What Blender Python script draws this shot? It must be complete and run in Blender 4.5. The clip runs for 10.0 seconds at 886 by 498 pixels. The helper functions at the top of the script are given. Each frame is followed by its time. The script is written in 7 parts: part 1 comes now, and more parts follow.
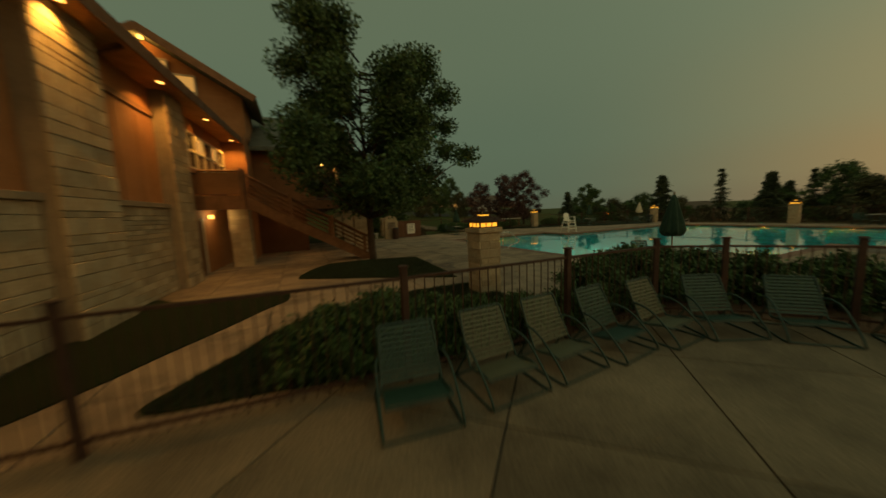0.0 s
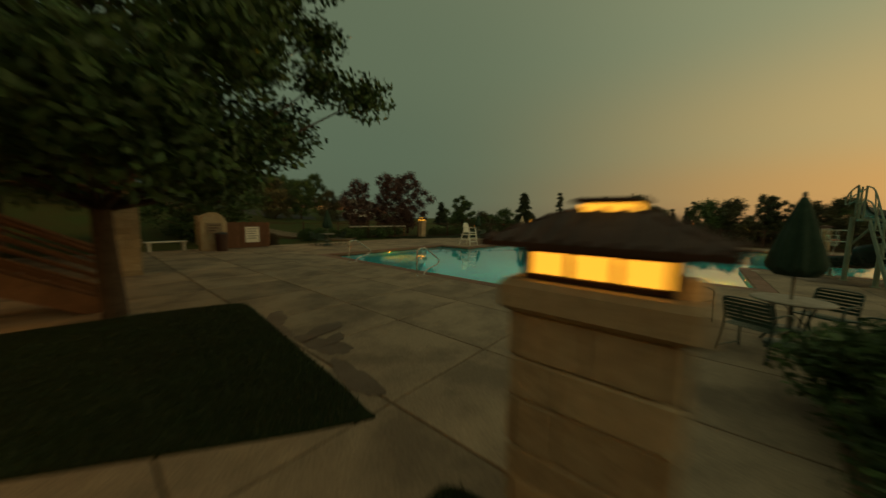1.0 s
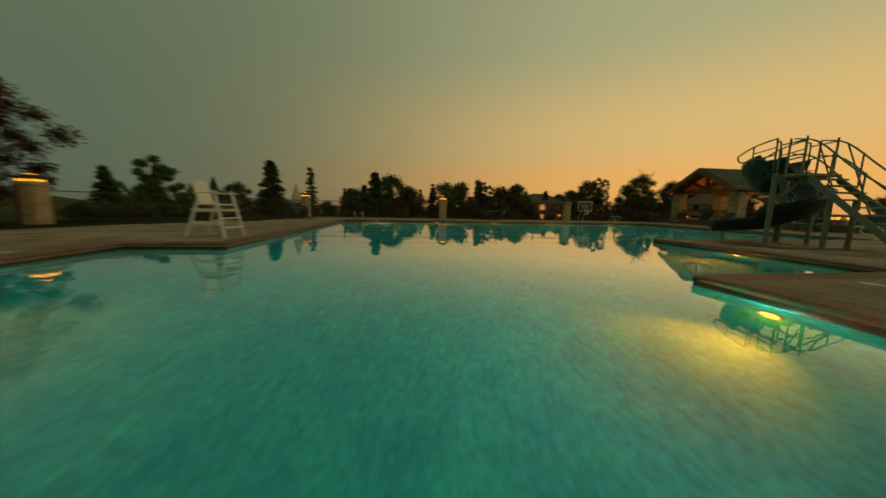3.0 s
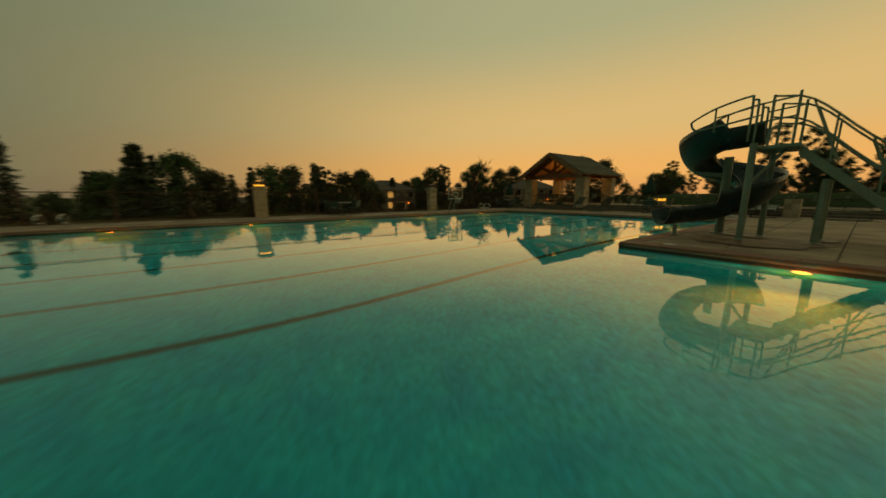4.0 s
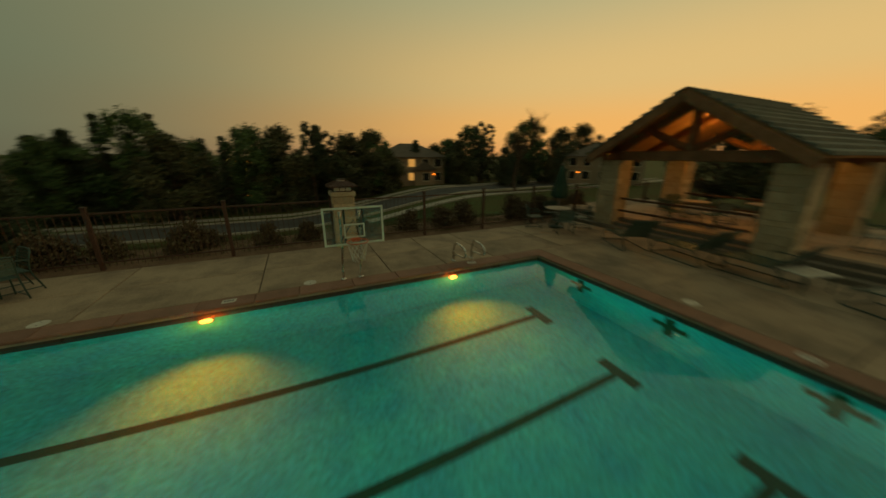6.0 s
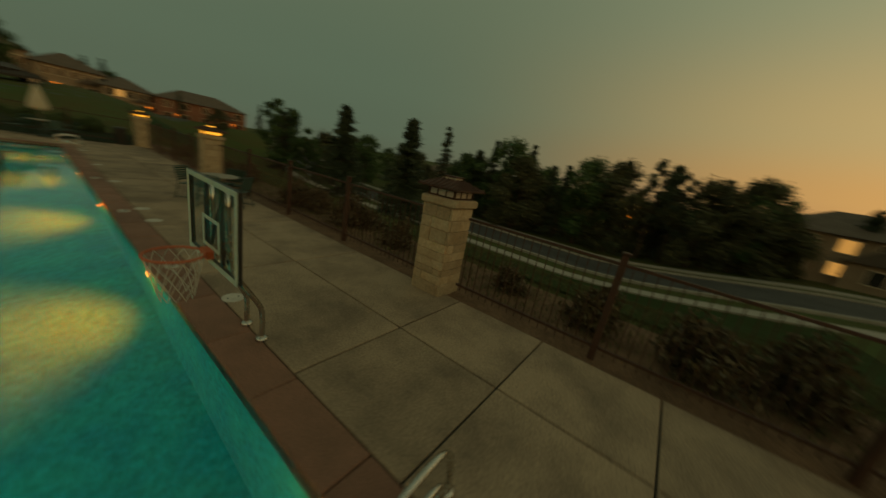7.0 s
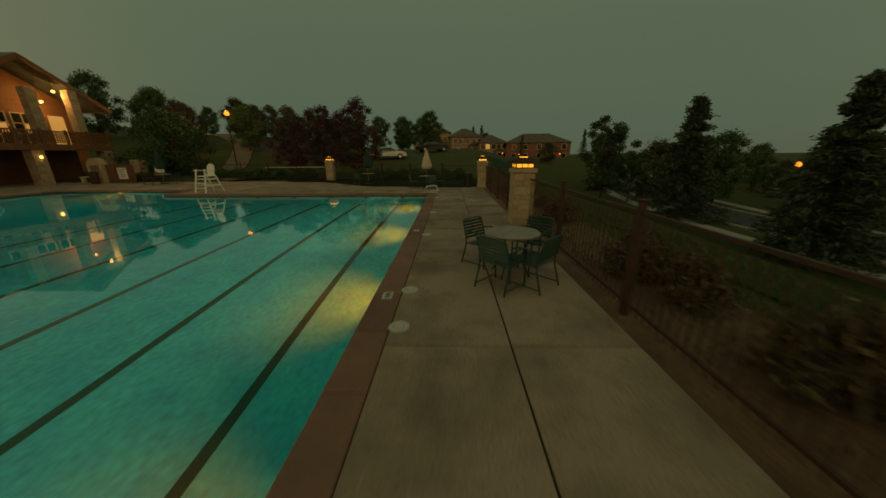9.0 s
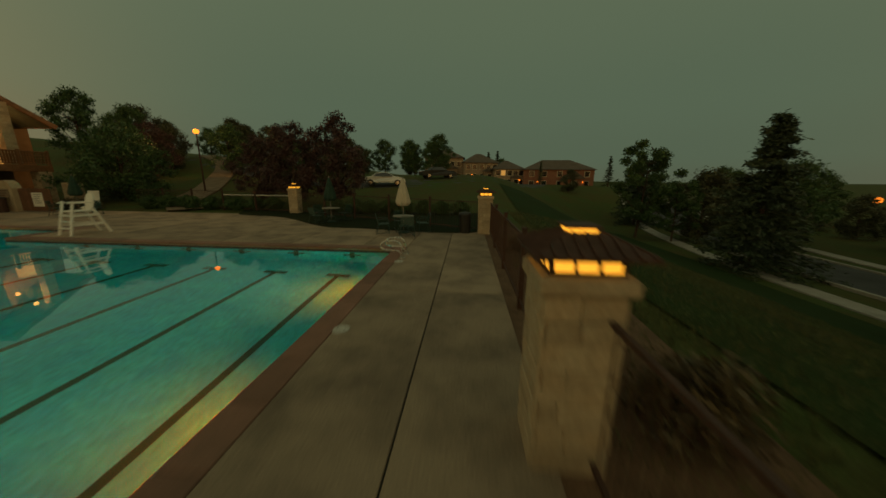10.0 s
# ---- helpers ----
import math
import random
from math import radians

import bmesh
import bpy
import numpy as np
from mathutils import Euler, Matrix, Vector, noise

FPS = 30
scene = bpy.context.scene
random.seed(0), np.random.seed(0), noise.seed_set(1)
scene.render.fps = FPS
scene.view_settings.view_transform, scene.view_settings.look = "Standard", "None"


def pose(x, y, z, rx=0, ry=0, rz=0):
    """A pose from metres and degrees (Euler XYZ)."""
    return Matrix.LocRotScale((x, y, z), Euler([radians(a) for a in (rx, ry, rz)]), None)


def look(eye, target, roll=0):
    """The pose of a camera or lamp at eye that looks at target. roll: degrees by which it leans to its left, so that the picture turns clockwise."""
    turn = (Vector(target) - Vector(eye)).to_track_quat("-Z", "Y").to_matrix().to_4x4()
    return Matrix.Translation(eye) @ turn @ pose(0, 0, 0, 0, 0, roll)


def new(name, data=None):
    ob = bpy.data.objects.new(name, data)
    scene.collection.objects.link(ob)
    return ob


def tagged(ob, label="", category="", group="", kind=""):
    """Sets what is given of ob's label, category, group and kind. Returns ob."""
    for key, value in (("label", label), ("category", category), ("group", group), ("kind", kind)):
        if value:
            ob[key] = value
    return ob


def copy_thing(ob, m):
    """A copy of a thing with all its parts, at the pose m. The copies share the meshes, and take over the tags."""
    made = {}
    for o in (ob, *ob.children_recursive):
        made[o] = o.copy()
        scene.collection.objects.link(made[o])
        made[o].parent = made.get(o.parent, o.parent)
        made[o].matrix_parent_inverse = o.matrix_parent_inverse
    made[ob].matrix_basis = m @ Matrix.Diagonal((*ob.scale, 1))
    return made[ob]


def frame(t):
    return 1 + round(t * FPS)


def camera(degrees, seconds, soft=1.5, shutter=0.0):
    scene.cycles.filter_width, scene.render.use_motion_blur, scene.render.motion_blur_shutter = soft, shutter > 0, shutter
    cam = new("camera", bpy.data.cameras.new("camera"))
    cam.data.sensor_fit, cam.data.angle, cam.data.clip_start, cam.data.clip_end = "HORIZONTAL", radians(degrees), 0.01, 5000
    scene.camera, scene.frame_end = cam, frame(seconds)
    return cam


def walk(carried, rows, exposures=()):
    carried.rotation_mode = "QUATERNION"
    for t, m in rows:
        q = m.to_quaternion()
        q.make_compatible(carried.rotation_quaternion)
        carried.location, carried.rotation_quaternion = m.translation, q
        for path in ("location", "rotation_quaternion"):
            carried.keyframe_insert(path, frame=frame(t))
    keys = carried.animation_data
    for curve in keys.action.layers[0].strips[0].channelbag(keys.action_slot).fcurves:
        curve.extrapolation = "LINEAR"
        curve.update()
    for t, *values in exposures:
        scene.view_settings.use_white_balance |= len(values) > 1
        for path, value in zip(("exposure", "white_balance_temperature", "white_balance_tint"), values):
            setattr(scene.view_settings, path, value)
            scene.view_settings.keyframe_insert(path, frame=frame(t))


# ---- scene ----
cam = camera(111.0, 10.0, shutter=0.38)
PATH = [
    (0, (-33.322, 5.231, 1.995), (-32.478, 7.029, 1.759), -2.3),
    (0.2, (-32.881, 6.486, 2.113), (-31.893, 8.21, 1.882), -1.8),
    (0.5, (-32.117, 8.203, 2.178), (-30.924, 9.794, 1.959), -0.2),
    (0.7, (-31.535, 9.455, 2.11), (-30.207, 10.936, 1.903), 1.3),
    (1, (-30.642, 11.33, 1.838), (-29.117, 12.61, 1.639), 1.1),
    (1.2, (-30.036, 12.553, 1.653), (-28.393, 13.677, 1.465), 1.9),
    (1.5, (-28.988, 14.116, 1.351), (-27.214, 15.024, 1.18), 2.5),
    (2, (-26.884, 16.364, 1.029), (-24.967, 16.911, 0.872), 2.9),
    (2.5, (-24.933, 17.985, 1.027), (-22.951, 18.164, 0.826), 1.9),
    (3, (-22.222, 18.578, 0.937), (-20.256, 18.331, 0.667), 1.1),
    (4.5, (-12.963, 15.145, 1.288), (-11.615, 13.723, 0.887), -1.8),
    (5, (-10.747, 12.16, 1.99), (-9.514, 10.66, 1.511), -3.2),
    (5.5, (-8.498, 8.967, 2.325), (-7.123, 7.621, 1.78), -2.6),
    (6, (-6.047, 5.698, 2.56), (-4.312, 4.886, 1.972), 0.2),
    (6.2, (-4.87, 4.65, 2.57), (-3.03, 4.14, 1.97), 2.9),
    (7.5, (0.61, 1.149, 1.82), (1.471, 2.867, 1.264), 13.1),
    (8, (1.15, 2.046, 2.223), (1.496, 3.908, 1.58), 10.2),
    (8.5, (0.972, 3.887, 2.201), (1.081, 5.769, 1.534), 4.0),
    (9, (1.073, 6.488, 1.945), (1.028, 8.399, 1.356), -0.4),
    (9.2, (1.408, 7.661, 1.833), (1.324, 9.579, 1.271), -0.5),
    (9.5, (1.895, 9.508, 1.705), (1.765, 11.434, 1.186), 0.8),
    (9.8, (2.194, 11.541, 1.973), (2.075, 13.482, 1.506), 1.0),
    (10, (2.312, 13.165, 2.22), (2.164, 15.11, 1.777), 0.6),
]
STOPS = [(0.0, 0.08), (1.0, 0.08), (2.0, 0.05), (3.0, 0.06), (4.5, 0.06), (5.0, 0.05), (6.2, 0.12), (7.5, -0.05), (10.0, -0.1)]
walk(cam, [(t, look(eye, target, roll)) for t, eye, target, roll in PATH], STOPS)

# ---- world and light ----
GLOW = Vector((-0.10, -1.0, 0.0)).normalized()   # where the sun has gone down
world = bpy.data.worlds.new("dusk_sky")
scene.world = world
world.use_nodes = True


def dusk(tree):
    n, l = tree.nodes, tree.links
    n.clear()
    out, bg = n.new("ShaderNodeOutputWorld"), n.new("ShaderNodeBackground")
    tc, sep = n.new("ShaderNodeTexCoord"), n.new("ShaderNodeSeparateXYZ")
    l.new(tc.outputs["Generated"], sep.inputs[0])
    dot = n.new("ShaderNodeVectorMath")
    dot.operation = "DOT_PRODUCT"
    dot.inputs[1].default_value = GLOW
    l.new(tc.outputs["Generated"], dot.inputs[0])

    def ramp(stops, src):
        r = n.new("ShaderNodeValToRGB")
        r.color_ramp.interpolation = "EASE"
        while len(r.color_ramp.elements) < len(stops):
            r.color_ramp.elements.new(0.5)
        for e, (p, c) in zip(r.color_ramp.elements, stops):
            e.position, e.color = p, (*c, 1)
        l.new(src, r.inputs[0])
        return r.outputs[0]
    warm = ramp(SKY_WARM, sep.outputs[2])
    cool = ramp(SKY_COOL, sep.outputs[2])
    rng = n.new("ShaderNodeMapRange")
    rng.interpolation_type = "SMOOTHERSTEP"
    rng.inputs[1].default_value, rng.inputs[2].default_value = -0.95, 0.95
    l.new(dot.outputs["Value"], rng.inputs[0])
    mix = n.new("ShaderNodeMix")
    mix.data_type = "RGBA"
    l.new(rng.outputs[0], mix.inputs[0])
    l.new(cool, mix.inputs[6])
    l.new(warm, mix.inputs[7])
    l.new(mix.outputs[2], bg.inputs[0])
    bg.inputs[1].default_value = 1.0
    l.new(bg.outputs[0], out.inputs[0])


SKY_WARM = [(0.0, (0.72, 0.33, 0.10)), (0.07, (0.82, 0.42, 0.115)), (0.2, (0.68, 0.46, 0.175)), (0.45, (0.39, 0.38, 0.205)), (0.9, (0.19, 0.205, 0.125))]
SKY_COOL = [(0.0, (0.092, 0.113, 0.070)), (0.07, (0.093, 0.126, 0.079)), (0.2, (0.098, 0.135, 0.084)), (0.45, (0.111, 0.146, 0.088)), (0.9, (0.139, 0.162, 0.096))]
dusk(world.node_tree)

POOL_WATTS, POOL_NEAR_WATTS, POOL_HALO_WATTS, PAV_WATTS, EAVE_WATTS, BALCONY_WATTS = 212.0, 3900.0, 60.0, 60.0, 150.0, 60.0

# ---- small builders ----


def thing(name, label, category, group="", m=None, kind=""):
    ob = new(name)
    ob.empty_display_size = 0.1
    if m is not None:
        ob.matrix_world = m
    return tagged(ob, label, category, group, kind)


def mesh_of(bm, name, smooth=False):
    me = bpy.data.meshes.new(name)
    bm.normal_update()
    bm.to_mesh(me)
    bm.free()
    if smooth:
        me.polygons.foreach_set("use_smooth", [True] * len(me.polygons))
    return me


def part(name, bm, material, parent=None, label="", smooth=False):
    me = mesh_of(bm, name, smooth)
    me.materials.append(material)
    ob = new(name, me)
    if parent is not None:
        ob.parent = parent
    return tagged(ob, label)


def piece(name, me, parent, loc, rz=0.0, scale=(1, 1, 1)):
    ob = new(name, me)
    ob.parent = parent
    ob.matrix_basis = Matrix.LocRotScale(loc, Euler((0, 0, rz)), scale)
    return ob


def structure(name, bm, material, label, category, smooth=False):
    return tagged(part(name, bm, material, None, "", smooth), label, category, kind="structure")


def box(bm, x0, x1, y0, y1, z0, z1, bevel=0.0, m=None):
    if bevel <= 0:
        co = [(x, y, z) for z in (z0, z1) for y in (y0, y1) for x in (x0, x1)]
        v = [bm.verts.new(m @ Vector(c) if m else c) for c in co]
        for f in ((0, 2, 3, 1), (4, 5, 7, 6), (0, 1, 5, 4), (2, 6, 7, 3), (0, 4, 6, 2), (1, 3, 7, 5)):
            bm.faces.new([v[i] for i in f])
        return
    b = min(bevel, (x1 - x0) * 0.45, (y1 - y0) * 0.45, (z1 - z0) * 0.45)
    rings = []
    for z, i in ((z0, b), (z0 + b, 0), (z1 - b, 0), (z1, b)):
        c = []
        for (x, y, sx, sy) in ((x0, y0, 1, 1), (x1, y0, -1, 1), (x1, y1, -1, -1), (x0, y1, 1, -1)):
            p, q = (x + sx * (i + b), y + sy * i), (x + sx * i, y + sy * (i + b))
            pair = (q, p) if (sx * sy > 0) else (p, q)
            c += [(*pair[0], z), (*pair[1], z)]
        rings.append([bm.verts.new(m @ Vector(k) if m else k) for k in c])
    for a, c in zip(rings, rings[1:]):
        for i in range(8):
            bm.faces.new((a[i], a[(i + 1) % 8], c[(i + 1) % 8], c[i]))
    bm.faces.new(rings[0][::-1])
    bm.faces.new(rings[-1])


def prism(bm, poly, z0, z1):
    lo, hi = [bm.verts.new((*p, z0)) for p in poly], [bm.verts.new((*p, z1)) for p in poly]
    n = len(poly)
    for i in range(n):
        bm.faces.new((lo[i], lo[(i + 1) % n], hi[(i + 1) % n], hi[i]))
    bm.faces.new(hi)
    bm.faces.new(lo[::-1])


def tube(bm, pts, r, n=8, closed=False, cap=True):
    pts = [Vector(p) for p in pts]
    rr = r if isinstance(r, (list, tuple)) else [r] * len(pts)
    rings, up = [], None
    for i, p in enumerate(pts):
        a = pts[(i - 1) % len(pts)] if (i or closed) else p
        c = pts[(i + 1) % len(pts)] if (i < len(pts) - 1 or closed) else p
        d = (c - a).normalized() if (c - a).length > 1e-9 else Vector((0, 0, 1))
        if up is None:
            up = Vector((0, 0, 1)) if abs(d.z) < 0.9 else Vector((1, 0, 0))
        s = d.cross(up).normalized()
        up = s.cross(d).normalized()
        rings.append([bm.verts.new(p + rr[i] * (math.cos(k * math.tau / n) * s + math.sin(k * math.tau / n) * up)) for k in range(n)])
    pairs = list(zip(rings, rings[1:])) + ([(rings[-1], rings[0])] if closed else [])
    for a, c in pairs:
        for k in range(n):
            bm.faces.new((a[k], a[(k + 1) % n], c[(k + 1) % n], c[k]))
    if cap and not closed:
        bm.faces.new(rings[0][::-1])
        bm.faces.new(rings[-1])


def lathe(bm, profile, n=16, at=(0, 0, 0)):
    rings = [[bm.verts.new((at[0] + r * math.cos(k * math.tau / n), at[1] + r * math.sin(k * math.tau / n), at[2] + z)) for k in range(n)] for r, z in profile]
    for a, c in zip(rings, rings[1:]):
        for k in range(n):
            bm.faces.new((a[k], a[(k + 1) % n], c[(k + 1) % n], c[k]))
    bm.faces.new(rings[0][::-1])
    bm.faces.new(rings[-1])


def smooth_path(pts, steps=6):
    """Catmull-Rom through the points."""
    p = [Vector(q) for q in pts]
    p = [2 * p[0] - p[1]] + p + [2 * p[-1] - p[-2]]
    out = []
    for i in range(1, len(p) - 2):
        for k in range(steps):
            t = k / steps
            a, b, c, d = p[i - 1:i + 3]
            out.append(0.5 * (2 * b + (c - a) * t + (2 * a - 5 * b + 4 * c - d) * t * t + (3 * b - 3 * c + d - a) * t ** 3))
    return out + [p[-2]]


# ---- materials ----
def material(name, color, rough=0.8, vary=0.25, grain=40.0, blotch=1.2, bump=0.15, metal=0.0, rand=0.0, tint=None, spec=0.5, emit=None, strength=0.0, edge=(0.3, 0.7)):
    """A painted, stony or woody surface: fine grain and broad stains over one base colour. tint: the colour of the stains."""
    mt = bpy.data.materials.new(name)
    mt.use_nodes = True
    n, l = mt.node_tree.nodes, mt.node_tree.links
    b = n["Principled BSDF"]
    tc = n.new("ShaderNodeTexCoord")
    fine, broad = n.new("ShaderNodeTexNoise"), n.new("ShaderNodeTexNoise")
    for t, s, d in ((fine, grain, 6), (broad, blotch, 5)):
        t.inputs["Scale"].default_value, t.inputs["Detail"].default_value = s, d
        t.inputs["Roughness"].default_value = 0.65
        l.new(tc.outputs["Object"], t.inputs["Vector"])
    if rand:
        info, add = n.new("ShaderNodeObjectInfo"), n.new("ShaderNodeVectorMath")
        add.operation = "MULTIPLY_ADD"
        comb = n.new("ShaderNodeCombineXYZ")
        l.new(info.outputs["Random"], comb.inputs[0])
        l.new(info.outputs["Random"], comb.inputs[1])
        l.new(comb.outputs[0], add.inputs[0])
        add.inputs[1].default_value = (37.0, 91.0, 11.0)
        l.new(tc.outputs["Object"], add.inputs[2])
        l.new(add.outputs[0], fine.inputs["Vector"])
        l.new(add.outputs[0], broad.inputs["Vector"])

    def shade(fac, lo, hi, ends=(0.3, 0.7)):
        r = n.new("ShaderNodeMapRange")
        r.inputs[1].default_value, r.inputs[2].default_value = ends
        r.inputs[3].default_value, r.inputs[4].default_value = lo, hi
        l.new(fac, r.inputs[0])
        return r.outputs[0]
    dark = tint or tuple(c * 0.55 for c in color)
    mix = n.new("ShaderNodeMix")
    mix.data_type = "RGBA"
    mix.inputs[6].default_value, mix.inputs[7].default_value = (*color, 1), (*dark, 1)
    l.new(shade(broad.outputs["Fac"], 0.0, min(1.0, vary * 2.4), edge), mix.inputs[0])
    val = n.new("ShaderNodeHueSaturation")
    l.new(mix.outputs[2], val.inputs["Color"])
    v = shade(fine.outputs["Fac"], 1 - vary * 0.7, 1 + vary * 0.7)
    if rand:
        mul = n.new("ShaderNodeMath")
        mul.operation = "MULTIPLY"
        rr = n.new("ShaderNodeMapRange")
        rr.inputs[3].default_value, rr.inputs[4].default_value = 1 - rand, 1 + rand
        l.new(info.outputs["Random"], rr.inputs[0])
        l.new(v, mul.inputs[0])
        l.new(rr.outputs[0], mul.inputs[1])
        v = mul.outputs[0]
    l.new(v, val.inputs["Value"])
    l.new(val.outputs[0], b.inputs["Base Color"])
    b.inputs["Roughness"].default_value, b.inputs["Metallic"].default_value = rough, metal
    b.inputs["Specular IOR Level"].default_value = spec
    l.new(shade(broad.outputs["Fac"], max(0.02, rough - 0.12), min(1, rough + 0.1)), b.inputs["Roughness"])
    if bump:
        bp = n.new("ShaderNodeBump")
        bp.inputs["Strength"].default_value, bp.inputs["Distance"].default_value = bump, 0.02
        l.new(fine.outputs["Fac"], bp.inputs["Height"])
        l.new(bp.outputs[0], b.inputs["Normal"])
    if emit:
        b.inputs["Emission Color"].default_value, b.inputs["Emission Strength"].default_value = (*emit, 1), strength
    return mt


CONCRETE = material("deck_concrete", (0.318, 0.236, 0.157), 0.85, 0.42, 38, 0.8, 0.35, rand=0.12, tint=(0.175, 0.13, 0.09), edge=(0.42, 0.64))
DARKCONCRETE = material("darker_concrete", (0.215, 0.168, 0.105), 0.9, 0.5, 30, 0.7, 0.4, rand=0.10, tint=(0.11, 0.088, 0.058), edge=(0.4, 0.66))
MORTAR = material("joint_filler", (0.05, 0.045, 0.035), 0.95, 0.3, 60, 2)
COPING = material("red_flagstone", (0.245, 0.118, 0.078), 0.75, 0.35, 60, 1.5, 0.25, rand=0.18, tint=(0.155, 0.088, 0.06))
LIP = material("buff_concrete", (0.30, 0.235, 0.16), 0.85, 0.3, 60, 2, 0.2)
TILE = material("dark_waterline_tile", (0.035, 0.03, 0.022), 0.35, 0.3, 50, 4, 0.1)
PLASTER = material("pool_plaster", (0.024, 0.57, 0.60), 0.9, 0.42, 12, 1.8, 0.05, tint=(0.014, 0.40, 0.56), spec=0.02)
LANE = material("lane_tile", (0.006, 0.085, 0.055), 0.9, 0.3, 50, 4, 0.05, spec=0.02)
STONE = material("buff_limestone", (0.44, 0.36, 0.24), 0.9, 0.28, 22, 3, 0.5, rand=0.2, tint=(0.32, 0.22, 0.12))
RUST = material("rusty_iron", (0.066, 0.028, 0.016), 0.7, 0.35, 70, 6, 0.2)
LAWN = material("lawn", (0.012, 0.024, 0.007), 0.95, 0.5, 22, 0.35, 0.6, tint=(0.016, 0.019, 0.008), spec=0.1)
BANK = material("bank_grass", (0.05, 0.086, 0.022), 0.95, 0.5, 14, 0.3, 0.7, tint=(0.085, 0.07, 0.028), spec=0.1)
GRAVEL = material("mulch", (0.17, 0.095, 0.05), 0.95, 0.5, 30, 2, 0.8)
ASPHALT = material("asphalt", (0.055, 0.055, 0.055), 0.85, 0.3, 80, 0.4, 0.2)
TIMBER = material("cedar_timber", (0.23, 0.105, 0.042), 0.7, 0.35, 30, 3, 0.25, rand=0.12)
SHINGLE = material("roof_shingle", (0.125, 0.14, 0.115), 0.9, 0.3, 40, 2, 0.4, rand=0.2)
STUCCO = material("brown_stucco", (0.28, 0.135, 0.06), 0.9, 0.2, 60, 1.2, 0.3)
BARK = material("bark", (0.085, 0.055, 0.035), 0.95, 0.4, 30, 4, 0.8)
STEEL = material("brushed_steel", (0.62, 0.60, 0.55), 0.28, 0.15, 80, 4, 0.05, metal=1.0)
LAMP_GLASS = material("amber_lamp_glass", (0.8, 0.5, 0.15), 0.4, 0.1, 20, 3, 0.0, emit=(1.0, 0.42, 0.03), strength=1.35)
POOL_GLOW = material("pool_lamp_glass", (0.9, 0.7, 0.4), 0.4, 0.05, 20, 3, 0.0, emit=(1.0, 0.12, 0.012), strength=12.0)
BULB = material("warm_bulb", (0.9, 0.7, 0.4), 0.4, 0.05, 20, 3, 0.0, emit=(1.0, 0.50, 0.09), strength=4.0)


def leaf_material(name, a, b):
    mt = material(name, a, 0.65, 0.4, 9, 0.6, 0.0, tint=b)
    n, l = mt.node_tree.nodes, mt.node_tree.links
    geo, hue = n.new("ShaderNodeNewGeometry"), n.new("ShaderNodeHueSaturation")
    r = n.new("ShaderNodeMapRange")
    r.inputs[3].default_value, r.inputs[4].default_value = 0.55, 1.45
    l.new(geo.outputs["Random Per Island"], r.inputs[0])
    bs = n["Principled BSDF"]
    src = bs.inputs["Base Color"].links[0].from_socket
    l.new(src, hue.inputs["Color"])
    l.new(r.outputs[0], hue.inputs["Value"])
    l.new(hue.outputs[0], bs.inputs["Base Color"])
    bs.inputs["Transmission Weight"].default_value = 0.0
    return mt


LEAF_GREEN = leaf_material("green_leaves", (0.058, 0.115, 0.028), (0.034, 0.072, 0.02))
LEAF_DARK = leaf_material("conifer_needles", (0.05, 0.075, 0.034), (0.034, 0.054, 0.028))
LEAF_PLUM = leaf_material("plum_leaves", (0.085, 0.04, 0.036), (0.05, 0.028, 0.024))
LEAF_SCRUB = leaf_material("scrub_leaves", (0.085, 0.068, 0.028), (0.075, 0.048, 0.024))
LEAF_DRY = leaf_material("olive_leaves", (0.075, 0.08, 0.03), (0.045, 0.05, 0.02))

# water: clear, tinted, with a light ripple and the gloss of its surface
WATER = bpy.data.materials.new("pool_water")
WATER.use_nodes = True
n_, l_ = WATER.node_tree.nodes, WATER.node_tree.links
n_.clear()
o_, mx_, rf_, gs_ = (n_.new(k) for k in ("ShaderNodeOutputMaterial", "ShaderNodeAddShader", "ShaderNodeBsdfRefraction", "ShaderNodeBsdfGlossy"))
rf_.inputs["Roughness"].default_value, rf_.inputs["IOR"].default_value = 0.0, 1.33
gs_.inputs["Color"].default_value, gs_.inputs["Roughness"].default_value = (1, 1, 1, 1), 0.0
tcw_, nw_, bw_ = n_.new("ShaderNodeTexCoord"), n_.new("ShaderNodeTexNoise"), n_.new("ShaderNodeBump")
nw_.inputs["Scale"].default_value, nw_.inputs["Detail"].default_value = 1.6, 3.0
l_.new(tcw_.outputs["Object"], nw_.inputs["Vector"])
bw_.inputs["Strength"].default_value, bw_.inputs["Distance"].default_value = 0.03, 0.05
l_.new(nw_.outputs["Fac"], bw_.inputs["Height"])
fr_, gain_ = n_.new("ShaderNodeFresnel"), n_.new("ShaderNodeValToRGB")
fr_.inputs["IOR"].default_value = 1.33
# gloss of the calm surface: a dark mirror from above, a bright one at a low angle
gain_.color_ramp.elements[0].position, gain_.color_ramp.elements[0].color = 0.0, (0.0, 0.0, 0.0, 1)
gain_.color_ramp.elements[1].position, gain_.color_ramp.elements[1].color = 1.0, (0.95, 0.95, 0.95, 1)
for p_, v_ in ((0.03, 0.018), (0.12, 0.115), (0.25, 0.36), (0.4, 0.68)):
    gain_.color_ramp.elements.new(p_).color = (v_, v_, v_, 1)
l_.new(fr_.outputs[0], gain_.inputs[0])
l_.new(gain_.outputs[0], gs_.inputs["Color"])
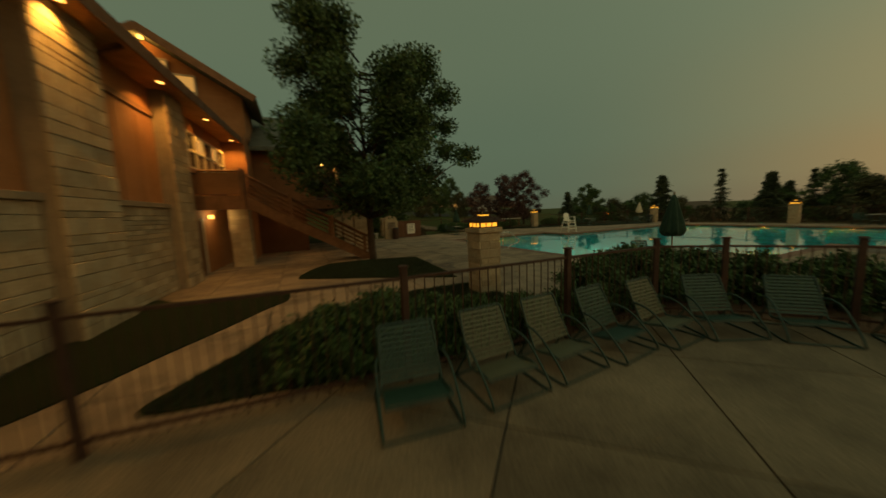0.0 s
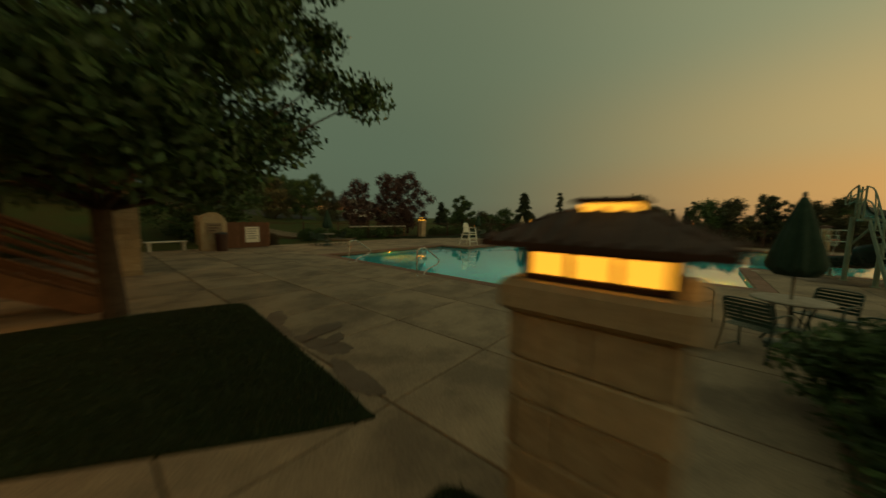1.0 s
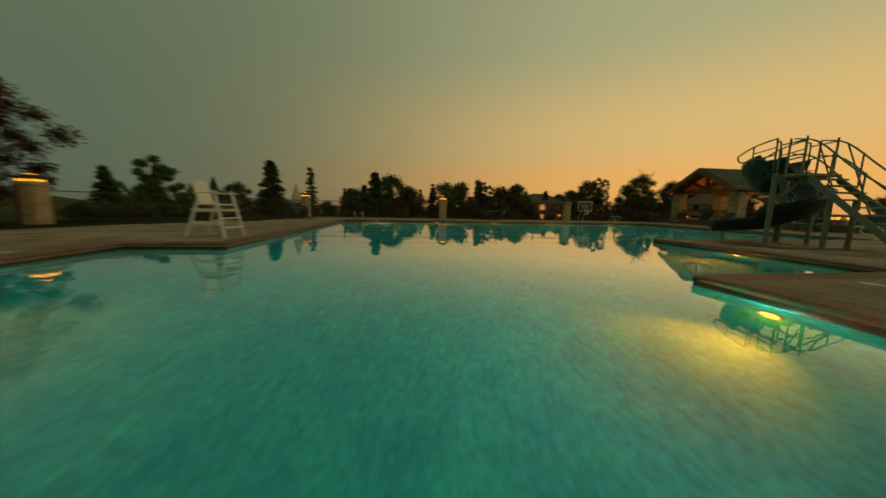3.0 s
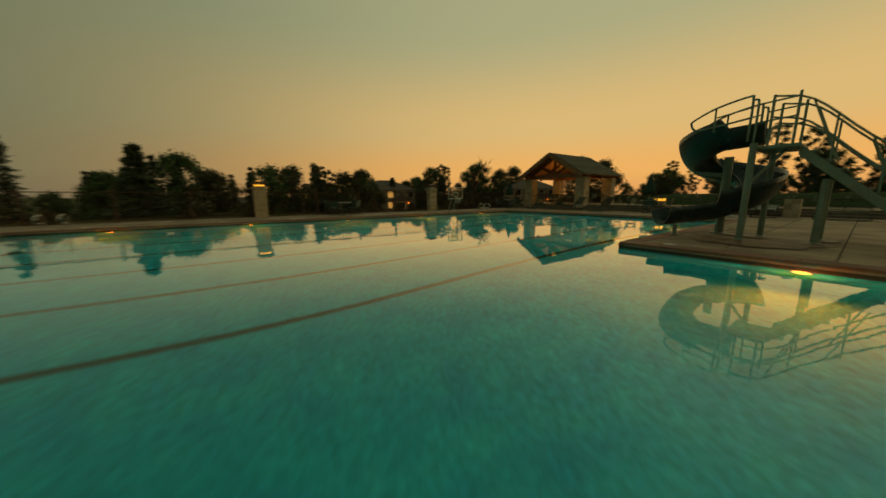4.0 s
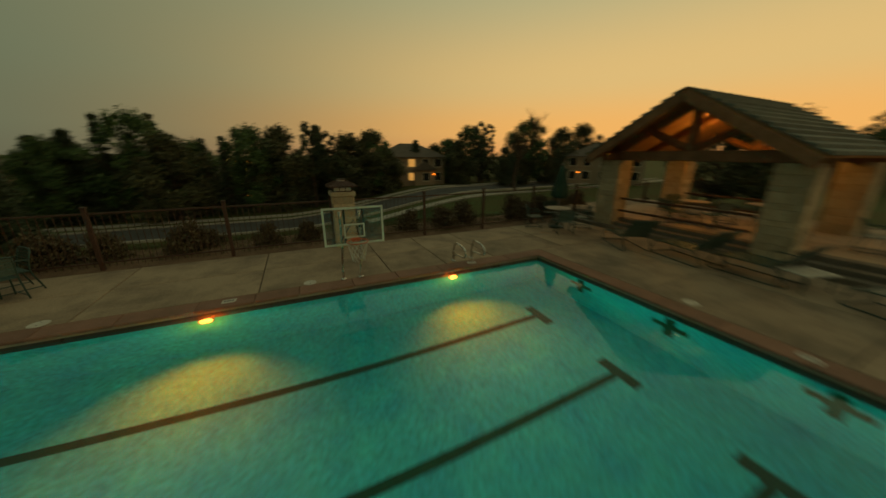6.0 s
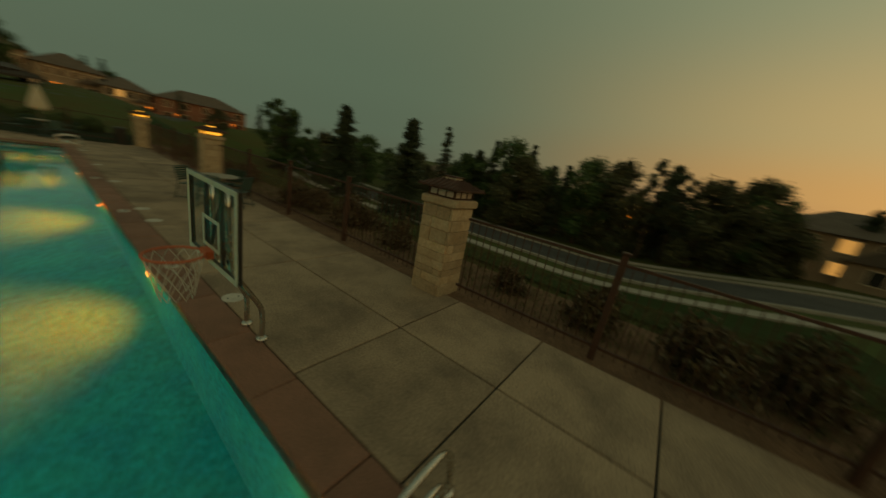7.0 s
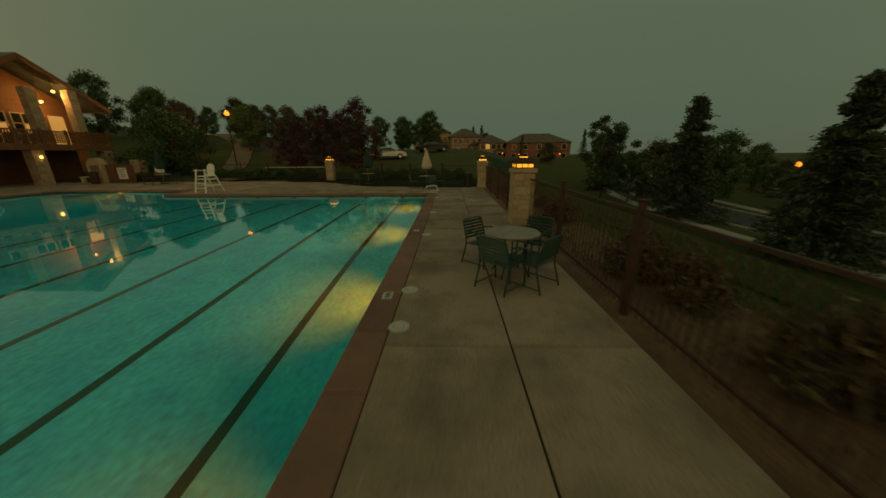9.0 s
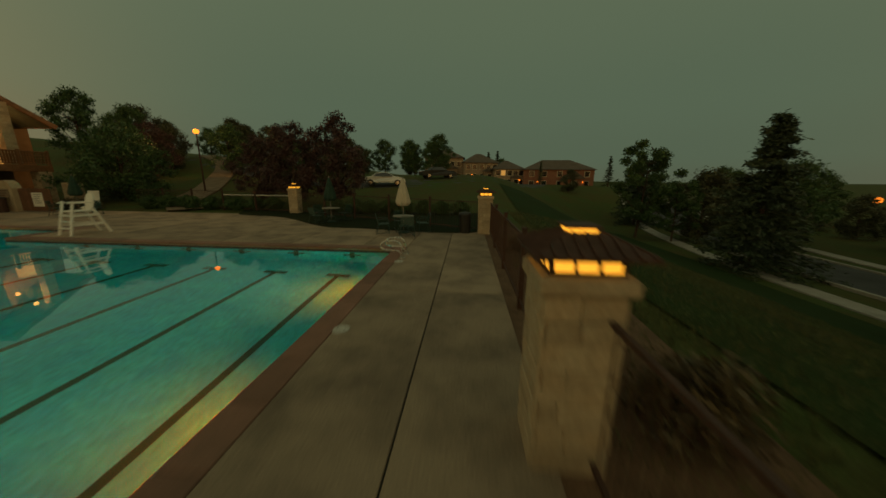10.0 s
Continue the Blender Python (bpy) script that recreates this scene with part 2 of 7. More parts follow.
# what the surface mirrors is missing from what it lets through
pass_ = n_.new("ShaderNodeValToRGB")
pass_.color_ramp.elements[0].position, pass_.color_ramp.elements[0].color = 0.2, (0.40, 0.97, 0.97, 1)
pass_.color_ramp.elements[1].position, pass_.color_ramp.elements[1].color = 1.0, (0.08, 0.2, 0.2, 1)
pass_.color_ramp.elements.new(0.5).color = (0.26, 0.62, 0.62, 1)
l_.new(fr_.outputs[0], pass_.inputs[0])
l_.new(pass_.outputs[0], rf_.inputs["Color"])
for nd_ in (rf_, gs_, fr_):
    l_.new(bw_.outputs[0], nd_.inputs["Normal"])
l_.new(rf_.outputs[0], mx_.inputs[0])
l_.new(gs_.outputs[0], mx_.inputs[1])
l_.new(mx_.outputs[0], o_.inputs[0])

# ---- pool ----
WATER_Z, FLOOR_Z = -0.14, -1.6
POOL = [(0, 0), (0, 22.8), (-14.45, 22.8), (-14.45, 25.0), (-23.05, 25.0), (-23.05, 14.2), (-18.18, 14.2), (-18.18, 9.9), (-12.55, 9.9), (-12.55, 0)]
POOL_RECTS = [(-12.55, 0, 0, 22.8), (-23.05, -12.55, 14.2, 22.8), (-18.18, -12.55, 9.9, 14.2), (-23.05, -14.45, 22.8, 25.0)]
COPING_W = 0.36


def rect_faces(bm, rects, z):
    for x0, x1, y0, y1 in rects:
        bm.faces.new([bm.verts.new(p) for p in ((x0, y0, z), (x1, y0, z), (x1, y1, z), (x0, y1, z))])


bm = bmesh.new()
rect_faces(bm, POOL_RECTS, FLOOR_Z)
structure("pool_floor", bm, PLASTER, "aqua plaster floor of the swimming pool under water", "pool floor")
bm = bmesh.new()
for (ax, ay), (bx, by) in zip(POOL, POOL[1:] + POOL[:1]):
    a = [bm.verts.new((p[0], p[1], z)) for p, z in (((bx, by), FLOOR_Z - 0.1), ((ax, ay), FLOOR_Z - 0.1), ((ax, ay), -0.2), ((bx, by), -0.2))]
    bm.faces.new(a)
structure("pool_wall", bm, PLASTER, "aqua plaster walls of the swimming pool", "pool wall")
bm = bmesh.new()
rect_faces(bm, POOL_RECTS, WATER_Z)
bmesh.ops.remove_doubles(bm, verts=bm.verts, dist=0.001)
structure("water", bm, WATER, "still clear pool water mirroring the dusk sky", "water")

# lane lines on the pool floor
for i in range(6):
    bm = bmesh.new()
    x = -1.47 - 1.95 * i
    box(bm, x - 0.07, x + 0.07, 1.2, 21.6, FLOOR_Z - 0.01, FLOOR_Z + 0.004)
    for y in (1.2, 21.6):
        box(bm, x - 0.36, x + 0.36, y - 0.1, y + 0.1, FLOOR_Z - 0.01, FLOOR_Z + 0.006)
    tagged(part("lane_line", bm, LANE), "dark tiled lane line with cross ends on the pool floor", "lane line", "lane lines", "structure")

# target crosses on the end walls
for i in range(6):
    for y, d in ((0.0, 1), (22.8, -1)):
        x = -1.47 - 1.95 * i
        bm = bmesh.new()
        box(bm, x - 0.085, x + 0.085, min(y, y + d * 0.008), max(y, y + d * 0.008), -1.0, -0.3)
        box(bm, x - 0.3, x + 0.3, min(y, y + d * 0.006), max(y, y + d * 0.006), -0.72, -0.55)
        tagged(part("wall_cross", bm, LANE), "dark tiled target cross on the pool end wall", "wall cross", "wall crosses", "structure")

# coping: flagstones round the pool, a buff edge and a dark tile band under them
coping = thing("coping", "red flagstone coping round the swimming pool", "pool coping", kind="structure")
tile_bm, lip_bm = bmesh.new(), bmesh.new()
rnd = random.Random(5)
np_ = len(POOL)
for i in range(np_):
    a, b, c, z = (Vector(POOL[(i + k) % np_]) for k in (0, 1, 2, -1))
    d = (b - a).normalized()
    o = Vector((d.y, -d.x))
    nxt, prv = (c - b).normalized(), (a - z).normalized()
    turn_end, turn_start = d.x * nxt.y - d.y * nxt.x, prv.x * d.y - prv.y * d.x
    s0, s1 = 0.0, (b - a).length
    if turn_end > 0:
        s1 += COPING_W
    if turn_start < 0:
        s0 += COPING_W
    inner0, inner1 = (0.0, (b - a).length)
    s, cuts = s0, [s0]
    while s < s1 - 1.3:
        s += rnd.uniform(0.75, 1.05)
        cuts.append(s)
    cuts.append(s1)
    rot = math.atan2(d.y, d.x)
    for u, v in zip(cuts, cuts[1:]):
        bm = bmesh.new()
        box(bm, u + 0.004, v - 0.004, -COPING_W, 0.035, -0.05, rnd.uniform(-0.002, 0.002), 0.012)
        ob = part("flagstone", bm, COPING, coping)
        ob.matrix_basis = pose(a.x, a.y, 0, 0, 0, math.degrees(rot))
    m = pose(a.x, a.y, 0, 0, 0, math.degrees(rot))
    box(lip_bm, inner0 if turn_start > 0 else -0.015, inner1 + (0 if turn_end > 0 else 0.015), -0.1, 0.015, -0.09, -0.051, m=m)
    box(tile_bm, inner0, inner1, -0.1, 0.004, -0.26, -0.09, m=m)
part("coping_edge", lip_bm, LIP, coping, "buff cast edge under the flagstones")
part("waterline_tile", tile_bm, TILE, coping, "dark glazed tile band at the waterline")

# ---- ground ----
def ground_z(x, y):
    def ease(a, b, v):
        t = min(1.0, max(0.0, (v - a) / (b - a)))
        return t * t * (3 - 2 * t)
    z = -0.06
    z -= 1.5 * ease(3.4, 15.0, x) + 0.6 * ease(15, 60, x) + 2.7 * ease(8, 23, x) * ease(-14, 8, y) * (1 - ease(55, 85, y))
    east = 30 * ease(55, 85, y)
    north = ease(31.0, 60.0, y) * (1 - ease(2 + east, 22 + east, x))
    z += 3.0 * north
    z += 3.5 * ease(-40.0, -80.0, x) + 2.5 * ease(30, 60, y) * ease(-14.0, -34.0, x)
    valley = ease(-13.0, -32.0, y)
    z += 1.12 * ease(-7.4, -11.5, y) * ease(-3.4, -6.0, x) * (1 - valley) - 0.5 * valley * ease(14.0, 2.0, x)
    z += 0.12 * noise.noise(Vector((x * 0.11, y * 0.11, 3))) * ease(3.6, 9, max(x, y - 28, -y - 8))
    far = math.hypot(x, y)
    z -= 6.0 * ease(90, 400, far)
    z += 16.0 * ease(500, 1300, far) * (0.5 + 0.5 * noise.noise(Vector((x * 0.002, y * 0.002, 0))))
    return z


def spread(lo, hi, step, far):
    a = list(np.arange(lo, hi + 0.01, step))
    s, v, w = step, hi, lo
    while v < far:
        s *= 1.28
        v, w = v + s, w - s
        a += [v]
        a.insert(0, w)
    return a


xs = sorted(set(spread(-46, 44, 1.5, 1900) + [-23.2, -23.15, 0.1, 0.15]))
ys = sorted(set(spread(-30, 66, 1.5, 1900) + [-0.15, -0.1, 25.1, 25.15]))
verts = []
for y in ys:
    for x in xs:
        z = ground_z(x, y)
        if -23.16 < x < 0.12 and -0.12 < y < 25.12:
            z = -1.9
        verts.append((x, y, z))
nx_ = len(xs)
faces = [(j * nx_ + i, j * nx_ + i + 1, (j + 1) * nx_ + i + 1, (j + 1) * nx_ + i) for j in range(len(ys) - 1) for i in range(nx_ - 1)]
me = bpy.data.meshes.new("ground")
me.from_pydata(verts, [], faces)
me.polygons.foreach_set("use_smooth", [True] * len(me.polygons))
me.materials.append(BANK)
tagged(new("ground", me), "rough dry lawn and open land out to the horizon", "ground", kind="structure")

# ---- paving ----
pavement = thing("pavement", "buff concrete pool deck cut into slabs by joints", "pavement", kind="structure")
bed = bmesh.new()


def slabs(x0, x1, y0, y1, xj, yj):
    box(bed, x0 + 0.02, x1 - 0.02, y0 + 0.02, y1 - 0.02, -0.055, -0.025)
    xc = [x0] + [v for v in xj if x0 + 0.2 < v < x1 - 0.2] + [x1]
    yc = [y0] + [v for v in yj if y0 + 0.2 < v < y1 - 0.2] + [y1]
    for a, b in zip(xc, xc[1:]):
        for c, d in zip(yc, yc[1:]):
            bm = bmesh.new()
            w, h = (b - a) / 2, (d - c) / 2
            box(bm, -w + 0.01, w - 0.01, -h + 0.01, h - 0.01, -0.052, 0, 0.008)
            ob = part("slab", bm, CONCRETE, pavement)
            ob.matrix_basis = pose((a + b) / 2, (c + d) / 2, -0.001)


def clip(poly, axis, at, keep):
    """The part of a polygon on one side of x or y = at."""
    out = []
    for p, q in zip(poly, poly[1:] + poly[:1]):
        a, b = keep * (p[axis] - at), keep * (q[axis] - at)
        if a >= 0:
            out.append(p)
        if (a < 0) != (b < 0):
            f = a / (a - b)
            out.append((p[0] + f * (q[0] - p[0]), p[1] + f * (q[1] - p[1])))
    return out


def diagonal_slabs(x0, x1, y0, y1, u0, v0, step):
    """Slabs laid at 45 degrees, cut off at the borders of the rectangle."""
    box(bed, x0 + 0.02, x1 - 0.02, y0 + 0.02, y1 - 0.02, -0.055, -0.025)
    k, e = math.sqrt(0.5), 0.01
    for i in range(-22, 23):
        for j in range(-22, 23):
            u, v = u0 + step * i, v0 + step * j
            poly = [((a - b) * k, (a + b) * k) for a, b in ((u + e, v + e), (u + step - e, v + e), (u + step - e, v + step - e), (u + e, v + step - e))]
            for axis, at, keep in ((0, x0 + e, 1), (0, x1 - e, -1), (1, y0 + e, 1), (1, y1 - e, -1)):
                poly = clip(poly, axis, at, keep) if poly else poly
            if len(poly) < 3 or max(p[0] for p in poly) - min(p[0] for p in poly) < 0.08:
                continue
            bm = bmesh.new()
            prism(bm, poly, -0.052, -0.001)
            part("slab", bm, DARKCONCRETE, pavement)


W = COPING_W
diagonal_slabs(-37.15, -23.05 - W, -4.7, 8.9, -17.22, 27.66, 1.94)
slabs(W, 3.1, -4.7, 26.5, [1.73], [-3.9, -1.25, 1.2, 2.6, 4.0, 6.65, 9.3, 11.95, 14.65, 19.0, 21.2, 23.5])
slabs(-12.55 - W, W, -4.7, -W, [-10.6, -7.95, -5.3, -2.65], [-2.6])
slabs(-18.18 - W, -12.55 - W, -4.7, 9.9 - W, [-15.6, -14.2], [-2.6, 0.0, 2.6, 5.2, 7.5])
slabs(-23.05 - W, -18.18 - W, -4.7, 14.2 - W, [-21.0], [-2.6, 0.0, 2.6, 5.2, 7.9, 9.7, 11.5])
slabs(-37.15, -23.05 - W, 8.9, 31.5, [-35.7, -34.0, -32.2, -30.4, -28.75, -27.05, -25.25], [9.9, 11.75, 13.55, 15.38, 17.03, 18.75, 20.4, 21.95, 23.7, 25.45, 27.2, 28.95])
slabs(-23.05 - W, -14.45 + W, 25.0 + W, 31.5, [-21, -18.4, -16], [27.6, 29.6])
slabs(-14.45 + W, W, 22.8 + W, 31.5, [-11.6, -9, -6.4, -3.8, -1.2], [24.9, 26.5, 28.5])
part("deck_bed", bed, MORTAR, pavement, "dark joint filler between the slabs")

# ---- stone pillars with lanterns ----
def stone_pillar():
    p = thing("stone_pillar", "buff limestone fence pillar with a glowing amber lantern under a ribbed cap", "pillar", "fence pillars")
    bm = bmesh.new()
    box(bm, -0.235, 0.235, -0.235, 0.235, -0.4, 1.36)
    part("core", bm, LIP, p)
    r = random.Random(11)
    z, row = 0.0, 0
    while z < 1.33:
        h = min(r.choice((0.1, 0.13, 0.16, 0.2)), 1.36 - z)
        if 1.36 - z - h < 0.07:
            h = 1.36 - z
        for side in range(4):
            full = side % 2 == row % 2
            lo, hi = (-0.265, 0.265) if full else (-0.236, 0.236)
            cut = [lo] + ([r.uniform(-0.12, 0.12)] if r.random() < 0.75 else []) + [hi]
            for a, b in zip(cut, cut[1:]):
                bm = bmesh.new()
                box(bm, a + 0.002, b - 0.002, -0.268 - r.uniform(0, 0.009), -0.236, z + 0.002, z + h - 0.002, 0.008)
                ob = part("stone", bm, STONE, p)
                ob.matrix_basis = pose(0, 0, 0, 0, 0, 90 * side)
        z, row = z + h, row + 1
    bm = bmesh.new()
    box(bm, -0.31, 0.31, -0.31, 0.31, 1.362, 1.48, 0.02)
    part("cap_stone", bm, STONE, p, "thick limestone cap slab")
    bm = bmesh.new()
    box(bm, -0.235, 0.235, -0.235, 0.235, 1.482, 1.50)
    box(bm, -0.245, 0.245, -0.245, 0.245, 1.585, 1.605)
    for sx in (-1, 1):
        for sy in (-1, 1):
            box(bm, sx * 0.225 - 0.014, sx * 0.225 + 0.014, sy * 0.225 - 0.014, sy * 0.225 + 0.014, 1.5, 1.585)
    for side in range(4):
        m = pose(0, 0, 0, 0, 0, 90 * side)
        for u in (-0.075, 0.075):
            box(bm, u - 0.008, u + 0.008, -0.236, -0.222, 1.5, 1.585, m=m)
    part("lantern_frame", bm, RUST, p)
    for side in range(4):
        for u in (-0.147, 0.0, 0.147):
            bm = bmesh.new()
            box(bm, u - 0.062, u + 0.062, -0.226, -0.22, 1.503, 1.582)
            ob = part("pane", bm, LAMP_GLASS, p, "glowing amber glass pane")
            ob.matrix_basis = pose(0, 0, 0, 0, 0, 90 * side)
    bm = bmesh.new()
    lo = [bm.verts.new((x * 0.36, y * 0.36, 1.606)) for x, y in ((-1, -1), (1, -1), (1, 1), (-1, 1))]
    lo2 = [bm.verts.new((x * 0.36, y * 0.36, 1.625)) for x, y in ((-1, -1), (1, -1), (1, 1), (-1, 1))]
    hi = [bm.verts.new((x * 0.12, y * 0.12, 1.735)) for x, y in ((-1, -1), (1, -1), (1, 1), (-1, 1))]
    for k in range(4):
        bm.faces.new((lo[k], lo[(k + 1) % 4], lo2[(k + 1) % 4], lo2[k]))
        bm.faces.new((lo2[k], lo2[(k + 1) % 4], hi[(k + 1) % 4], hi[k]))
    bm.faces.new(lo[::-1])
    bm.faces.new(hi)
    for side in range(4):
        m = pose(0, 0, 0, 0, 0, 90 * side)
        for k in range(-4, 5):
            u = k * 0.08
            t = max(0.0, (abs(u) - 0.12) / 0.24)
            y1, z1 = -0.12 - 0.24 * t, 1.735 - 0.11 * t
            tube(bm, [m @ Vector((u, -0.362, 1.63)), m @ Vector((u, y1, z1 + 0.006))], 0.012, 5)
    part("lantern_roof", bm, RUST, p, "ribbed rust-brown metal lantern roof")
    bm = bmesh.new()
    box(bm, -0.09, 0.09, -0.09, 0.09, 1.736, 1.765)
    part("top_light", bm, LAMP_GLASS, p, "small glowing vent light")
    bm = bmesh.new()
    box(bm, -0.115, 0.115, -0.115, 0.115, 1.766, 1.785, 0.006)
    part("top_cap", bm, RUST, p)
    return p


pillar = stone_pillar()
PILLARS = [(3.15, 15.48, 0), (3.1, 26.33, 0), (-8.85, 32.43, 0), (-29.2, 11.62, 0)]
pillar.matrix_world = pose(3.15, 15.48, -0.03) @ Matrix.Scale(1.09, 4)
for x, y, a in PILLARS[1:]:
    copy_thing(pillar, pose(x, y, -0.03, 0, 0, a)).scale = (1.1,) * 3 if x < -20 else (1.09,) * 3
DARK_GLASS = material("unlit_lamp_glass", (0.55, 0.50, 0.42), 0.35, 0.1, 20, 3, 0.0)
unlit = copy_thing(pillar, pose(3.15, 4.6, -0.03))
unlit["label"] = "buff limestone fence pillar with an unlit lantern under a ribbed cap"
for ob in unlit.children:
    if ob.name.split(".")[0] in ("pane", "top_light"):
        ob.data = ob.data.copy()
        ob.data.materials[0] = DARK_GLASS
        ob["label"] = "pale unlit glass"

# ---- iron fence ----
def fence_parts(length, h=1.3):
    """One bay from a post at its start to its end, along x."""
    f = thing("fence_panel", "rust-brown iron picket fence panel beside the pool deck", "fence", "fence panels")
    bm = bmesh.new()
    box(bm, -0.04, 0.04, -0.04, 0.04, -0.3, h + 0.12, 0.006)
    box(bm, -0.052, 0.052, -0.052, 0.052, h + 0.12, h + 0.15, 0.008)
    part("post", bm, RUST, f)
    for z, nm in ((h - 0.02, "top_rail"), (0.14, "bottom_rail")):
        bm = bmesh.new()
        box(bm, 0.04, length - 0.04, -0.018, 0.018, z, z + 0.035)
        part(nm, bm, RUST, f)
    bm = bmesh.new()
    box(bm, -0.0055, 0.0055, -0.0055, 0.0055, 0.06, h - 0.02)
    me = mesh_of(bm, "picket")
    me.materials.append(RUST)
    k = int(length / 0.125)
    for i in range(1, k):
        piece("picket", me, f, (i * length / k, 0, 0))
    return f


def fence_run(points, h=1.3, bay=2.4):
    protos = {}
    for (ax, ay), (bx, by) in zip(points, points[1:]):
        d = Vector((bx - ax, by - ay))
        n = max(1, round(d.length / bay))
        L = round(d.length / n, 3)
        ang = math.degrees(math.atan2(d.y, d.x))
        for i in range(n):
            m = pose(ax + d.x * i / n, ay + d.y * i / n, 0, 0, 0, ang)
            if (L, h) in protos:
                copy_thing(protos[L, h], m)
            else:
                protos[L, h] = fence_parts(L, h)
                protos[L, h].matrix_world = m


fence_run([(3.3, -14.0), (3.3, 4.3)])
fence_run([(3.3, 4.92), (3.3, 15.16)])
fence_run([(3.3, 15.8), (3.3, 26.02)])
fence_run([(2.85, 26.5), (-8.6, 32.4)], bay=2.6)
fence_run([(-9.3, 32.5), (-22.5, 34.5)], bay=2.6)

# ---- trees ----
def leaves_mesh(name, centres, radii, count, size, mat, seed, flat=0.75):
    g = np.random.default_rng(seed)
    w = np.array(radii) ** 2
    pick = g.choice(len(centres), count, p=w / w.sum())
    v = g.normal(size=(count, 3))
    v /= np.linalg.norm(v, axis=1)[:, None]
    rad = np.array(radii)[pick][:, None] * np.minimum(1.0 + 0.35 * g.random((count, 1)), np.abs(g.normal(size=(count, 1))) * 0.72 + 0.08)
    pos = np.array(centres)[pick] + v * rad * np.array([1, 1, flat])
    a = g.normal(size=(count, 3))
    a /= np.linalg.norm(a, axis=1)[:, None]
    b = np.cross(a, g.normal(size=(count, 3)))
    b /= np.linalg.norm(b, axis=1)[:, None]
    s = size * (0.6 + 0.8 * g.random((count, 1)))
    quad = np.stack([pos - a * s, pos - b * s * 0.45, pos + a * s, pos + b * s * 0.45], 1).reshape(-1, 3)
    me = bpy.data.meshes.new(name)
    me.from_pydata(quad.tolist(), [], np.arange(count * 4).reshape(-1, 4).tolist())
    me.materials.append(mat)
    return me


def broad_tree(name, label, h, r, mat, count, size, seed, trunk_r=0.12, clear=0.28, clumps=22, lobe=(0.24, 0.42), lean=(0.0, 0.0), taper=0.8, fork=0.0):
    g = random.Random(seed)
    t = thing(name, label, "tree")
    bm = bmesh.new()
    top = h * 0.8
    pts = [(0, 0, -0.3), (0.02, 0, 0.1)]
    x = y = 0.0
    for i in range(1, 7):
        x, y = x + g.uniform(-0.04, 0.04) * h / 6, y + g.uniform(-0.04, 0.04) * h / 6
        pts.append((x, y, top * i / 6))
    tube(bm, pts, [trunk_r * 1.35] + [trunk_r * (1.1 - 0.95 * i / 6) for i in range(7)], 9)
    centres, radii = [], []
    for i in range(clumps):
        f = (i + 0.5) / clumps
        z = h * (clear + (0.95 - clear) * f)
        ang = i * 2.4 + g.uniform(-0.5, 0.5)
        env = r * math.sin(math.pi * min(0.97, 0.16 + taper * f)) ** 0.75
        env *= 1.0 + 0.45 * noise.noise(Vector((1.3 * math.cos(ang), 1.3 * math.sin(ang), 3.0 * f + seed)))
        d = env * g.uniform(0.25, 0.92)
        c = (d * math.cos(ang) + lean[0] * f, d * math.sin(ang) + lean[1] * f, z)
        if fork:
            side = 1 if c[0] > 0 else -1
            up = max(0.0, f - 0.4)
            c = (c[0] * (1 - 0.35 * up) + side * fork * up, c[1] * (1 - 0.4 * up) - (0.9 if side < 0 else 0.0), c[2] - (0.09 * h * up / 0.6 if side > 0 else 0.0))
        centres.append(c)
        radii.append(r * g.uniform(*lobe))
        z0 = max(h * clear * 0.75, z - d * 0.9)
        k = min(6, z0 / top * 6)
        b0 = Vector(pts[1 + int(k)])
        b0.z = z0
        mid = b0.lerp(Vector(c), 0.5) + Vector((0, 0, -0.06 * h * 0.3))
        tube(bm, [b0, mid, c], [trunk_r * 0.34, trunk_r * 0.22, trunk_r * 0.07], 5)
    part("trunk", bm, BARK, t, smooth=True)
    crown = new("crown", leaves_mesh("crown", centres, radii, count, size, mat, seed))
    crown.parent = t
    return t


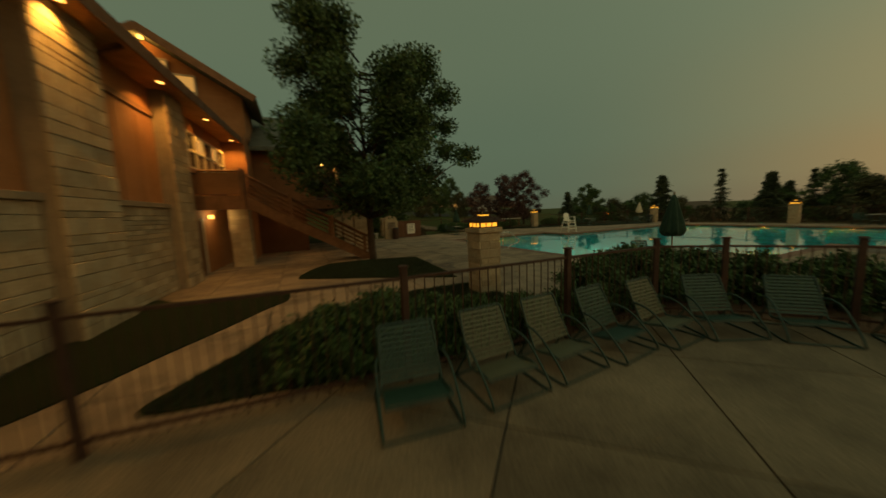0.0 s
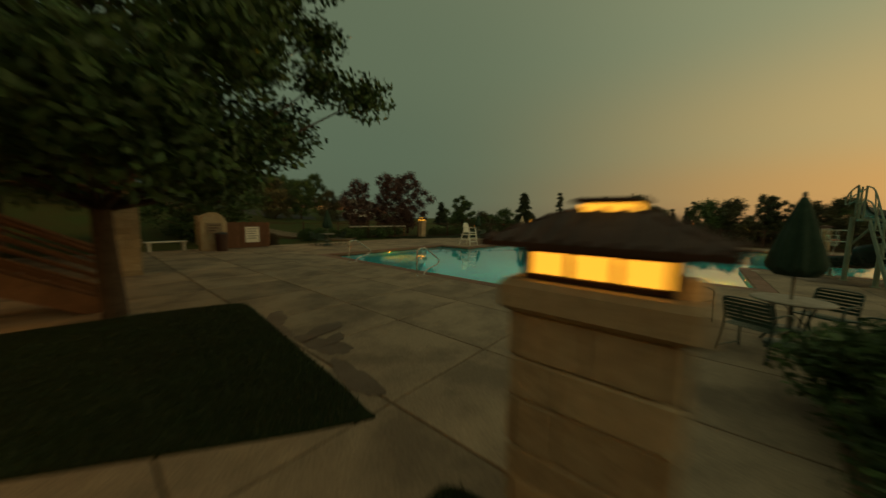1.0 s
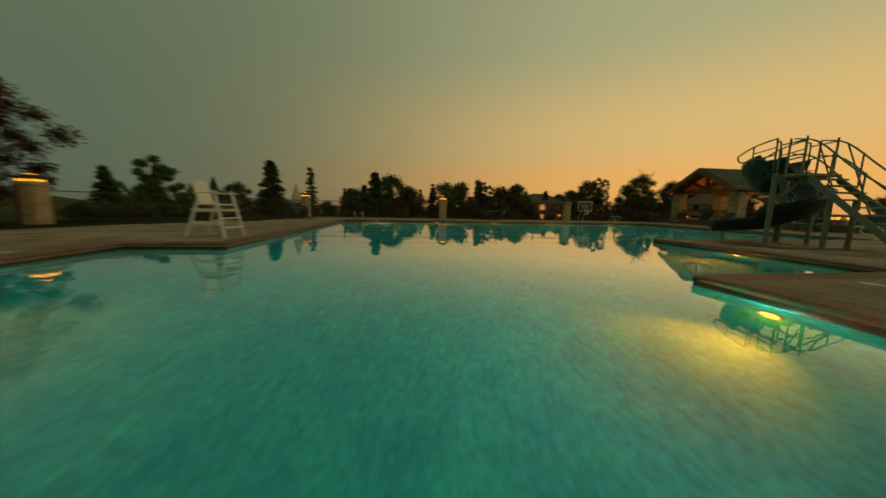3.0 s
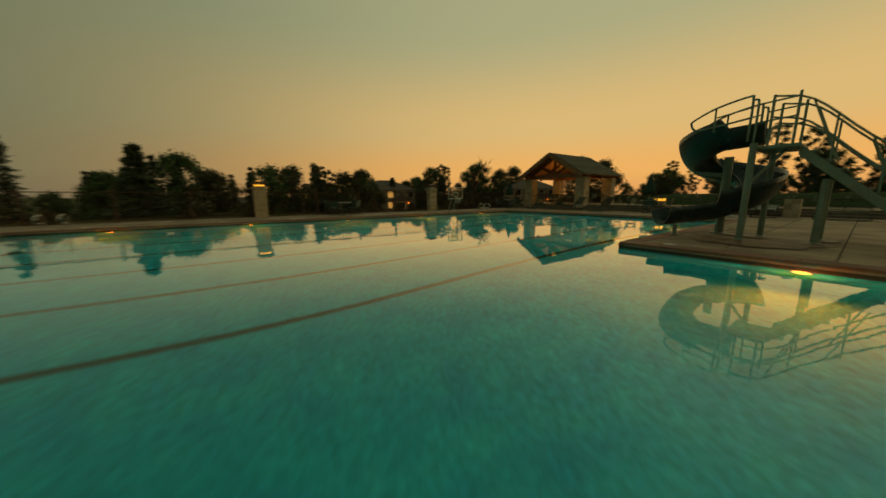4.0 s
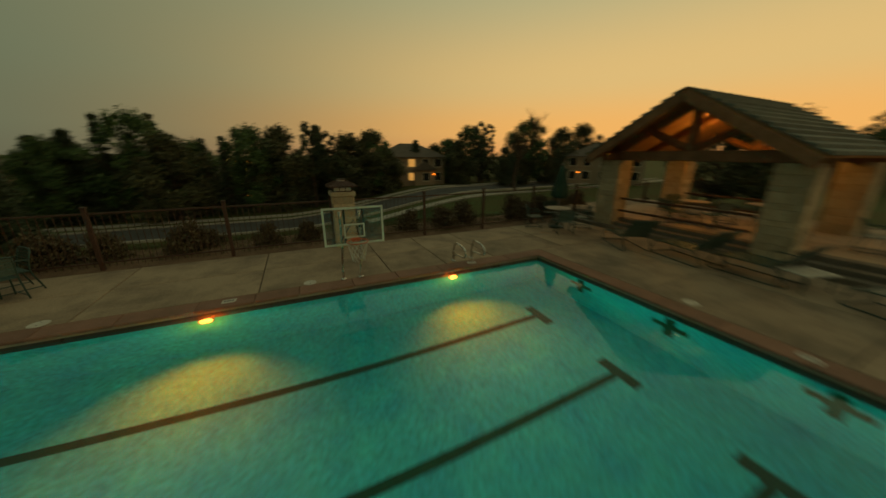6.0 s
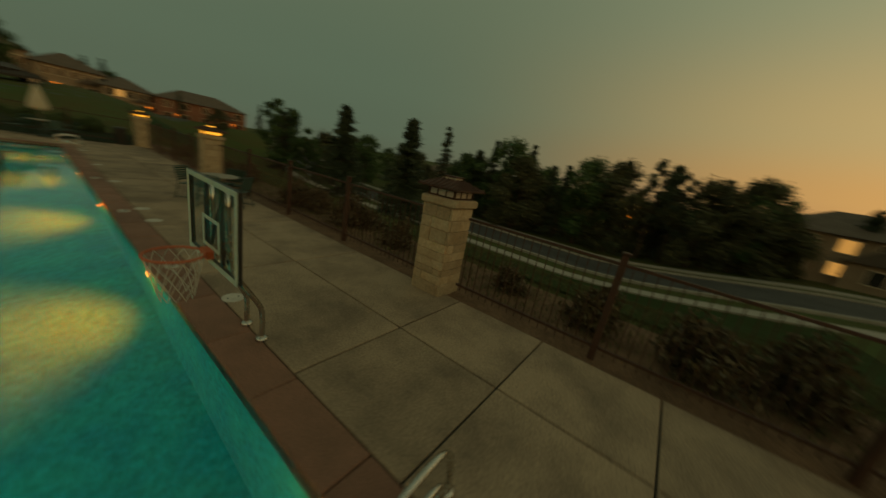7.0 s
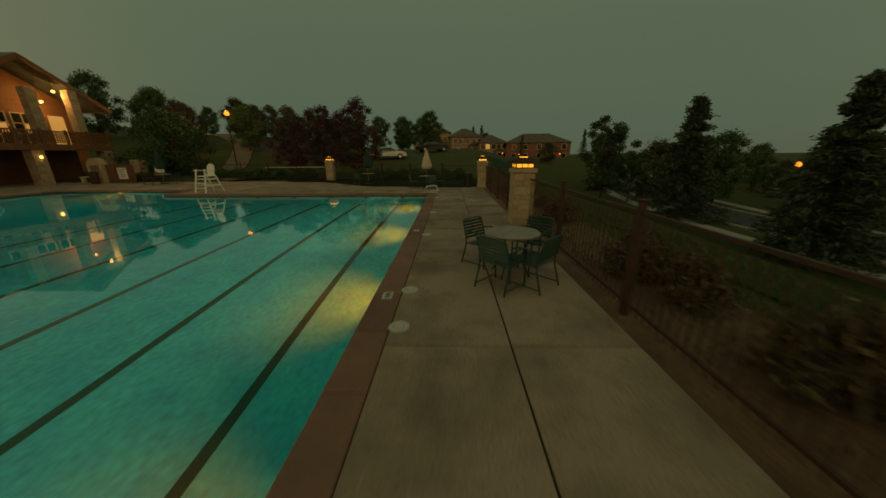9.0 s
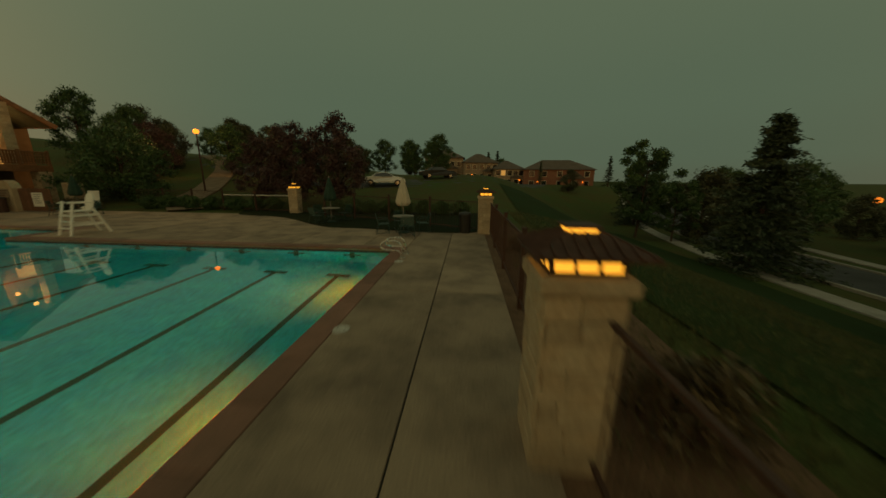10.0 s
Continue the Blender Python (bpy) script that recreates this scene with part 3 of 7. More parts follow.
def conifer(name, label, h, r, mat, count, seed):
    g = np.random.default_rng(seed)
    t = thing(name, label, "tree")
    bm = bmesh.new()
    tube(bm, [(0, 0, -0.3), (0, 0, h * 0.5), (0, 0, h * 0.97)], [h * 0.02, h * 0.012, 0.01], 7)
    quads = []
    tiers = int(h * 2.2)
    per = count // (tiers * 9)
    for i in range(tiers):
        f = i / tiers
        z = h * (0.09 + 0.9 * f)
        rr = r * (1 - f) + 0.05
        for k in range(9):
            a = k * math.tau / 9 + i * 0.7 + g.uniform(-0.25, 0.25)
            L = rr * g.uniform(0.55, 1.15)
            zk = z + g.uniform(-0.24, 0.24)
            tip = np.array([L * math.cos(a), L * math.sin(a), zk - L * 0.22])
            tube(bm, [(0, 0, zk), tuple(tip)], [0.02, 0.006], 3, cap=False)
            for _ in range(per):
                s = g.uniform(0.15, 1.0)
                p = np.array([tip[0] * s, tip[1] * s, zk - L * 0.22 * s]) + g.normal(size=3) * np.array([0.08, 0.08, 0.06]) * max(1.6, r) * 0.6
                d = g.normal(size=3) * 0.5 + np.array([math.cos(a), math.sin(a), -0.1])
                d /= np.linalg.norm(d)
                e = np.cross(d, g.normal(size=3))
                e /= np.linalg.norm(e)
                q = 0.085 * g.uniform(0.6, 1.4) * (0.5 + 0.5 * r / 2)
                quads += [p - d * q, p - e * q * 0.35, p + d * q, p + e * q * 0.35]
    part("trunk", bm, BARK, t)
    me = bpy.data.meshes.new("crown")
    me.from_pydata([tuple(q) for q in quads], [], np.arange(len(quads)).reshape(-1, 4).tolist())
    me.materials.append(mat)
    c = new("crown", me)
    c.parent = t
    return t


def place(proto, spots):
    """Spots: x, y, scale, turn. The first takes the prototype itself."""
    for i, (x, y, s, a) in enumerate(spots):
        m = pose(x, y, ground_z(x, y), 0, 0, a) @ Matrix.Scale(s, 4)
        if i == 0:
            proto.matrix_world = m
        else:
            c = copy_thing(proto, pose(x, y, ground_z(x, y), 0, 0, a))
            c.scale = (s, s, s)

# ---- pool lights ----
POOL_LAMPS = [(0, 2.6, 180), (0, 7.45, 180), (0, 11.9, 180), (0, 16.2, 180), (0, 20.5, 180), (-12.55, 2.5, 0), (-12.55, 6.9, 0),
              (-19.2, 14.2, 90), (-15.3, 9.9, 90), (-19.2, 25.0, -90)]
lens_bm = bmesh.new()
lathe(lens_bm, [(0.0, 0.03), (0.05, 0.03), (0.085, 0.015), (0.095, 0.0)], 16)
ring_bm = bmesh.new()
lathe(ring_bm, [(0.13, 0.0), (0.13, 0.014), (0.10, 0.02), (0.096, 0.0)], 16)
pool_light = thing("pool_light", "glowing round underwater light in the pool wall", "pool light", "pool lights")
part("lens", lens_bm, POOL_GLOW, pool_light, "glowing glass lens", True)
part("ring", ring_bm, STEEL, pool_light, "steel trim ring")
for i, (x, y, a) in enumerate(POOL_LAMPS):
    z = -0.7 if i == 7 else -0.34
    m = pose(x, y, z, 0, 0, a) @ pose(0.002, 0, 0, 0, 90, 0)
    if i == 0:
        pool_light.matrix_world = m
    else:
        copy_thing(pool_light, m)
    # added lamps stand in for water swallowing red: teal far, amber near, halo closest
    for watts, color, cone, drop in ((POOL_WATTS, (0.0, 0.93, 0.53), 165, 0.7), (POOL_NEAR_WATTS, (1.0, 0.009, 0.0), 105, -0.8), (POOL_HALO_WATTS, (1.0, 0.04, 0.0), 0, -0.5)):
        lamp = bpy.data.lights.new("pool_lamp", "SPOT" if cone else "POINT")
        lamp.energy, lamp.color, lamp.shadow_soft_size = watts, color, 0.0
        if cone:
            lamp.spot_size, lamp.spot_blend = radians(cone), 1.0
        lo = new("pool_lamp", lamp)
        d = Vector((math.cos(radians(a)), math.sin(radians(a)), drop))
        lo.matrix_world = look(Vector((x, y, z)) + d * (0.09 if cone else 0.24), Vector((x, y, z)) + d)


def lamp_at(name, x, y, z, watts, color=(1.0, 0.55, 0.2), down=False):
    la = bpy.data.lights.new(name, "SPOT" if down else "POINT")
    la.energy, la.color, la.shadow_soft_size = watts, color, 0.0
    if down:
        la.spot_size, la.spot_blend = radians(130), 0.8
    o = new(name, la)
    o.location = (x, y, z)
    return o


# ---- steps and tile markers in the shallow end ----
for k, (w, z) in enumerate(((0.45, -0.42), (0.85, -0.68), (1.25, -0.95))):
    bm = bmesh.new()
    box(bm, -23.05, -23.05 + w, 14.2, 25.0, FLOOR_Z - 0.05, z, 0.02)
    tagged(part("pool_step", bm, PLASTER), "aqua plaster entry step under water", "pool step", "pool steps", "structure")
for k, (w, z) in enumerate(((0.45, -0.42), (0.85, -0.68), (1.25, -0.95))):
    row = thing("step_marker", "row of small dark tiles along an entry step", "tile marker", "step markers")
    row.location = (-23.05 + w - 0.06, 0, z + 0.003)
    for i in range(18):
        bm = bmesh.new()
        box(bm, -0.026, 0.026, -0.026, 0.026, -0.005, 0.004)
        ob = part("tile", bm, LANE, row)
        ob.location = (0, 14.5 + i * 0.6, 0)

# ---- lawns, beds, walks, road ----
def patch(name, poly, mat, label, category, z0=-0.05, z1=0.022, inset=0.05):
    bm = bmesh.new()
    pts = []
    n = len(poly)
    for i in range(n):
        for k in range(6):
            a, b, c, d = (Vector(poly[(i + j) % n]) for j in (-1, 0, 1, 2))
            t = k / 6
            pts.append(0.5 * (2 * b + (c - a) * t + (2 * a - 5 * b + 4 * c - d) * t * t + (3 * b - 3 * c + d - a) * t ** 3))
    prism(bm, [tuple(p) for p in pts], z0, z1)
    return structure(name, bm, mat, label, category)


LAWN_1 = [(-33.45, 16.6), (-32.9, 15.9), (-31.3, 14.95), (-29.25, 13.6), (-28.98, 13.75), (-28.8, 15.5), (-28.64, 17.2), (-28.57, 18.2), (-28.8, 18.55), (-30.2, 18.9), (-32.3, 18.9)]
LAWN_2 = [(-35.0, 9.3), (-34.75, 9.9), (-34.3, 10.5), (-33.8, 11.3), (-33.0, 11.9), (-32.0, 12.4), (-30.9, 12.55), (-29.5, 12.55), (-29.1, 12.45), (-29.05, 11.6), (-29.05, 10.7), (-29.5, 9.95), (-29.9, 8.75), (-32.4, 8.85), (-33.8, 9.1)]
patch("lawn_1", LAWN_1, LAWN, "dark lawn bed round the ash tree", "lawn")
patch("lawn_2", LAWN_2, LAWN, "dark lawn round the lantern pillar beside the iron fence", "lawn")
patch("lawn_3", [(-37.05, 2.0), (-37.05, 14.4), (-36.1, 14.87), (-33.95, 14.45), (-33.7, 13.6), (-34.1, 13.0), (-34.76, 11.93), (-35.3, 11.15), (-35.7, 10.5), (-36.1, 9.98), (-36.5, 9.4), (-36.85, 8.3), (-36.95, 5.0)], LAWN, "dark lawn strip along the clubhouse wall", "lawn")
patch("lawn_4", [(3.1, 26.7), (-2.9, 26.75), (-4.6, 27.1), (-8.4, 30.1), (-12.0, 31.3), (-12, 36), (3.1, 36)], LAWN, "dark lawn behind the pool deck", "lawn")
patch("mulch_bed", [(3.12, -12), (4.9, -12), (5.2, 0), (5.0, 12), (5.3, 25), (3.12, 26.5)], GRAVEL, "reddish gravel planting strip behind the fence", "planting bed", z0=-0.3, z1=-0.02)
patch("hedge_bed", [(-29.7, 8.7), (-29.4, 9.9), (-28.9, 10.5), (-28.2, 10.5), (-25.4, 10.0), (-24.9, 9.0), (-24.6, 7.4), (-25.6, 6.2), (-26.6, 7.6), (-27.9, 8.45)], GRAVEL, "gravel bed under the shrubs by the fence", "planting bed")


def strip(name, line, half, mat, label, category, lift, thick=0.12):
    bm = bmesh.new()
    pts = smooth_path([(*p, 0) for p in line], 8)
    rows = []
    for i, p in enumerate(pts):
        d = (pts[min(i + 1, len(pts) - 1)] - pts[max(i - 1, 0)]).normalized()
        s = Vector((d.y, -d.x, 0))
        rows.append([bm.verts.new((p.x + k * half * s.x, p.y + k * half * s.y, ground_z(p.x + k * half * s.x, p.y + k * half * s.y) + lift + dz)) for k, dz in ((-1, -thick), (-1, 0), (-0.33, 0), (0.33, 0), (1, 0), (1, -thick))])
    for a, b in zip(rows, rows[1:]):
        for k in range(5):
            bm.faces.new((a[k], b[k], b[k + 1], a[k + 1]))
    return structure(name, bm, mat, label, category)


PATHDIRT = material("path_dirt", (0.24, 0.165, 0.10), 0.95, 0.35, 30, 1.2, 0.4)
KERB = material("kerb_concrete", (0.37, 0.34, 0.29), 0.9, 0.25, 50, 1.0, 0.2)
ROAD_LINE = [(36, -60), (31, -30), (29, -6), (29.3, 14), (29.8, 30), (31.5, 46), (39.5, 79), (60, 150), (92, 240)]
strip("road", ROAD_LINE, 3.1, ASPHALT, "dark asphalt street below the pool", "road", 0.06)
for side in (-1, 1):
    strip("kerb", [(x + side * 3.3, y) for x, y in ROAD_LINE], 0.16, KERB, "pale concrete kerb along the street", "kerb", 0.2, 0.3)
    strip("sidewalk", [(x + side * 6.3, y) for x, y in ROAD_LINE], 0.7, KERB, "pale concrete footpath beside the street", "footpath", 0.10)
strip("path", [(-16.5, 32.5), (-20.5, 36.5), (-23, 42), (-27.5, 50), (-35, 56)], 1.1, PATHDIRT, "pale dirt path climbing the bank behind the pool", "footpath", 0.14)

# ---- sitting steps and upper terrace by the pavilion ----
DARKSTONE = material("dark_step_stone", (0.16, 0.13, 0.095), 0.9, 0.3, 40, 2, 0.3)
bm = bmesh.new()
prism(bm, [(-26, -5.2), (-26, -9.1), (-13, -9.1), (-9, -8.6), (-6.2, -7.6), (-4.4, -9.5), (-4.2, -11.2), (4.6, -11.2), (4.6, -5.2)], -0.3, 0.36)
structure("terrace", bm, CONCRETE, "buff concrete upper terrace", "terrace")
for i, (y, z) in enumerate(((-4.45, 0.12), (-4.75, 0.24))):
    bm = bmesh.new()
    box(bm, -26, 4.6 if i == 0 else 4.61, y - 0.32, y, -0.05, z, 0.015)
    tagged(part("step", bm, DARKSTONE), "long dark stone step up to the terrace", "step", "terrace steps", "structure")
bm = bmesh.new()
box(bm, -26, 4.62, -5.37, -5.05, 0.05, 0.366, 0.015)
tagged(part("step", bm, DARKSTONE), "long dark stone step up to the terrace", "step", "terrace steps", "structure")

# mown bank behind the terrace
GREENLAWN = material("mown_bank_grass", (0.020, 0.046, 0.011), 0.95, 0.5, 18, 0.4, 0.7, tint=(0.03, 0.04, 0.012), spec=0.1)


def lawn_sheet(name, x0, x1, y0, y1, label):
    bm = bmesh.new()
    nx, ny = int((x1 - x0) / 1.2), int((y1 - y0) / 0.8)
    rows = [[bm.verts.new((x0 + (x1 - x0) * i / nx, y0 + (y1 - y0) * j / ny, ground_z(x0 + (x1 - x0) * i / nx, y0 + (y1 - y0) * j / ny) + 0.05)) for i in range(nx + 1)] for j in range(ny + 1)]
    for a, b in zip(rows, rows[1:]):
        for i in range(nx):
            bm.faces.new((a[i], a[i + 1], b[i + 1], b[i]))
    structure(name, bm, GREENLAWN, label, "lawn", True)


lawn_sheet("lawn_5", -30, -4.3, -24, -8.4, "green mown bank rising behind the terrace")
lawn_sheet("lawn_6", 6.2, 21.5, -6, 52, "green mown bank falling to the street")

# ---- pavilion ----
def stone_column(parent, x, y, w, z0, z1, seed, label="buff limestone column"):
    r = random.Random(seed)
    bm = bmesh.new()
    h = w / 2
    box(bm, x - h + 0.03, x + h - 0.03, y - h + 0.03, y + h - 0.03, z0, z1)
    col = part("column", bm, LIP, parent, label)
    z, row = z0, 0
    while z < z1 - 0.02:
        hh = min(r.choice((0.14, 0.18, 0.22, 0.27)), z1 - z)
        if z1 - z - hh < 0.08:
            hh = z1 - z
        for side in range(4):
            lo, hi = (-h, h) if side % 2 == row % 2 else (-h + 0.03, h - 0.03)
            cut = [lo, r.uniform(-0.15, 0.15) * w * 2, hi] if r.random() < 0.8 else [lo, hi]
            for a, b in zip(cut, cut[1:]):
                bm = bmesh.new()
                box(bm, a + 0.002, b - 0.002, -h - r.uniform(0, 0.012), -h + 0.03, z + 0.002, z + hh - 0.002, 0.008)
                ob = part("stone", bm, STONE, col)
                ob.matrix_basis = pose(x, y, 0, 0, 0, 90 * side)
        z, row = z + hh, row + 1
    return col


CEDAR_SOFFIT = material("cedar_boards", (0.42, 0.21, 0.075), 0.65, 0.3, 24, 3, 0.2)
pav = thing("pavilion", "open timber pavilion on four stone columns with a shingled gable roof", "pavilion")
CX, PW, Y0, Y1, EZ, AZ = -0.56, 2.92, -4.15, -9.75, 2.6, 4.36
for i, (x, y) in enumerate(((1.75, -5.0), (-2.95, -5.0), (1.75, -9.0), (-2.95, -9.0))):
    stone_column(pav, x, y, 0.72, 0.0, 2.42, 30 + i)
roof = thing("roof", "", "", m=None)
roof.parent = pav
roof["label"] = "shingled gable roof"
rise = (AZ - EZ) / PW
for s in (-1, 1):
    bm = bmesh.new()
    v = [bm.verts.new(p) for y in (Y0, Y1) for p in ((CX, y, AZ), (CX + s * PW, y, EZ), (CX + s * PW, y, EZ - 0.06), (CX, y, AZ - 0.07))]
    for f in ((0, 1, 2, 3), (4, 7, 6, 5), (0, 4, 5, 1), (3, 2, 6, 7), (1, 5, 6, 2)):
        bm.faces.new([v[i] for i in (f if s > 0 else f[::-1])])
    part("soffit", bm, CEDAR_SOFFIT, roof, "warm cedar boarded ceiling")
    courses = 11
    for k in range(courses):
        bm = bmesh.new()
        a, b = k / courses, (k + 1) / courses + 0.02
        xa, xb = CX + s * PW * a, CX + s * (PW + 0.05) * min(b, 1.01)
        za, zb = AZ - (AZ - EZ) * a, AZ - (AZ - EZ) * min(b, 1.01)
        w = [bm.verts.new(p) for y in (Y0 + 0.05, Y1 - 0.05) for p in ((xa, y, za + 0.01), (xb, y, zb + 0.095), (xb, y, zb + 0.01))]
        for f in ((0, 1, 2), (3, 5, 4), (0, 3, 4, 1), (1, 4, 5, 2), (2, 5, 3, 0)):
            bm.faces.new([w[i] for i in (f if s > 0 else f[::-1])])
        part("shingle_course", bm, SHINGLE, roof)
for y in (Y0 + 0.06, Y0 - 0.95, (Y0 + Y1) / 2, Y1 - 0.1 + 0.2):
    for s in (-1, 1):
        bm = bmesh.new()
        d = Vector((s * PW, 0, EZ - AZ)).normalized()
        m = Matrix.Translation((CX, y, AZ - 0.2)) @ d.to_track_quat("X", "Z").to_matrix().to_4x4()
        box(bm, 0, math.hypot(PW, AZ - EZ) - 0.05, -0.07, 0.07, -0.13, 0.12, 0.015, m=m)
        part("rafter", bm, TIMBER, pav)
for y in (-4.95, -9.0):
    bm = bmesh.new()
    box(bm, CX - 2.75, CX + 2.75, y - 0.11, y + 0.11, 2.42, 2.72, 0.02)
    part("tie_beam", bm, TIMBER, pav)
    bm = bmesh.new()
    box(bm, CX - 0.1, CX + 0.1, y - 0.09, y + 0.09, 2.72, 4.02, 0.015)
    part("king_post", bm, TIMBER, pav)
    for s in (-1, 1):
        bm = bmesh.new()
        tube(bm, [(CX + s * 0.1, y, 2.78), (CX + s * 1.35, y, 3.38)], 0.11, 4)
        part("brace", bm, TIMBER, pav)
for x in (1.75, -2.95):
    bm = bmesh.new()
    box(bm, x - 0.11, x + 0.11, Y1 + 0.15, Y0 - 0.15, 2.43, 2.66, 0.02)
    part("side_beam", bm, TIMBER, pav)
for y0, y1, x0, x1 in ((-5.05, -4.85, -2.4, 1.35), (-9.1, -8.9, -2.4, 1.35)):
    for z in (0.62, 1.05):
        bm = bmesh.new()
        box(bm, x0, x1, y0 + 0.06, y1 - 0.06, z, z + 0.07, 0.01)
        part("rail", bm, RUST, pav)
lamp_at("pavilion_lamp", CX, -7.0, 3.3, PAV_WATTS, (1.0, 0.46, 0.06))
pl = thing("pendant_lamp", "small glowing pendant lamp under the pavilion roof", "lamp")
bm = bmesh.new()
lathe(bm, [(0.02, 0.16), (0.09, 0.1), (0.11, 0.0), (0.07, -0.05)], 12)
part("shade", bm, BULB, pl, "glowing shade", True)
bm = bmesh.new()
tube(bm, [(0, 0, 0.16), (0, 0, 0.5)], 0.008, 5)
part("rod", bm, RUST, pl)
pl.location = (CX, -7.0, 3.72)

# ---- clubhouse ----
WINFRAME = material("cream_window_frame", (0.62, 0.54, 0.40), 0.6, 0.15, 40, 2, 0.1)
GLASSLIT = material("lit_window", (0.12, 0.08, 0.035), 0.2, 0.3, 8, 2.5, 0.0, emit=(1.0, 0.48, 0.10), strength=0.5, tint=(0.2, 0.1, 0.03))
GLASSDARK = material("dark_window", (0.02, 0.02, 0.018), 0.08, 0.3, 8, 2, 0.0, spec=0.8)
SIDING = material("brown_siding", (0.38, 0.17, 0.062), 0.8, 0.25, 30, 1.0, 0.25, rand=0.06)
# darker copy of the stucco: shade under the deck put into its colour
SHADED_STUCCO = material("shadowed_stucco", (0.16, 0.075, 0.035), 0.9, 0.2, 40, 1.0, 0.2)
club = thing("clubhouse", "large stone and brown stucco clubhouse with timber decks and lit windows", "house")


def wallbox(name, x0, x1, y0, y1, z0, z1, mat, label="", bevel=0.0, parent=None):
    bm = bmesh.new()
    box(bm, x0, x1, y0, y1, z0, z1, bevel)
    return part(name, bm, mat, parent or club, label)


def stone_face(parent, x, y0, y1, z0, z1, seed, step=(0.3, 0.75)):
    """Courses of stone on a wall that looks along +x."""
    r = random.Random(seed)
    z = z0
    while z < z1 - 0.02:
        h = min(r.choice((0.12, 0.18, 0.24, 0.3)), z1 - z)
        if z1 - z - h < 0.1:
            h = z1 - z
        y = y0
        while y < y1 - 0.01:
            w = min(r.uniform(*step), y1 - y)
            if y1 - y - w < 0.2:
                w = y1 - y
            bm = bmesh.new()
            box(bm, -0.02, 0.03 + r.uniform(0, 0.022), 0.004, w - 0.004, 0.004, h - 0.004, 0.011)
            ob = part("stone", bm, STONE, parent)
            ob.location = (x, y, z)
            y += w
        z += h


FX = -37.2
wallbox("wall", -47, FX, -6, 23.5, -0.3, 6.1, SIDING, "brown stucco wall")
base = wallbox("stone_base", FX - 0.05, FX + 0.08, -6, 18.3, -0.1, 2.45, LIP, "limestone wall base")
stone_face(base, FX + 0.08, 8.0, 12.6, 0.0, 2.45, 71)
stone_face(base, FX + 0.08, 14.2, 17.0, 0.0, 2.45, 72)
wallbox("ledge", FX - 0.02, FX + 0.2, 8, 12.6, 2.45, 2.58, LIP, "limestone ledge", 0.01)
wallbox("ledge", FX - 0.02, FX + 0.2, 14.2, 17.0, 2.45, 2.58, LIP, "limestone ledge", 0.01)
for k, (y0, y1) in enumerate(((12.6, 14.2), (17.0, 18.2), (6.4, 8.0))):
    pier = wallbox("pier", FX - 0.1, FX + 0.35, y0 + 0.03, y1 - 0.03, -0.1, 6.05, LIP, "stone wall pier")
    stone_face(pier, FX + 0.35, y0, y1, 0.0, 6.05, 80 + k, (0.25, 0.6))
for y0, y1, n in ((14.25, 16.95, 3), (8.1, 12.5, 4)):
    for i in range(n):
        a, b = y0 + (y1 - y0) * i / n, y0 + (y1 - y0) * (i + 1) / n
        wallbox("siding_panel", FX, FX + 0.045, a + 0.012, b - 0.012, 2.6, 5.0, SIDING)
    wallbox("belt_trim", FX, FX + 0.09, y0, y1, 5.02, 5.16, TIMBER)
bm = bmesh.new()
tube(bm, [(FX + 0.2, 14.45, 0.05), (FX + 0.2, 14.45, 5.6), (FX + 0.7, 14.45, 5.8)], 0.055, 8)
part("downpipe", bm, RUST, club, "dark metal downpipe")
# eave and roof over the long wall
bm = bmesh.new()
v = [bm.verts.new(p) for y in (-6.5, 24.2) for p in ((FX + 0.82, y, 6.05), (-43, y, 8.5), (-43, y, 8.3), (FX + 0.82, y, 5.85))]
for f in ((0, 1, 2, 3), (4, 7, 6, 5), (0, 4, 5, 1), (3, 2, 6, 7), (0, 3, 7, 4)):
    bm.faces.new([v[i] for i in f])
part("roof", bm, SHINGLE, club, "brown shingled roof")
wallbox("fascia", FX + 0.82, FX + 0.87, -6.5, 24.2, 5.78, 6.08, TIMBER, "cedar fascia")
wallbox("soffit", FX, FX + 0.81, -6.5, 24.2, 5.82, 5.86, CEDAR_SOFFIT, "cedar soffit")


def soffit_light(x, y, z, watts):
    s = thing("soffit_light", "glowing recessed light under the clubhouse eave", "lamp", "soffit lights")
    bm = bmesh.new()
    lathe(bm, [(0.0, 0.0), (0.07, 0.0), (0.07, 0.012), (0.0, 0.014)], 12)
    part("lens", bm, BULB, s, "glowing lens")
    s.location = (x, y, z - 0.016)
    la = lamp_at("soffit_lamp", x, y, z - 0.06, watts, (1.0, 0.44, 0.07), down=True)
    return la




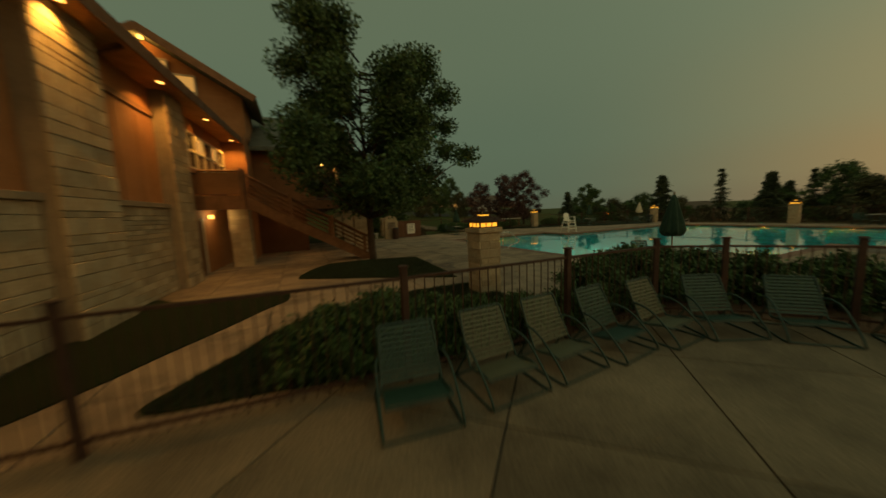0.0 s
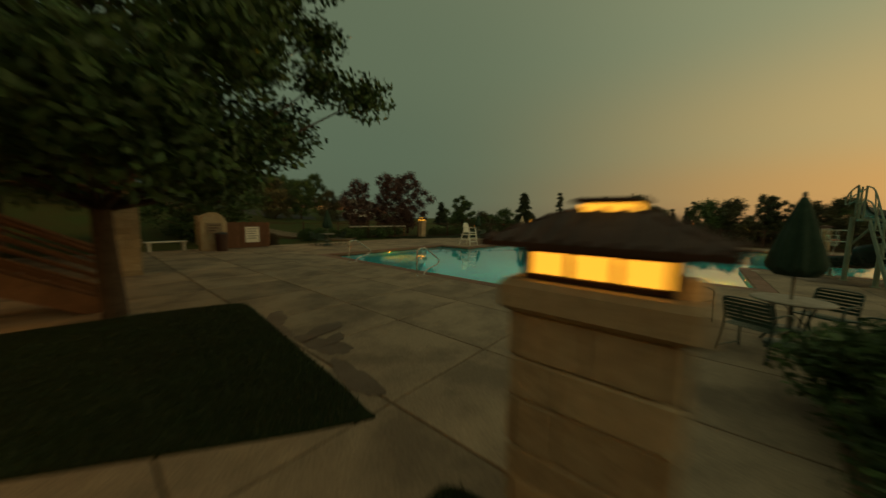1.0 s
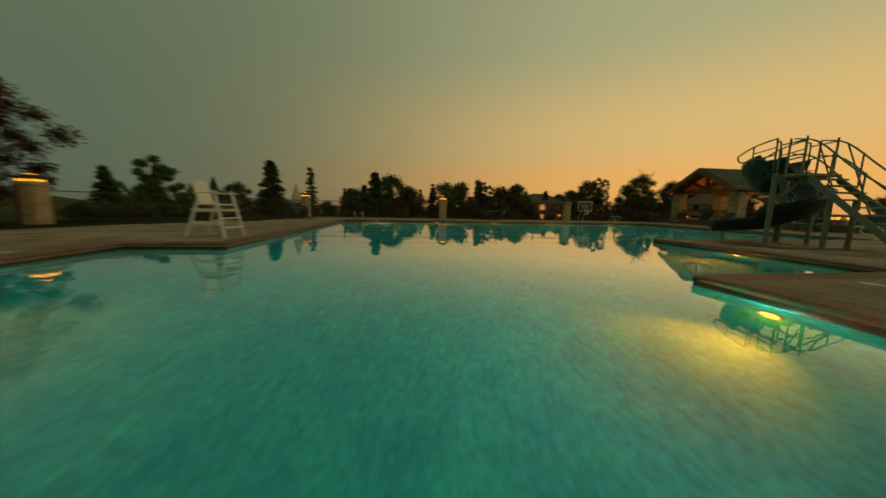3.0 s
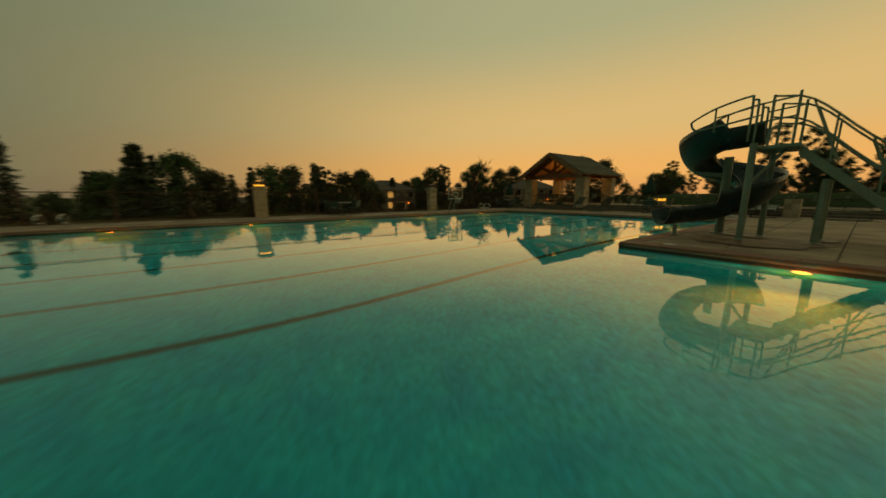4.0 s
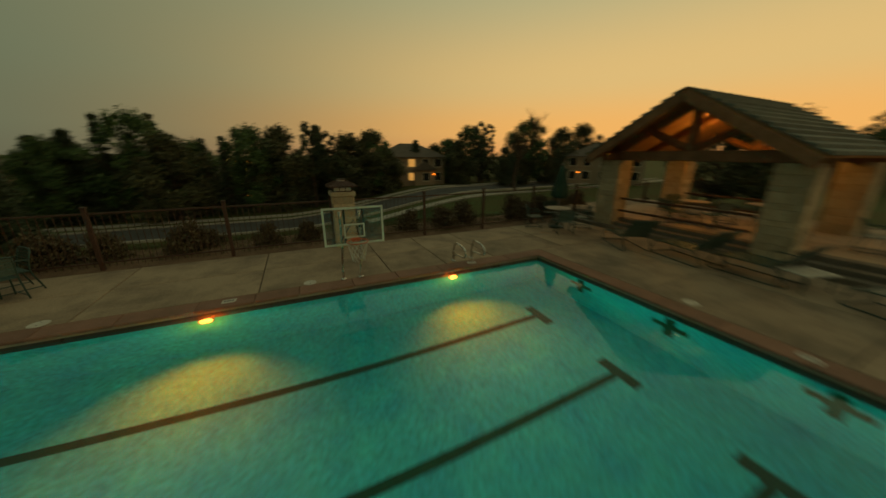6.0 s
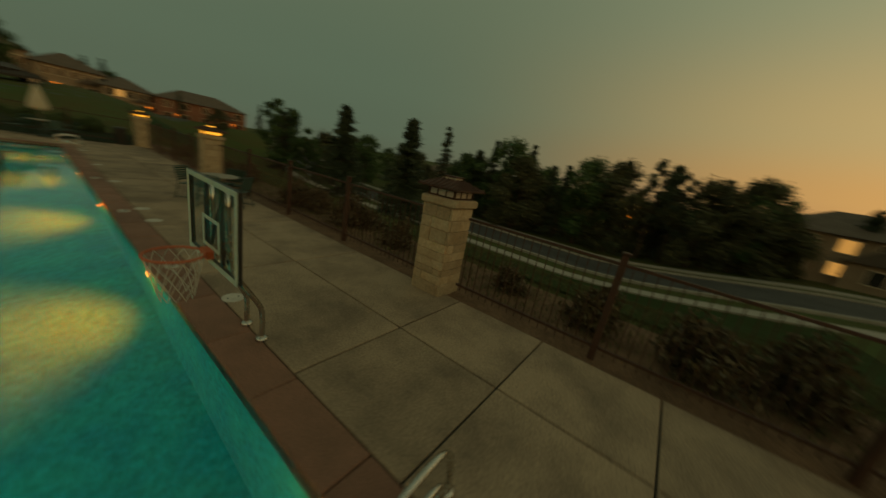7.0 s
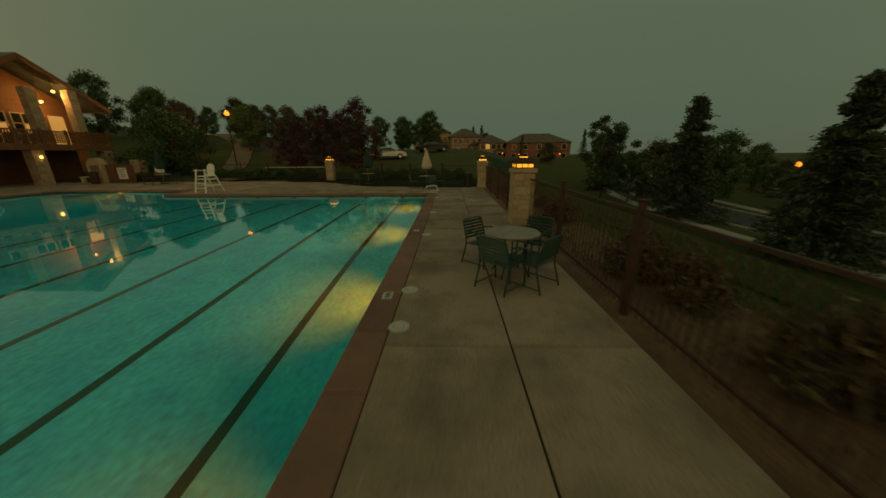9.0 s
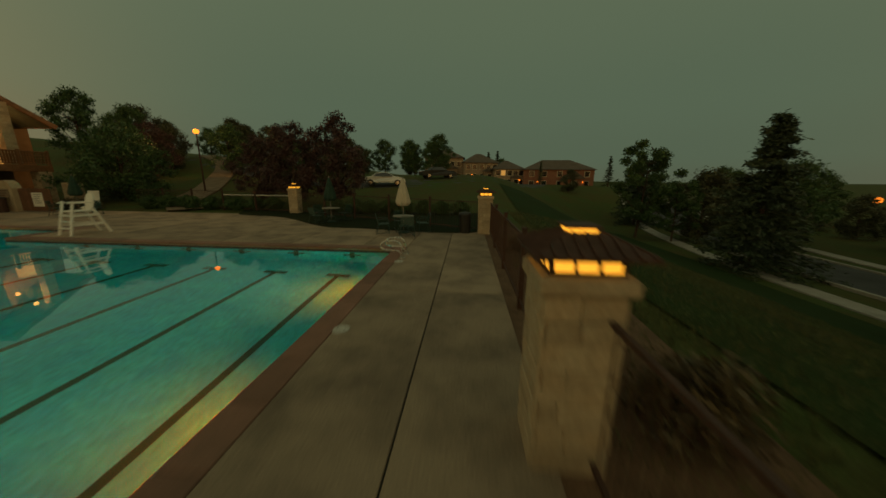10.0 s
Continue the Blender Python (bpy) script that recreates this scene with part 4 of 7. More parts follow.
def window_unit(parent, x, y0, y1, z0, z1, cols, rows, glass, depth=0.1):
    """A framed window in a wall that looks along +x: frame, mullions and one pane a light."""
    w = part("window", bmesh.new(), WINFRAME, parent, "cream-framed window")
    bm = bmesh.new()
    t = 0.07
    for a, b, c, d in ((y0, y1, z0, z0 + t), (y0, y1, z1 - t, z1), (y0, y0 + t, z0 + t, z1 - t), (y1 - t, y1, z0 + t, z1 - t)):
        box(bm, x - 0.02, x + depth, a, b, c, d)
    for i in range(1, cols):
        yy = y0 + (y1 - y0) * i / cols
        box(bm, x - 0.02, x + depth - 0.01, yy - 0.045, yy + 0.045, z0 + t, z1 - t)
    for i in range(1, rows):
        zz = z0 + (z1 - z0) * i / rows
        box(bm, x - 0.02, x + depth - 0.02, y0 + t, y1 - t, zz - 0.035, zz + 0.035)
    part("frame", bm, WINFRAME, w)
    for i in range(cols):
        for j in range(rows):
            bm = bmesh.new()
            a, b = y0 + (y1 - y0) * i / cols, y0 + (y1 - y0) * (i + 1) / cols
            c, d = z0 + (z1 - z0) * j / rows, z0 + (z1 - z0) * (j + 1) / rows
            box(bm, x - 0.01, x + 0.015, a + 0.05, b - 0.05, c + 0.04, d - 0.04)
            part("pane", bm, glass[(i * rows + j) % len(glass)], w)
    return w


window_unit(club, FX, 18.35, 23.4, 3.95, 5.3, 6, 2, [GLASSDARK, GLASSLIT, GLASSDARK, GLASSDARK])
wallbox("sill_band", FX, FX + 0.14, 18.3, 23.5, 3.78, 3.95, TIMBER, "cedar sill band")
# the long wall runs a few degrees off the pool's lines
TURN = Matrix.Translation((FX, 13.0, 0)) @ Matrix.Rotation(radians(-4.5), 4, "Z") @ Matrix.Translation((-FX, -13.0, 0))
for y in (9.6, 13.0, 16.4, 19.8, 23.1):
    p = TURN @ Vector((FX + 0.56, y, 5.815))
    soffit_light(p.x, p.y, p.z, EAVE_WATTS)
# wall lamp and door under the deck
wl = thing("wall_lamp", "glowing wall lamp beside the lower door", "lamp")
bm = bmesh.new()
box(bm, 0, 0.1, -0.12, 0.12, -0.07, 0.07, 0.02)
part("glass", bm, BULB, wl, "glowing glass")
bm = bmesh.new()
box(bm, -0.02, 0.012, -0.15, 0.15, -0.1, 0.1, 0.01)
part("back_plate", bm, RUST, wl)
wl.matrix_world = TURN @ pose(FX + 0.03, 20.6, 2.2)
lamp_at("wall_lamp_glow", -36.25, 20.65, 2.2, 14, (1.0, 0.62, 0.2))
# the door takes the same colour with the shade in it
wallbox("door", FX - 0.02, FX + 0.05, 18.7, 19.65, 0.0, 2.05, SHADED_STUCCO, "dark lower door")
wallbox("door_frame", FX, FX + 0.07, 19.66, 19.8, 0.0, 2.15, WINFRAME, "cream door frame")
for ob in club.children:
    ob.matrix_basis = TURN @ ob.matrix_basis
# back wing and its gable to the pool
WX = -32.2
wallbox("wall", -47, WX - 3.2, 23.6, 38, -0.3, 6.3, SIDING, "brown stucco wall")
wallbox("wall", WX - 3.2, WX, 26.0, 35.0, 2.95, 6.2, STUCCO, "stucco gable wing")
wallbox("wall", WX - 3.2, WX - 0.6, 26.2, 34.8, -0.2, 2.8, SHADED_STUCCO, "lower wall with shade put into its colour")
bm = bmesh.new()
v = [bm.verts.new(p) for x in (WX - 3.2, WX) for p in ((x, 26.0, 6.21), (x, 30.6, 8.7), (x, 35.0, 6.21))]
for f in ((0, 2, 1), (3, 4, 5), (0, 1, 4, 3), (1, 2, 5, 4), (0, 3, 5, 2)):
    bm.faces.new([v[i] for i in f])
part("gable", bm, STUCCO, club, "stucco gable end")
for s, ye in ((-1, 25.2), (1, 36.0)):
    bm = bmesh.new()
    v = [bm.verts.new(p) for x in (-42, WX + 2.4) for p in ((x, 30.6, 9.15), (x, ye, 6.05), (x, ye, 5.82), (x, 30.6, 8.92))]
    for f in ((0, 1, 2, 3), (4, 7, 6, 5), (0, 4, 5, 1), (3, 2, 6, 7), (1, 5, 6, 2)):
        bm.faces.new([v[i] for i in (f[::-1] if s > 0 else f)])
    part("roof", bm, SHINGLE, club, "brown shingled roof")
    bm = bmesh.new()
    d = Vector((0, ye - 30.6, -3.1)).normalized()
    m = Matrix.Translation((WX + 2.44, 30.6, 8.98)) @ d.to_track_quat("Y", "Z").to_matrix().to_4x4()
    box(bm, -0.06, 0.06, 0, math.hypot(ye - 30.6, 3.1), -0.2, 0.14, 0.01, m=m)
    part("bargeboard", bm, TIMBER, club, "cedar bargeboard")
for y in (25.4, 35.8):
    wallbox("fascia", WX - 4, WX + 2.4, y - 0.04 if y < 30 else y + 0.1, y + 0.04 if y < 30 else y + 0.18, 5.8, 6.0, TIMBER)
# balcony along the wing
deck = thing("balcony", "", "")
deck.parent = club
deck["label"] = "cedar balcony deck with rails on stone columns"
BX = -29.6
for i, (x0, x1, y0, y1) in enumerate(((WX - 0.3, BX, 23.9, 35.0), (FX + 0.05, -35.2, 19.6, 23.9), (-36.9, WX - 0.3, 23.92, 26.0))):
    wallbox("platform", x0, x1, y0, y1, 2.78, 2.95, TIMBER, parent=deck)
wallbox("rim_beam", BX - 0.02, BX + 0.08, 23.9, 35.0, 2.5, 2.98, TIMBER, "cedar rim beam", 0.01, parent=deck)
wallbox("rim_beam", -35.22, -35.12, 20.95, 23.9, 2.45, 2.98, TIMBER, "cedar rim beam", 0.01, parent=deck)
wallbox("rim_beam", FX + 0.05, -35.12, 19.5, 19.6, 2.45, 2.98, TIMBER, "cedar rim beam", 0.01, parent=deck)
wallbox("rim_beam", -35.2, BX, 23.82, 23.9, 2.5, 2.98, TIMBER, "cedar rim beam", 0.01, parent=deck)


def railing(parent, p, q, z0=2.95, h=1.0, solid=False, z1=None):
    p, q = Vector(p), Vector(q)
    z1 = z0 if z1 is None else z1
    L = (q - p).length
    n = max(1, round(L / 1.5))
    for i in range(n + 1):
        c = p.lerp(q, i / n)
        z = z0 + (z1 - z0) * i / n
        bm = bmesh.new()
        box(bm, c.x - 0.07, c.x + 0.07, c.y - 0.07, c.y + 0.07, z - 0.05, z + h + 0.1, 0.01)
        part("rail_post", bm, TIMBER, parent)
    for k in (0.12, 0.32, 0.52, 0.72, 0.97):
        bm = bmesh.new()
        r = 0.045 if k > 0.9 else 0.026
        tube(bm, [(p.x, p.y, z0 + k * h), (q.x, q.y, z1 + k * h)], r, 4)
        part("rail", bm, TIMBER, parent)


railing(deck, (BX, 23.95), (BX, 34.9))
bm = bmesh.new()
box(bm, -0.012, 0.012, -0.045, 0.045, 0.1, 0.95)
slat_me = mesh_of(bm, "baluster")
slat_me.materials.append(TIMBER)
for i in range(72):
    piece("baluster", slat_me, deck, (BX - 0.035, 24.1 + i * 0.15, 2.95))
railing(deck, (-35.17, 21.6), (-35.17, 23.85))
railing(deck, (FX + 0.2, 19.56), (-35.2, 19.56))
railing(deck, (-33.0, 23.9), (BX, 23.9))
wallbox("rail_panel", FX + 0.2, -35.25, 19.53, 19.57, 3.05, 3.85, SIDING, parent=deck)
for i, (x, y) in enumerate(((-35.6, 21.3), (BX - 0.3, 24.3), (BX - 0.3, 29.6), (BX - 0.3, 34.5))):
    stone_column(club, x, y, 0.75, -0.05, 2.5, 50 + i)
for i, y in enumerate((27.2, 30.5, 33.2)):
    stone_column(club, BX - 0.35, y, 0.6, 2.95, 6.9 if i < 2 else 7.15, 60 + i)
for i in range(3):
    window_unit(club, WX, 27.6 + i * 1.55, 28.9 + i * 1.55, 3.0, 5.3, 2, 3, [GLASSDARK, GLASSDARK, GLASSDARK, GLASSDARK, GLASSLIT])
wallbox("door", WX - 0.02, WX + 0.05, 33.05, 34.1, 2.96, 5.3, GLASSLIT, "lit glazed door")
for x, y, z in ((BX - 0.6, 32.4, 6.95), (BX - 1.6, 32.2, 6.2)):
    bl = thing("balcony_light", "glowing bulb under the balcony roof", "lamp", "balcony lights")
    bm = bmesh.new()
    lathe(bm, [(0.02, 0.1), (0.1, 0.06), (0.12, 0.0), (0.09, -0.07), (0.02, -0.1)], 12)
    part("globe", bm, BULB, bl, "glowing globe", True)
    bm = bmesh.new()
    tube(bm, [(0, 0, 0.1), (0, 0, 7.95 - z)], 0.012, 5)
    part("rod", bm, RUST, bl)
    bl.location = (x, y, z)
    lamp_at("balcony_lamp", x, y, z - 0.2, BALCONY_WATTS, (1.0, 0.52, 0.14))
# fill light added under the balcony, away from the lamp on the column
lamp_at("porch_lamp", -33.5, 24.8, 2.3, 8, (1.0, 0.5, 0.14))
pc = thing("porch_lamp", "small amber porch lamp on a stone column", "lamp")
bm = bmesh.new()
box(bm, -0.06, 0.06, -0.06, 0.06, -0.1, 0.1, 0.01)
part("glass", bm, BULB, pc)
pc.location = (BX + 0.16, 29.6, 2.0)
# upper hall with the big lit gable window
HX, HY = -39.0, 24.6
wallbox("wall", HX - 3.6, HX + 3.6, HY, HY + 3.6, 6.0, 8.3, SIDING, "brown upper hall")
bm = bmesh.new()
v = [bm.verts.new(p) for y in (HY, HY + 3.6) for p in ((HX - 3.6, y, 8.302), (HX, y, 10.45), (HX + 3.6, y, 8.302))]
for f in ((0, 1, 2), (3, 5, 4), (0, 3, 4, 1), (1, 4, 5, 2), (0, 2, 5, 3)):
    bm.faces.new([v[i] for i in f])
bmesh.ops.recalc_face_normals(bm, faces=bm.faces)
part("gable", bm, SIDING, club)
for s in (-1, 1):
    bm = bmesh.new()
    xe = HX + s * 4.3
    v = [bm.verts.new(p) for y in (HY - 1.0, HY + 3.8) for p in ((HX, y, 10.75), (xe, y, 8.15), (xe, y, 7.92), (HX, y, 10.5))]
    for f in ((0, 1, 2, 3), (4, 7, 6, 5), (0, 4, 5, 1), (3, 2, 6, 7), (1, 5, 6, 2)):
        bm.faces.new([v[i] for i in (f if s > 0 else f[::-1])])
    part("roof", bm, SHINGLE, club, "brown shingled roof")
    bm = bmesh.new()
    d = Vector((s * 4.3, 0, -2.6)).normalized()
    m = Matrix.Translation((HX, HY - 1.03, 10.6)) @ d.to_track_quat("X", "Z").to_matrix().to_4x4()
    box(bm, 0, 5.0, -0.05, 0.03, -0.2, 0.13, 0.01, m=m)
    part("bargeboard", bm, TIMBER, club, "cedar bargeboard")
for y0, y1, z1 in ((-0.75, 0.75, 9.7), (0.85, 1.75, 9.1), (-1.75, -0.85, 9.1)):
    wu = window_unit(club, 0, y0, y1, 7.5, z1, 1, 2, [GLASSLIT])
    wu.matrix_basis = pose(HX, HY - 0.02, 0, 0, 0, -90)
gl = thing("gable_light", "glowing bulb under the upper gable roof", "lamp")
bm = bmesh.new()
lathe(bm, [(0.02, 0.1), (0.09, 0.05), (0.1, 0.0), (0.06, -0.07)], 12)
part("globe", bm, BULB, gl, "", True)
gl.location = (HX, HY - 0.45, 10.35)
lamp_at("gable_lamp", HX, HY - 0.5, 10.1, EAVE_WATTS * 0.1, (1.0, 0.46, 0.08))

# stair down from the balcony
stair = thing("stair", "cedar timber stair from the deck down to the paving", "stair")
SX0, SX1, SY0, SY1, SZ = -35.15, -30.55, 19.7, 20.9, 2.92
n_steps = 16
for i in range(n_steps):
    bm = bmesh.new()
    x = SX0 + (SX1 - SX0) * i / n_steps
    z = SZ * (1 - (i + 1) / (n_steps + 0.0)) + 0.001
    box(bm, x, x + 0.32, SY0 + 0.06, SY1 - 0.06, z + 0.12, z + 0.165, 0.006)
    part("tread", bm, TIMBER, stair)
for y in (SY0, SY1):
    bm = bmesh.new()
    v = [bm.verts.new((x, y + dy, z)) for dy in (-0.04, 0.04) for x, z in ((SX0, SZ + 0.08), (SX1 + 0.3, 0.12), (SX1 + 0.3, 0.0), (SX1 - 0.15, 0.0), (SX0, SZ - 0.42))]
    bm.faces.new(v[:5])
    bm.faces.new(v[5:][::-1])
    for k in range(5):
        bm.faces.new((v[k], v[5 + k], v[5 + (k + 1) % 5], v[(k + 1) % 5]))
    bmesh.ops.recalc_face_normals(bm, faces=bm.faces)
    part("stringer", bm, TIMBER, stair)
    railing(stair, (SX0, y), (SX1 + 0.2, y), SZ, 0.95, z1=0.1)

# ---- damp patches on the deck ----
WET = material("damp_concrete", (0.125, 0.082, 0.052), 0.6, 0.3, 55, 1.5, 0.2, tint=(0.085, 0.055, 0.036))


def damp(cx, cy, rx, ry, turn, seed, z):
    r = random.Random(seed)
    bm = bmesh.new()
    n = 40
    ph = [r.uniform(0, math.tau) for _ in range(4)]
    c, s = math.cos(radians(turn)), math.sin(radians(turn))
    ring = []
    for k in range(n):
        a = k * math.tau / n
        w = 1 + 0.16 * math.sin(2 * a + ph[0]) + 0.12 * math.sin(3 * a + ph[1]) + 0.07 * math.sin(7 * a + ph[2]) + 0.04 * math.sin(13 * a + ph[3])
        x, y = rx * w * math.cos(a), ry * w * math.sin(a)
        ring.append(bm.verts.new((cx + x * c - y * s, cy + x * s + y * c, z)))
    bm.faces.new(ring)
    tagged(part("damp_patch", bm, WET), "dark damp patch drying on the concrete deck", "damp patch", "damp patches", "structure")


for i, (x, y, rx, ry, a) in enumerate(((-28.5, 15.35, 0.52, 0.2, 95), (-28.72, 14.25, 0.5, 0.16, 80), (-28.68, 16.3, 0.4, 0.1, 88), (-28.3, 15.4, 0.22, 0.13, 20), (-28.6, 16.85, 0.55, 0.2, 62), (-28.25, 15.85, 0.4, 0.18, 25), (-14.5, 7.9, 0.95, 0.8, 10), (-14.6, 6.3, 0.9, 0.85, 40))):
    damp(x, y, rx, ry, a, 200 + i, 0.0035 + 0.0025 * i)

# ---- water slide ----
GREENPLAST = material("dark_green_fibreglass", (0.014, 0.042, 0.036), 0.3, 0.3, 20, 1.5, 0.1, tint=(0.010, 0.022, 0.024))
GREENPOST = material("faded_green_paint", (0.20, 0.27, 0.20), 0.55, 0.25, 30, 2.0, 0.1)
slide = thing("water_slide", "dark green spiral water slide with a railed stair beside the pool", "water slide")
SC, SR = Vector((-13.4, 6.0)), 0.69
line = []
for k in range(5):
    line.append((SC.x - 0.75 + 0.75 * k / 5, SC.y + SR, 2.26 - 0.06 * k / 5))
for k in range(41):
    a = math.pi / 2 - math.tau * k / 40
    line.append((SC.x + SR * math.cos(a), SC.y + SR * math.sin(a), 2.2 - 1.78 * (k / 40)))
for k in range(1, 8):
    line.append((SC.x + 0.9 * k / 7, SC.y + SR + 0.85 * (k / 7) ** 1.3, 0.42 - 0.16 * k / 7))
bm = bmesh.new()
rings = []
R0 = 0.42
for i, p in enumerate(line):
    p = Vector(p)
    d = (Vector(line[min(i + 1, len(line) - 1)]) - Vector(line[max(i - 1, 0)]))
    d.z = 0
    d.normalize()
    s = Vector((d.y, -d.x, 0))
    curve = 5 <= i <= 44
    ring = []
    for rad, seq in ((R0, range(0, 13)), (R0 - 0.035, range(12, -1, -1))):
        for k in seq:
            a = math.pi + math.pi * k / 12
            lift = (0.3 if curve else 0.06) * max(0.0, -math.cos(a)) ** 2
            ring.append(bm.verts.new(p + s * (rad * math.cos(a)) + Vector((0, 0, R0 + rad * math.sin(a) + lift))))
    rings.append(ring)
for a, b in zip(rings, rings[1:]):
    for k in range(len(a)):
        bm.faces.new((a[k], b[k], b[(k + 1) % len(a)], a[(k + 1) % len(a)]))
bm.faces.new(rings[0])
bm.faces.new(rings[-1][::-1])
bmesh.ops.recalc_face_normals(bm, faces=bm.faces)
part("flume", bm, GREENPLAST, slide, "dark green fibreglass flume", True)
for x, y, r, h in ((SC.x, SC.y, 0.1, 2.1), (-14.05, 7.3, 0.066, 2.25), (-14.2, 6.0, 0.06, 2.15), (-15.15, 6.95, 0.06, 1.4), (-15.15, 6.1, 0.06, 1.4), (-12.8, 7.35, 0.045, 0.28)):
    bm = bmesh.new()
    tube(bm, [(x, y, 0), (x, y, h)], r, 12)
    lathe(bm, [(r * 2.0, 0.0), (r * 2.0, 0.02), (r * 1.1, 0.04)], 12, (x, y, 0))
    part("post", bm, GREENPOST, slide, smooth=False)
bm = bmesh.new()
box(bm, -14.75, -14.05, 6.05, 7.25, 2.1, 2.18, 0.01)
part("platform", bm, GREENPOST, slide)
for z, sx in ((0.95, -1), (1.6, 1)):
    bm = bmesh.new()
    tube(bm, [(SC.x, SC.y, z), (SC.x + sx * 0.7, SC.y, z + 0.12)], 0.05, 8)
    part("bracket", bm, GREENPOST, slide)
bm = bmesh.new()
tube(bm, [(-14.05, 7.25, 1.3), (-14.5, 6.9, 2.1)], 0.035, 8)
part("bracket", bm, GREENPOST, slide)
# guard hoops over the start of the flume
for y in (SC.y + SR - 0.5, SC.y + SR + 0.55):
    bm = bmesh.new()
    tube(bm, smooth_path([(-13.92, y, 2.3), (-13.92, y, 3.22), (-13.84, y, 3.31), (-13.3, y, 3.18), (-12.9, y, 2.97), (-12.85, y, 2.88), (-12.95, y, 2.72), (-13.3, y, 2.74), (-13.9, y, 2.83)], 5), 0.024, 8)
    part("guard_rail", bm, GREENPOST, slide, smooth=True)
    bm = bmesh.new()
    tube(bm, smooth_path([(-14.02, y, 2.2), (-14.02, y, 3.1), (-13.98, y, 3.22), (-13.92, y, 3.22)], 4), 0.022, 8)
    part("guard_rail", bm, GREENPOST, slide, smooth=True)
    bm = bmesh.new()
    tube(bm, [(-13.3, y, 2.62), (-13.3, y, 3.17)], 0.02, 6)
    part("baluster", bm, GREENPOST, slide)
    bm = bmesh.new()
    tube(bm, [(-13.92, y, 3.06), (-13.3, y, 2.95)], 0.018, 6)
    part("mid_rail", bm, GREENPOST, slide)
    for z in (2.75, 3.15):
        bm = bmesh.new()
        tube(bm, [(-14.62, y, z), (-14.02, y, z - 0.05)], 0.02, 6)
        part("tower_rail", bm, GREENPOST, slide)
    for x in (-14.25, -14.62):
        bm = bmesh.new()
        tube(bm, [(x, y, 2.15), (x, y, 3.25)], 0.026, 6)
        part("tower_post", bm, GREENPOST, slide)
for i in range(10):
    f = (i + 0.6) / 10.4
    bm = bmesh.new()
    x = -14.75 - 2.0 * f
    box(bm, x - 0.13, x + 0.1, 6.2, 7.08, 2.12 * (1 - f) - 0.02, 2.12 * (1 - f) + 0.02, 0.004)
    part("tread", bm, GREENPOST, slide)
for y in (6.15, 7.12):
    bm = bmesh.new()
    m0 = [(-14.72, 2.16), (-16.85, 0.0), (-16.65, 0.0), (-14.72, 1.93)]
    v = [bm.verts.new((x, y + dy, z)) for dy in (-0.02, 0.02) for x, z in m0]
    bm.faces.new(v[:4])
    bm.faces.new(v[4:][::-1])
    for k in range(4):
        bm.faces.new((v[k], v[4 + k], v[4 + (k + 1) % 4], v[(k + 1) % 4]))
    bmesh.ops.recalc_face_normals(bm, faces=bm.faces)
    part("stringer", bm, GREENPOST, slide)
    for dz in (0.5, 0.95):
        bm = bmesh.new()
        tube(bm, smooth_path([(-14.25, y, 2.3 + dz), (-14.8, y, 2.1 + dz), (-15.6, y, 1.24 + dz), (-16.55, y, 0.35 + dz), (-16.8, y, dz - 0.1)], 4), 0.022, 6)
        part("hand_rail", bm, GREENPOST, slide)
    for x, z in ((-15.15, 1.75), (-15.8, 1.1), (-16.5, 0.38)):
        bm = bmesh.new()
        tube(bm, [(x, y, z), (x, y, z + 0.97)], 0.02, 6)
        part("stair_post", bm, GREENPOST, slide)
    for x, z in ((-14.8, 2.1), (-15.6, 1.26)):
        bm = bmesh.new()
        tube(bm, [(x, y, z + 0.95), (x - 0.42, y, z - 0.3)], 0.018, 6)
        part("truss_bar", bm, GREENPOST, slide)
slide.matrix_world = pose(-0.05, 0.17, 0) @ Matrix.Diagonal((1.0, 1.0, 0.96, 1.0))

# ---- furniture ----
GREENTUBE = material("green_powder_coat", (0.02, 0.055, 0.045), 0.45, 0.2, 40, 3, 0.05)
STRAP = material("green_vinyl_strap", (0.018, 0.062, 0.046), 0.5, 0.2, 30, 3, 0.05)
STRAPPALE = material("pale_vinyl_strap", (0.115, 0.125, 0.075), 0.5, 0.2, 30, 3, 0.05)
TABLETOP = material("pale_table_top", (0.29, 0.262, 0.21), 0.55, 0.25, 50, 4, 0.1)


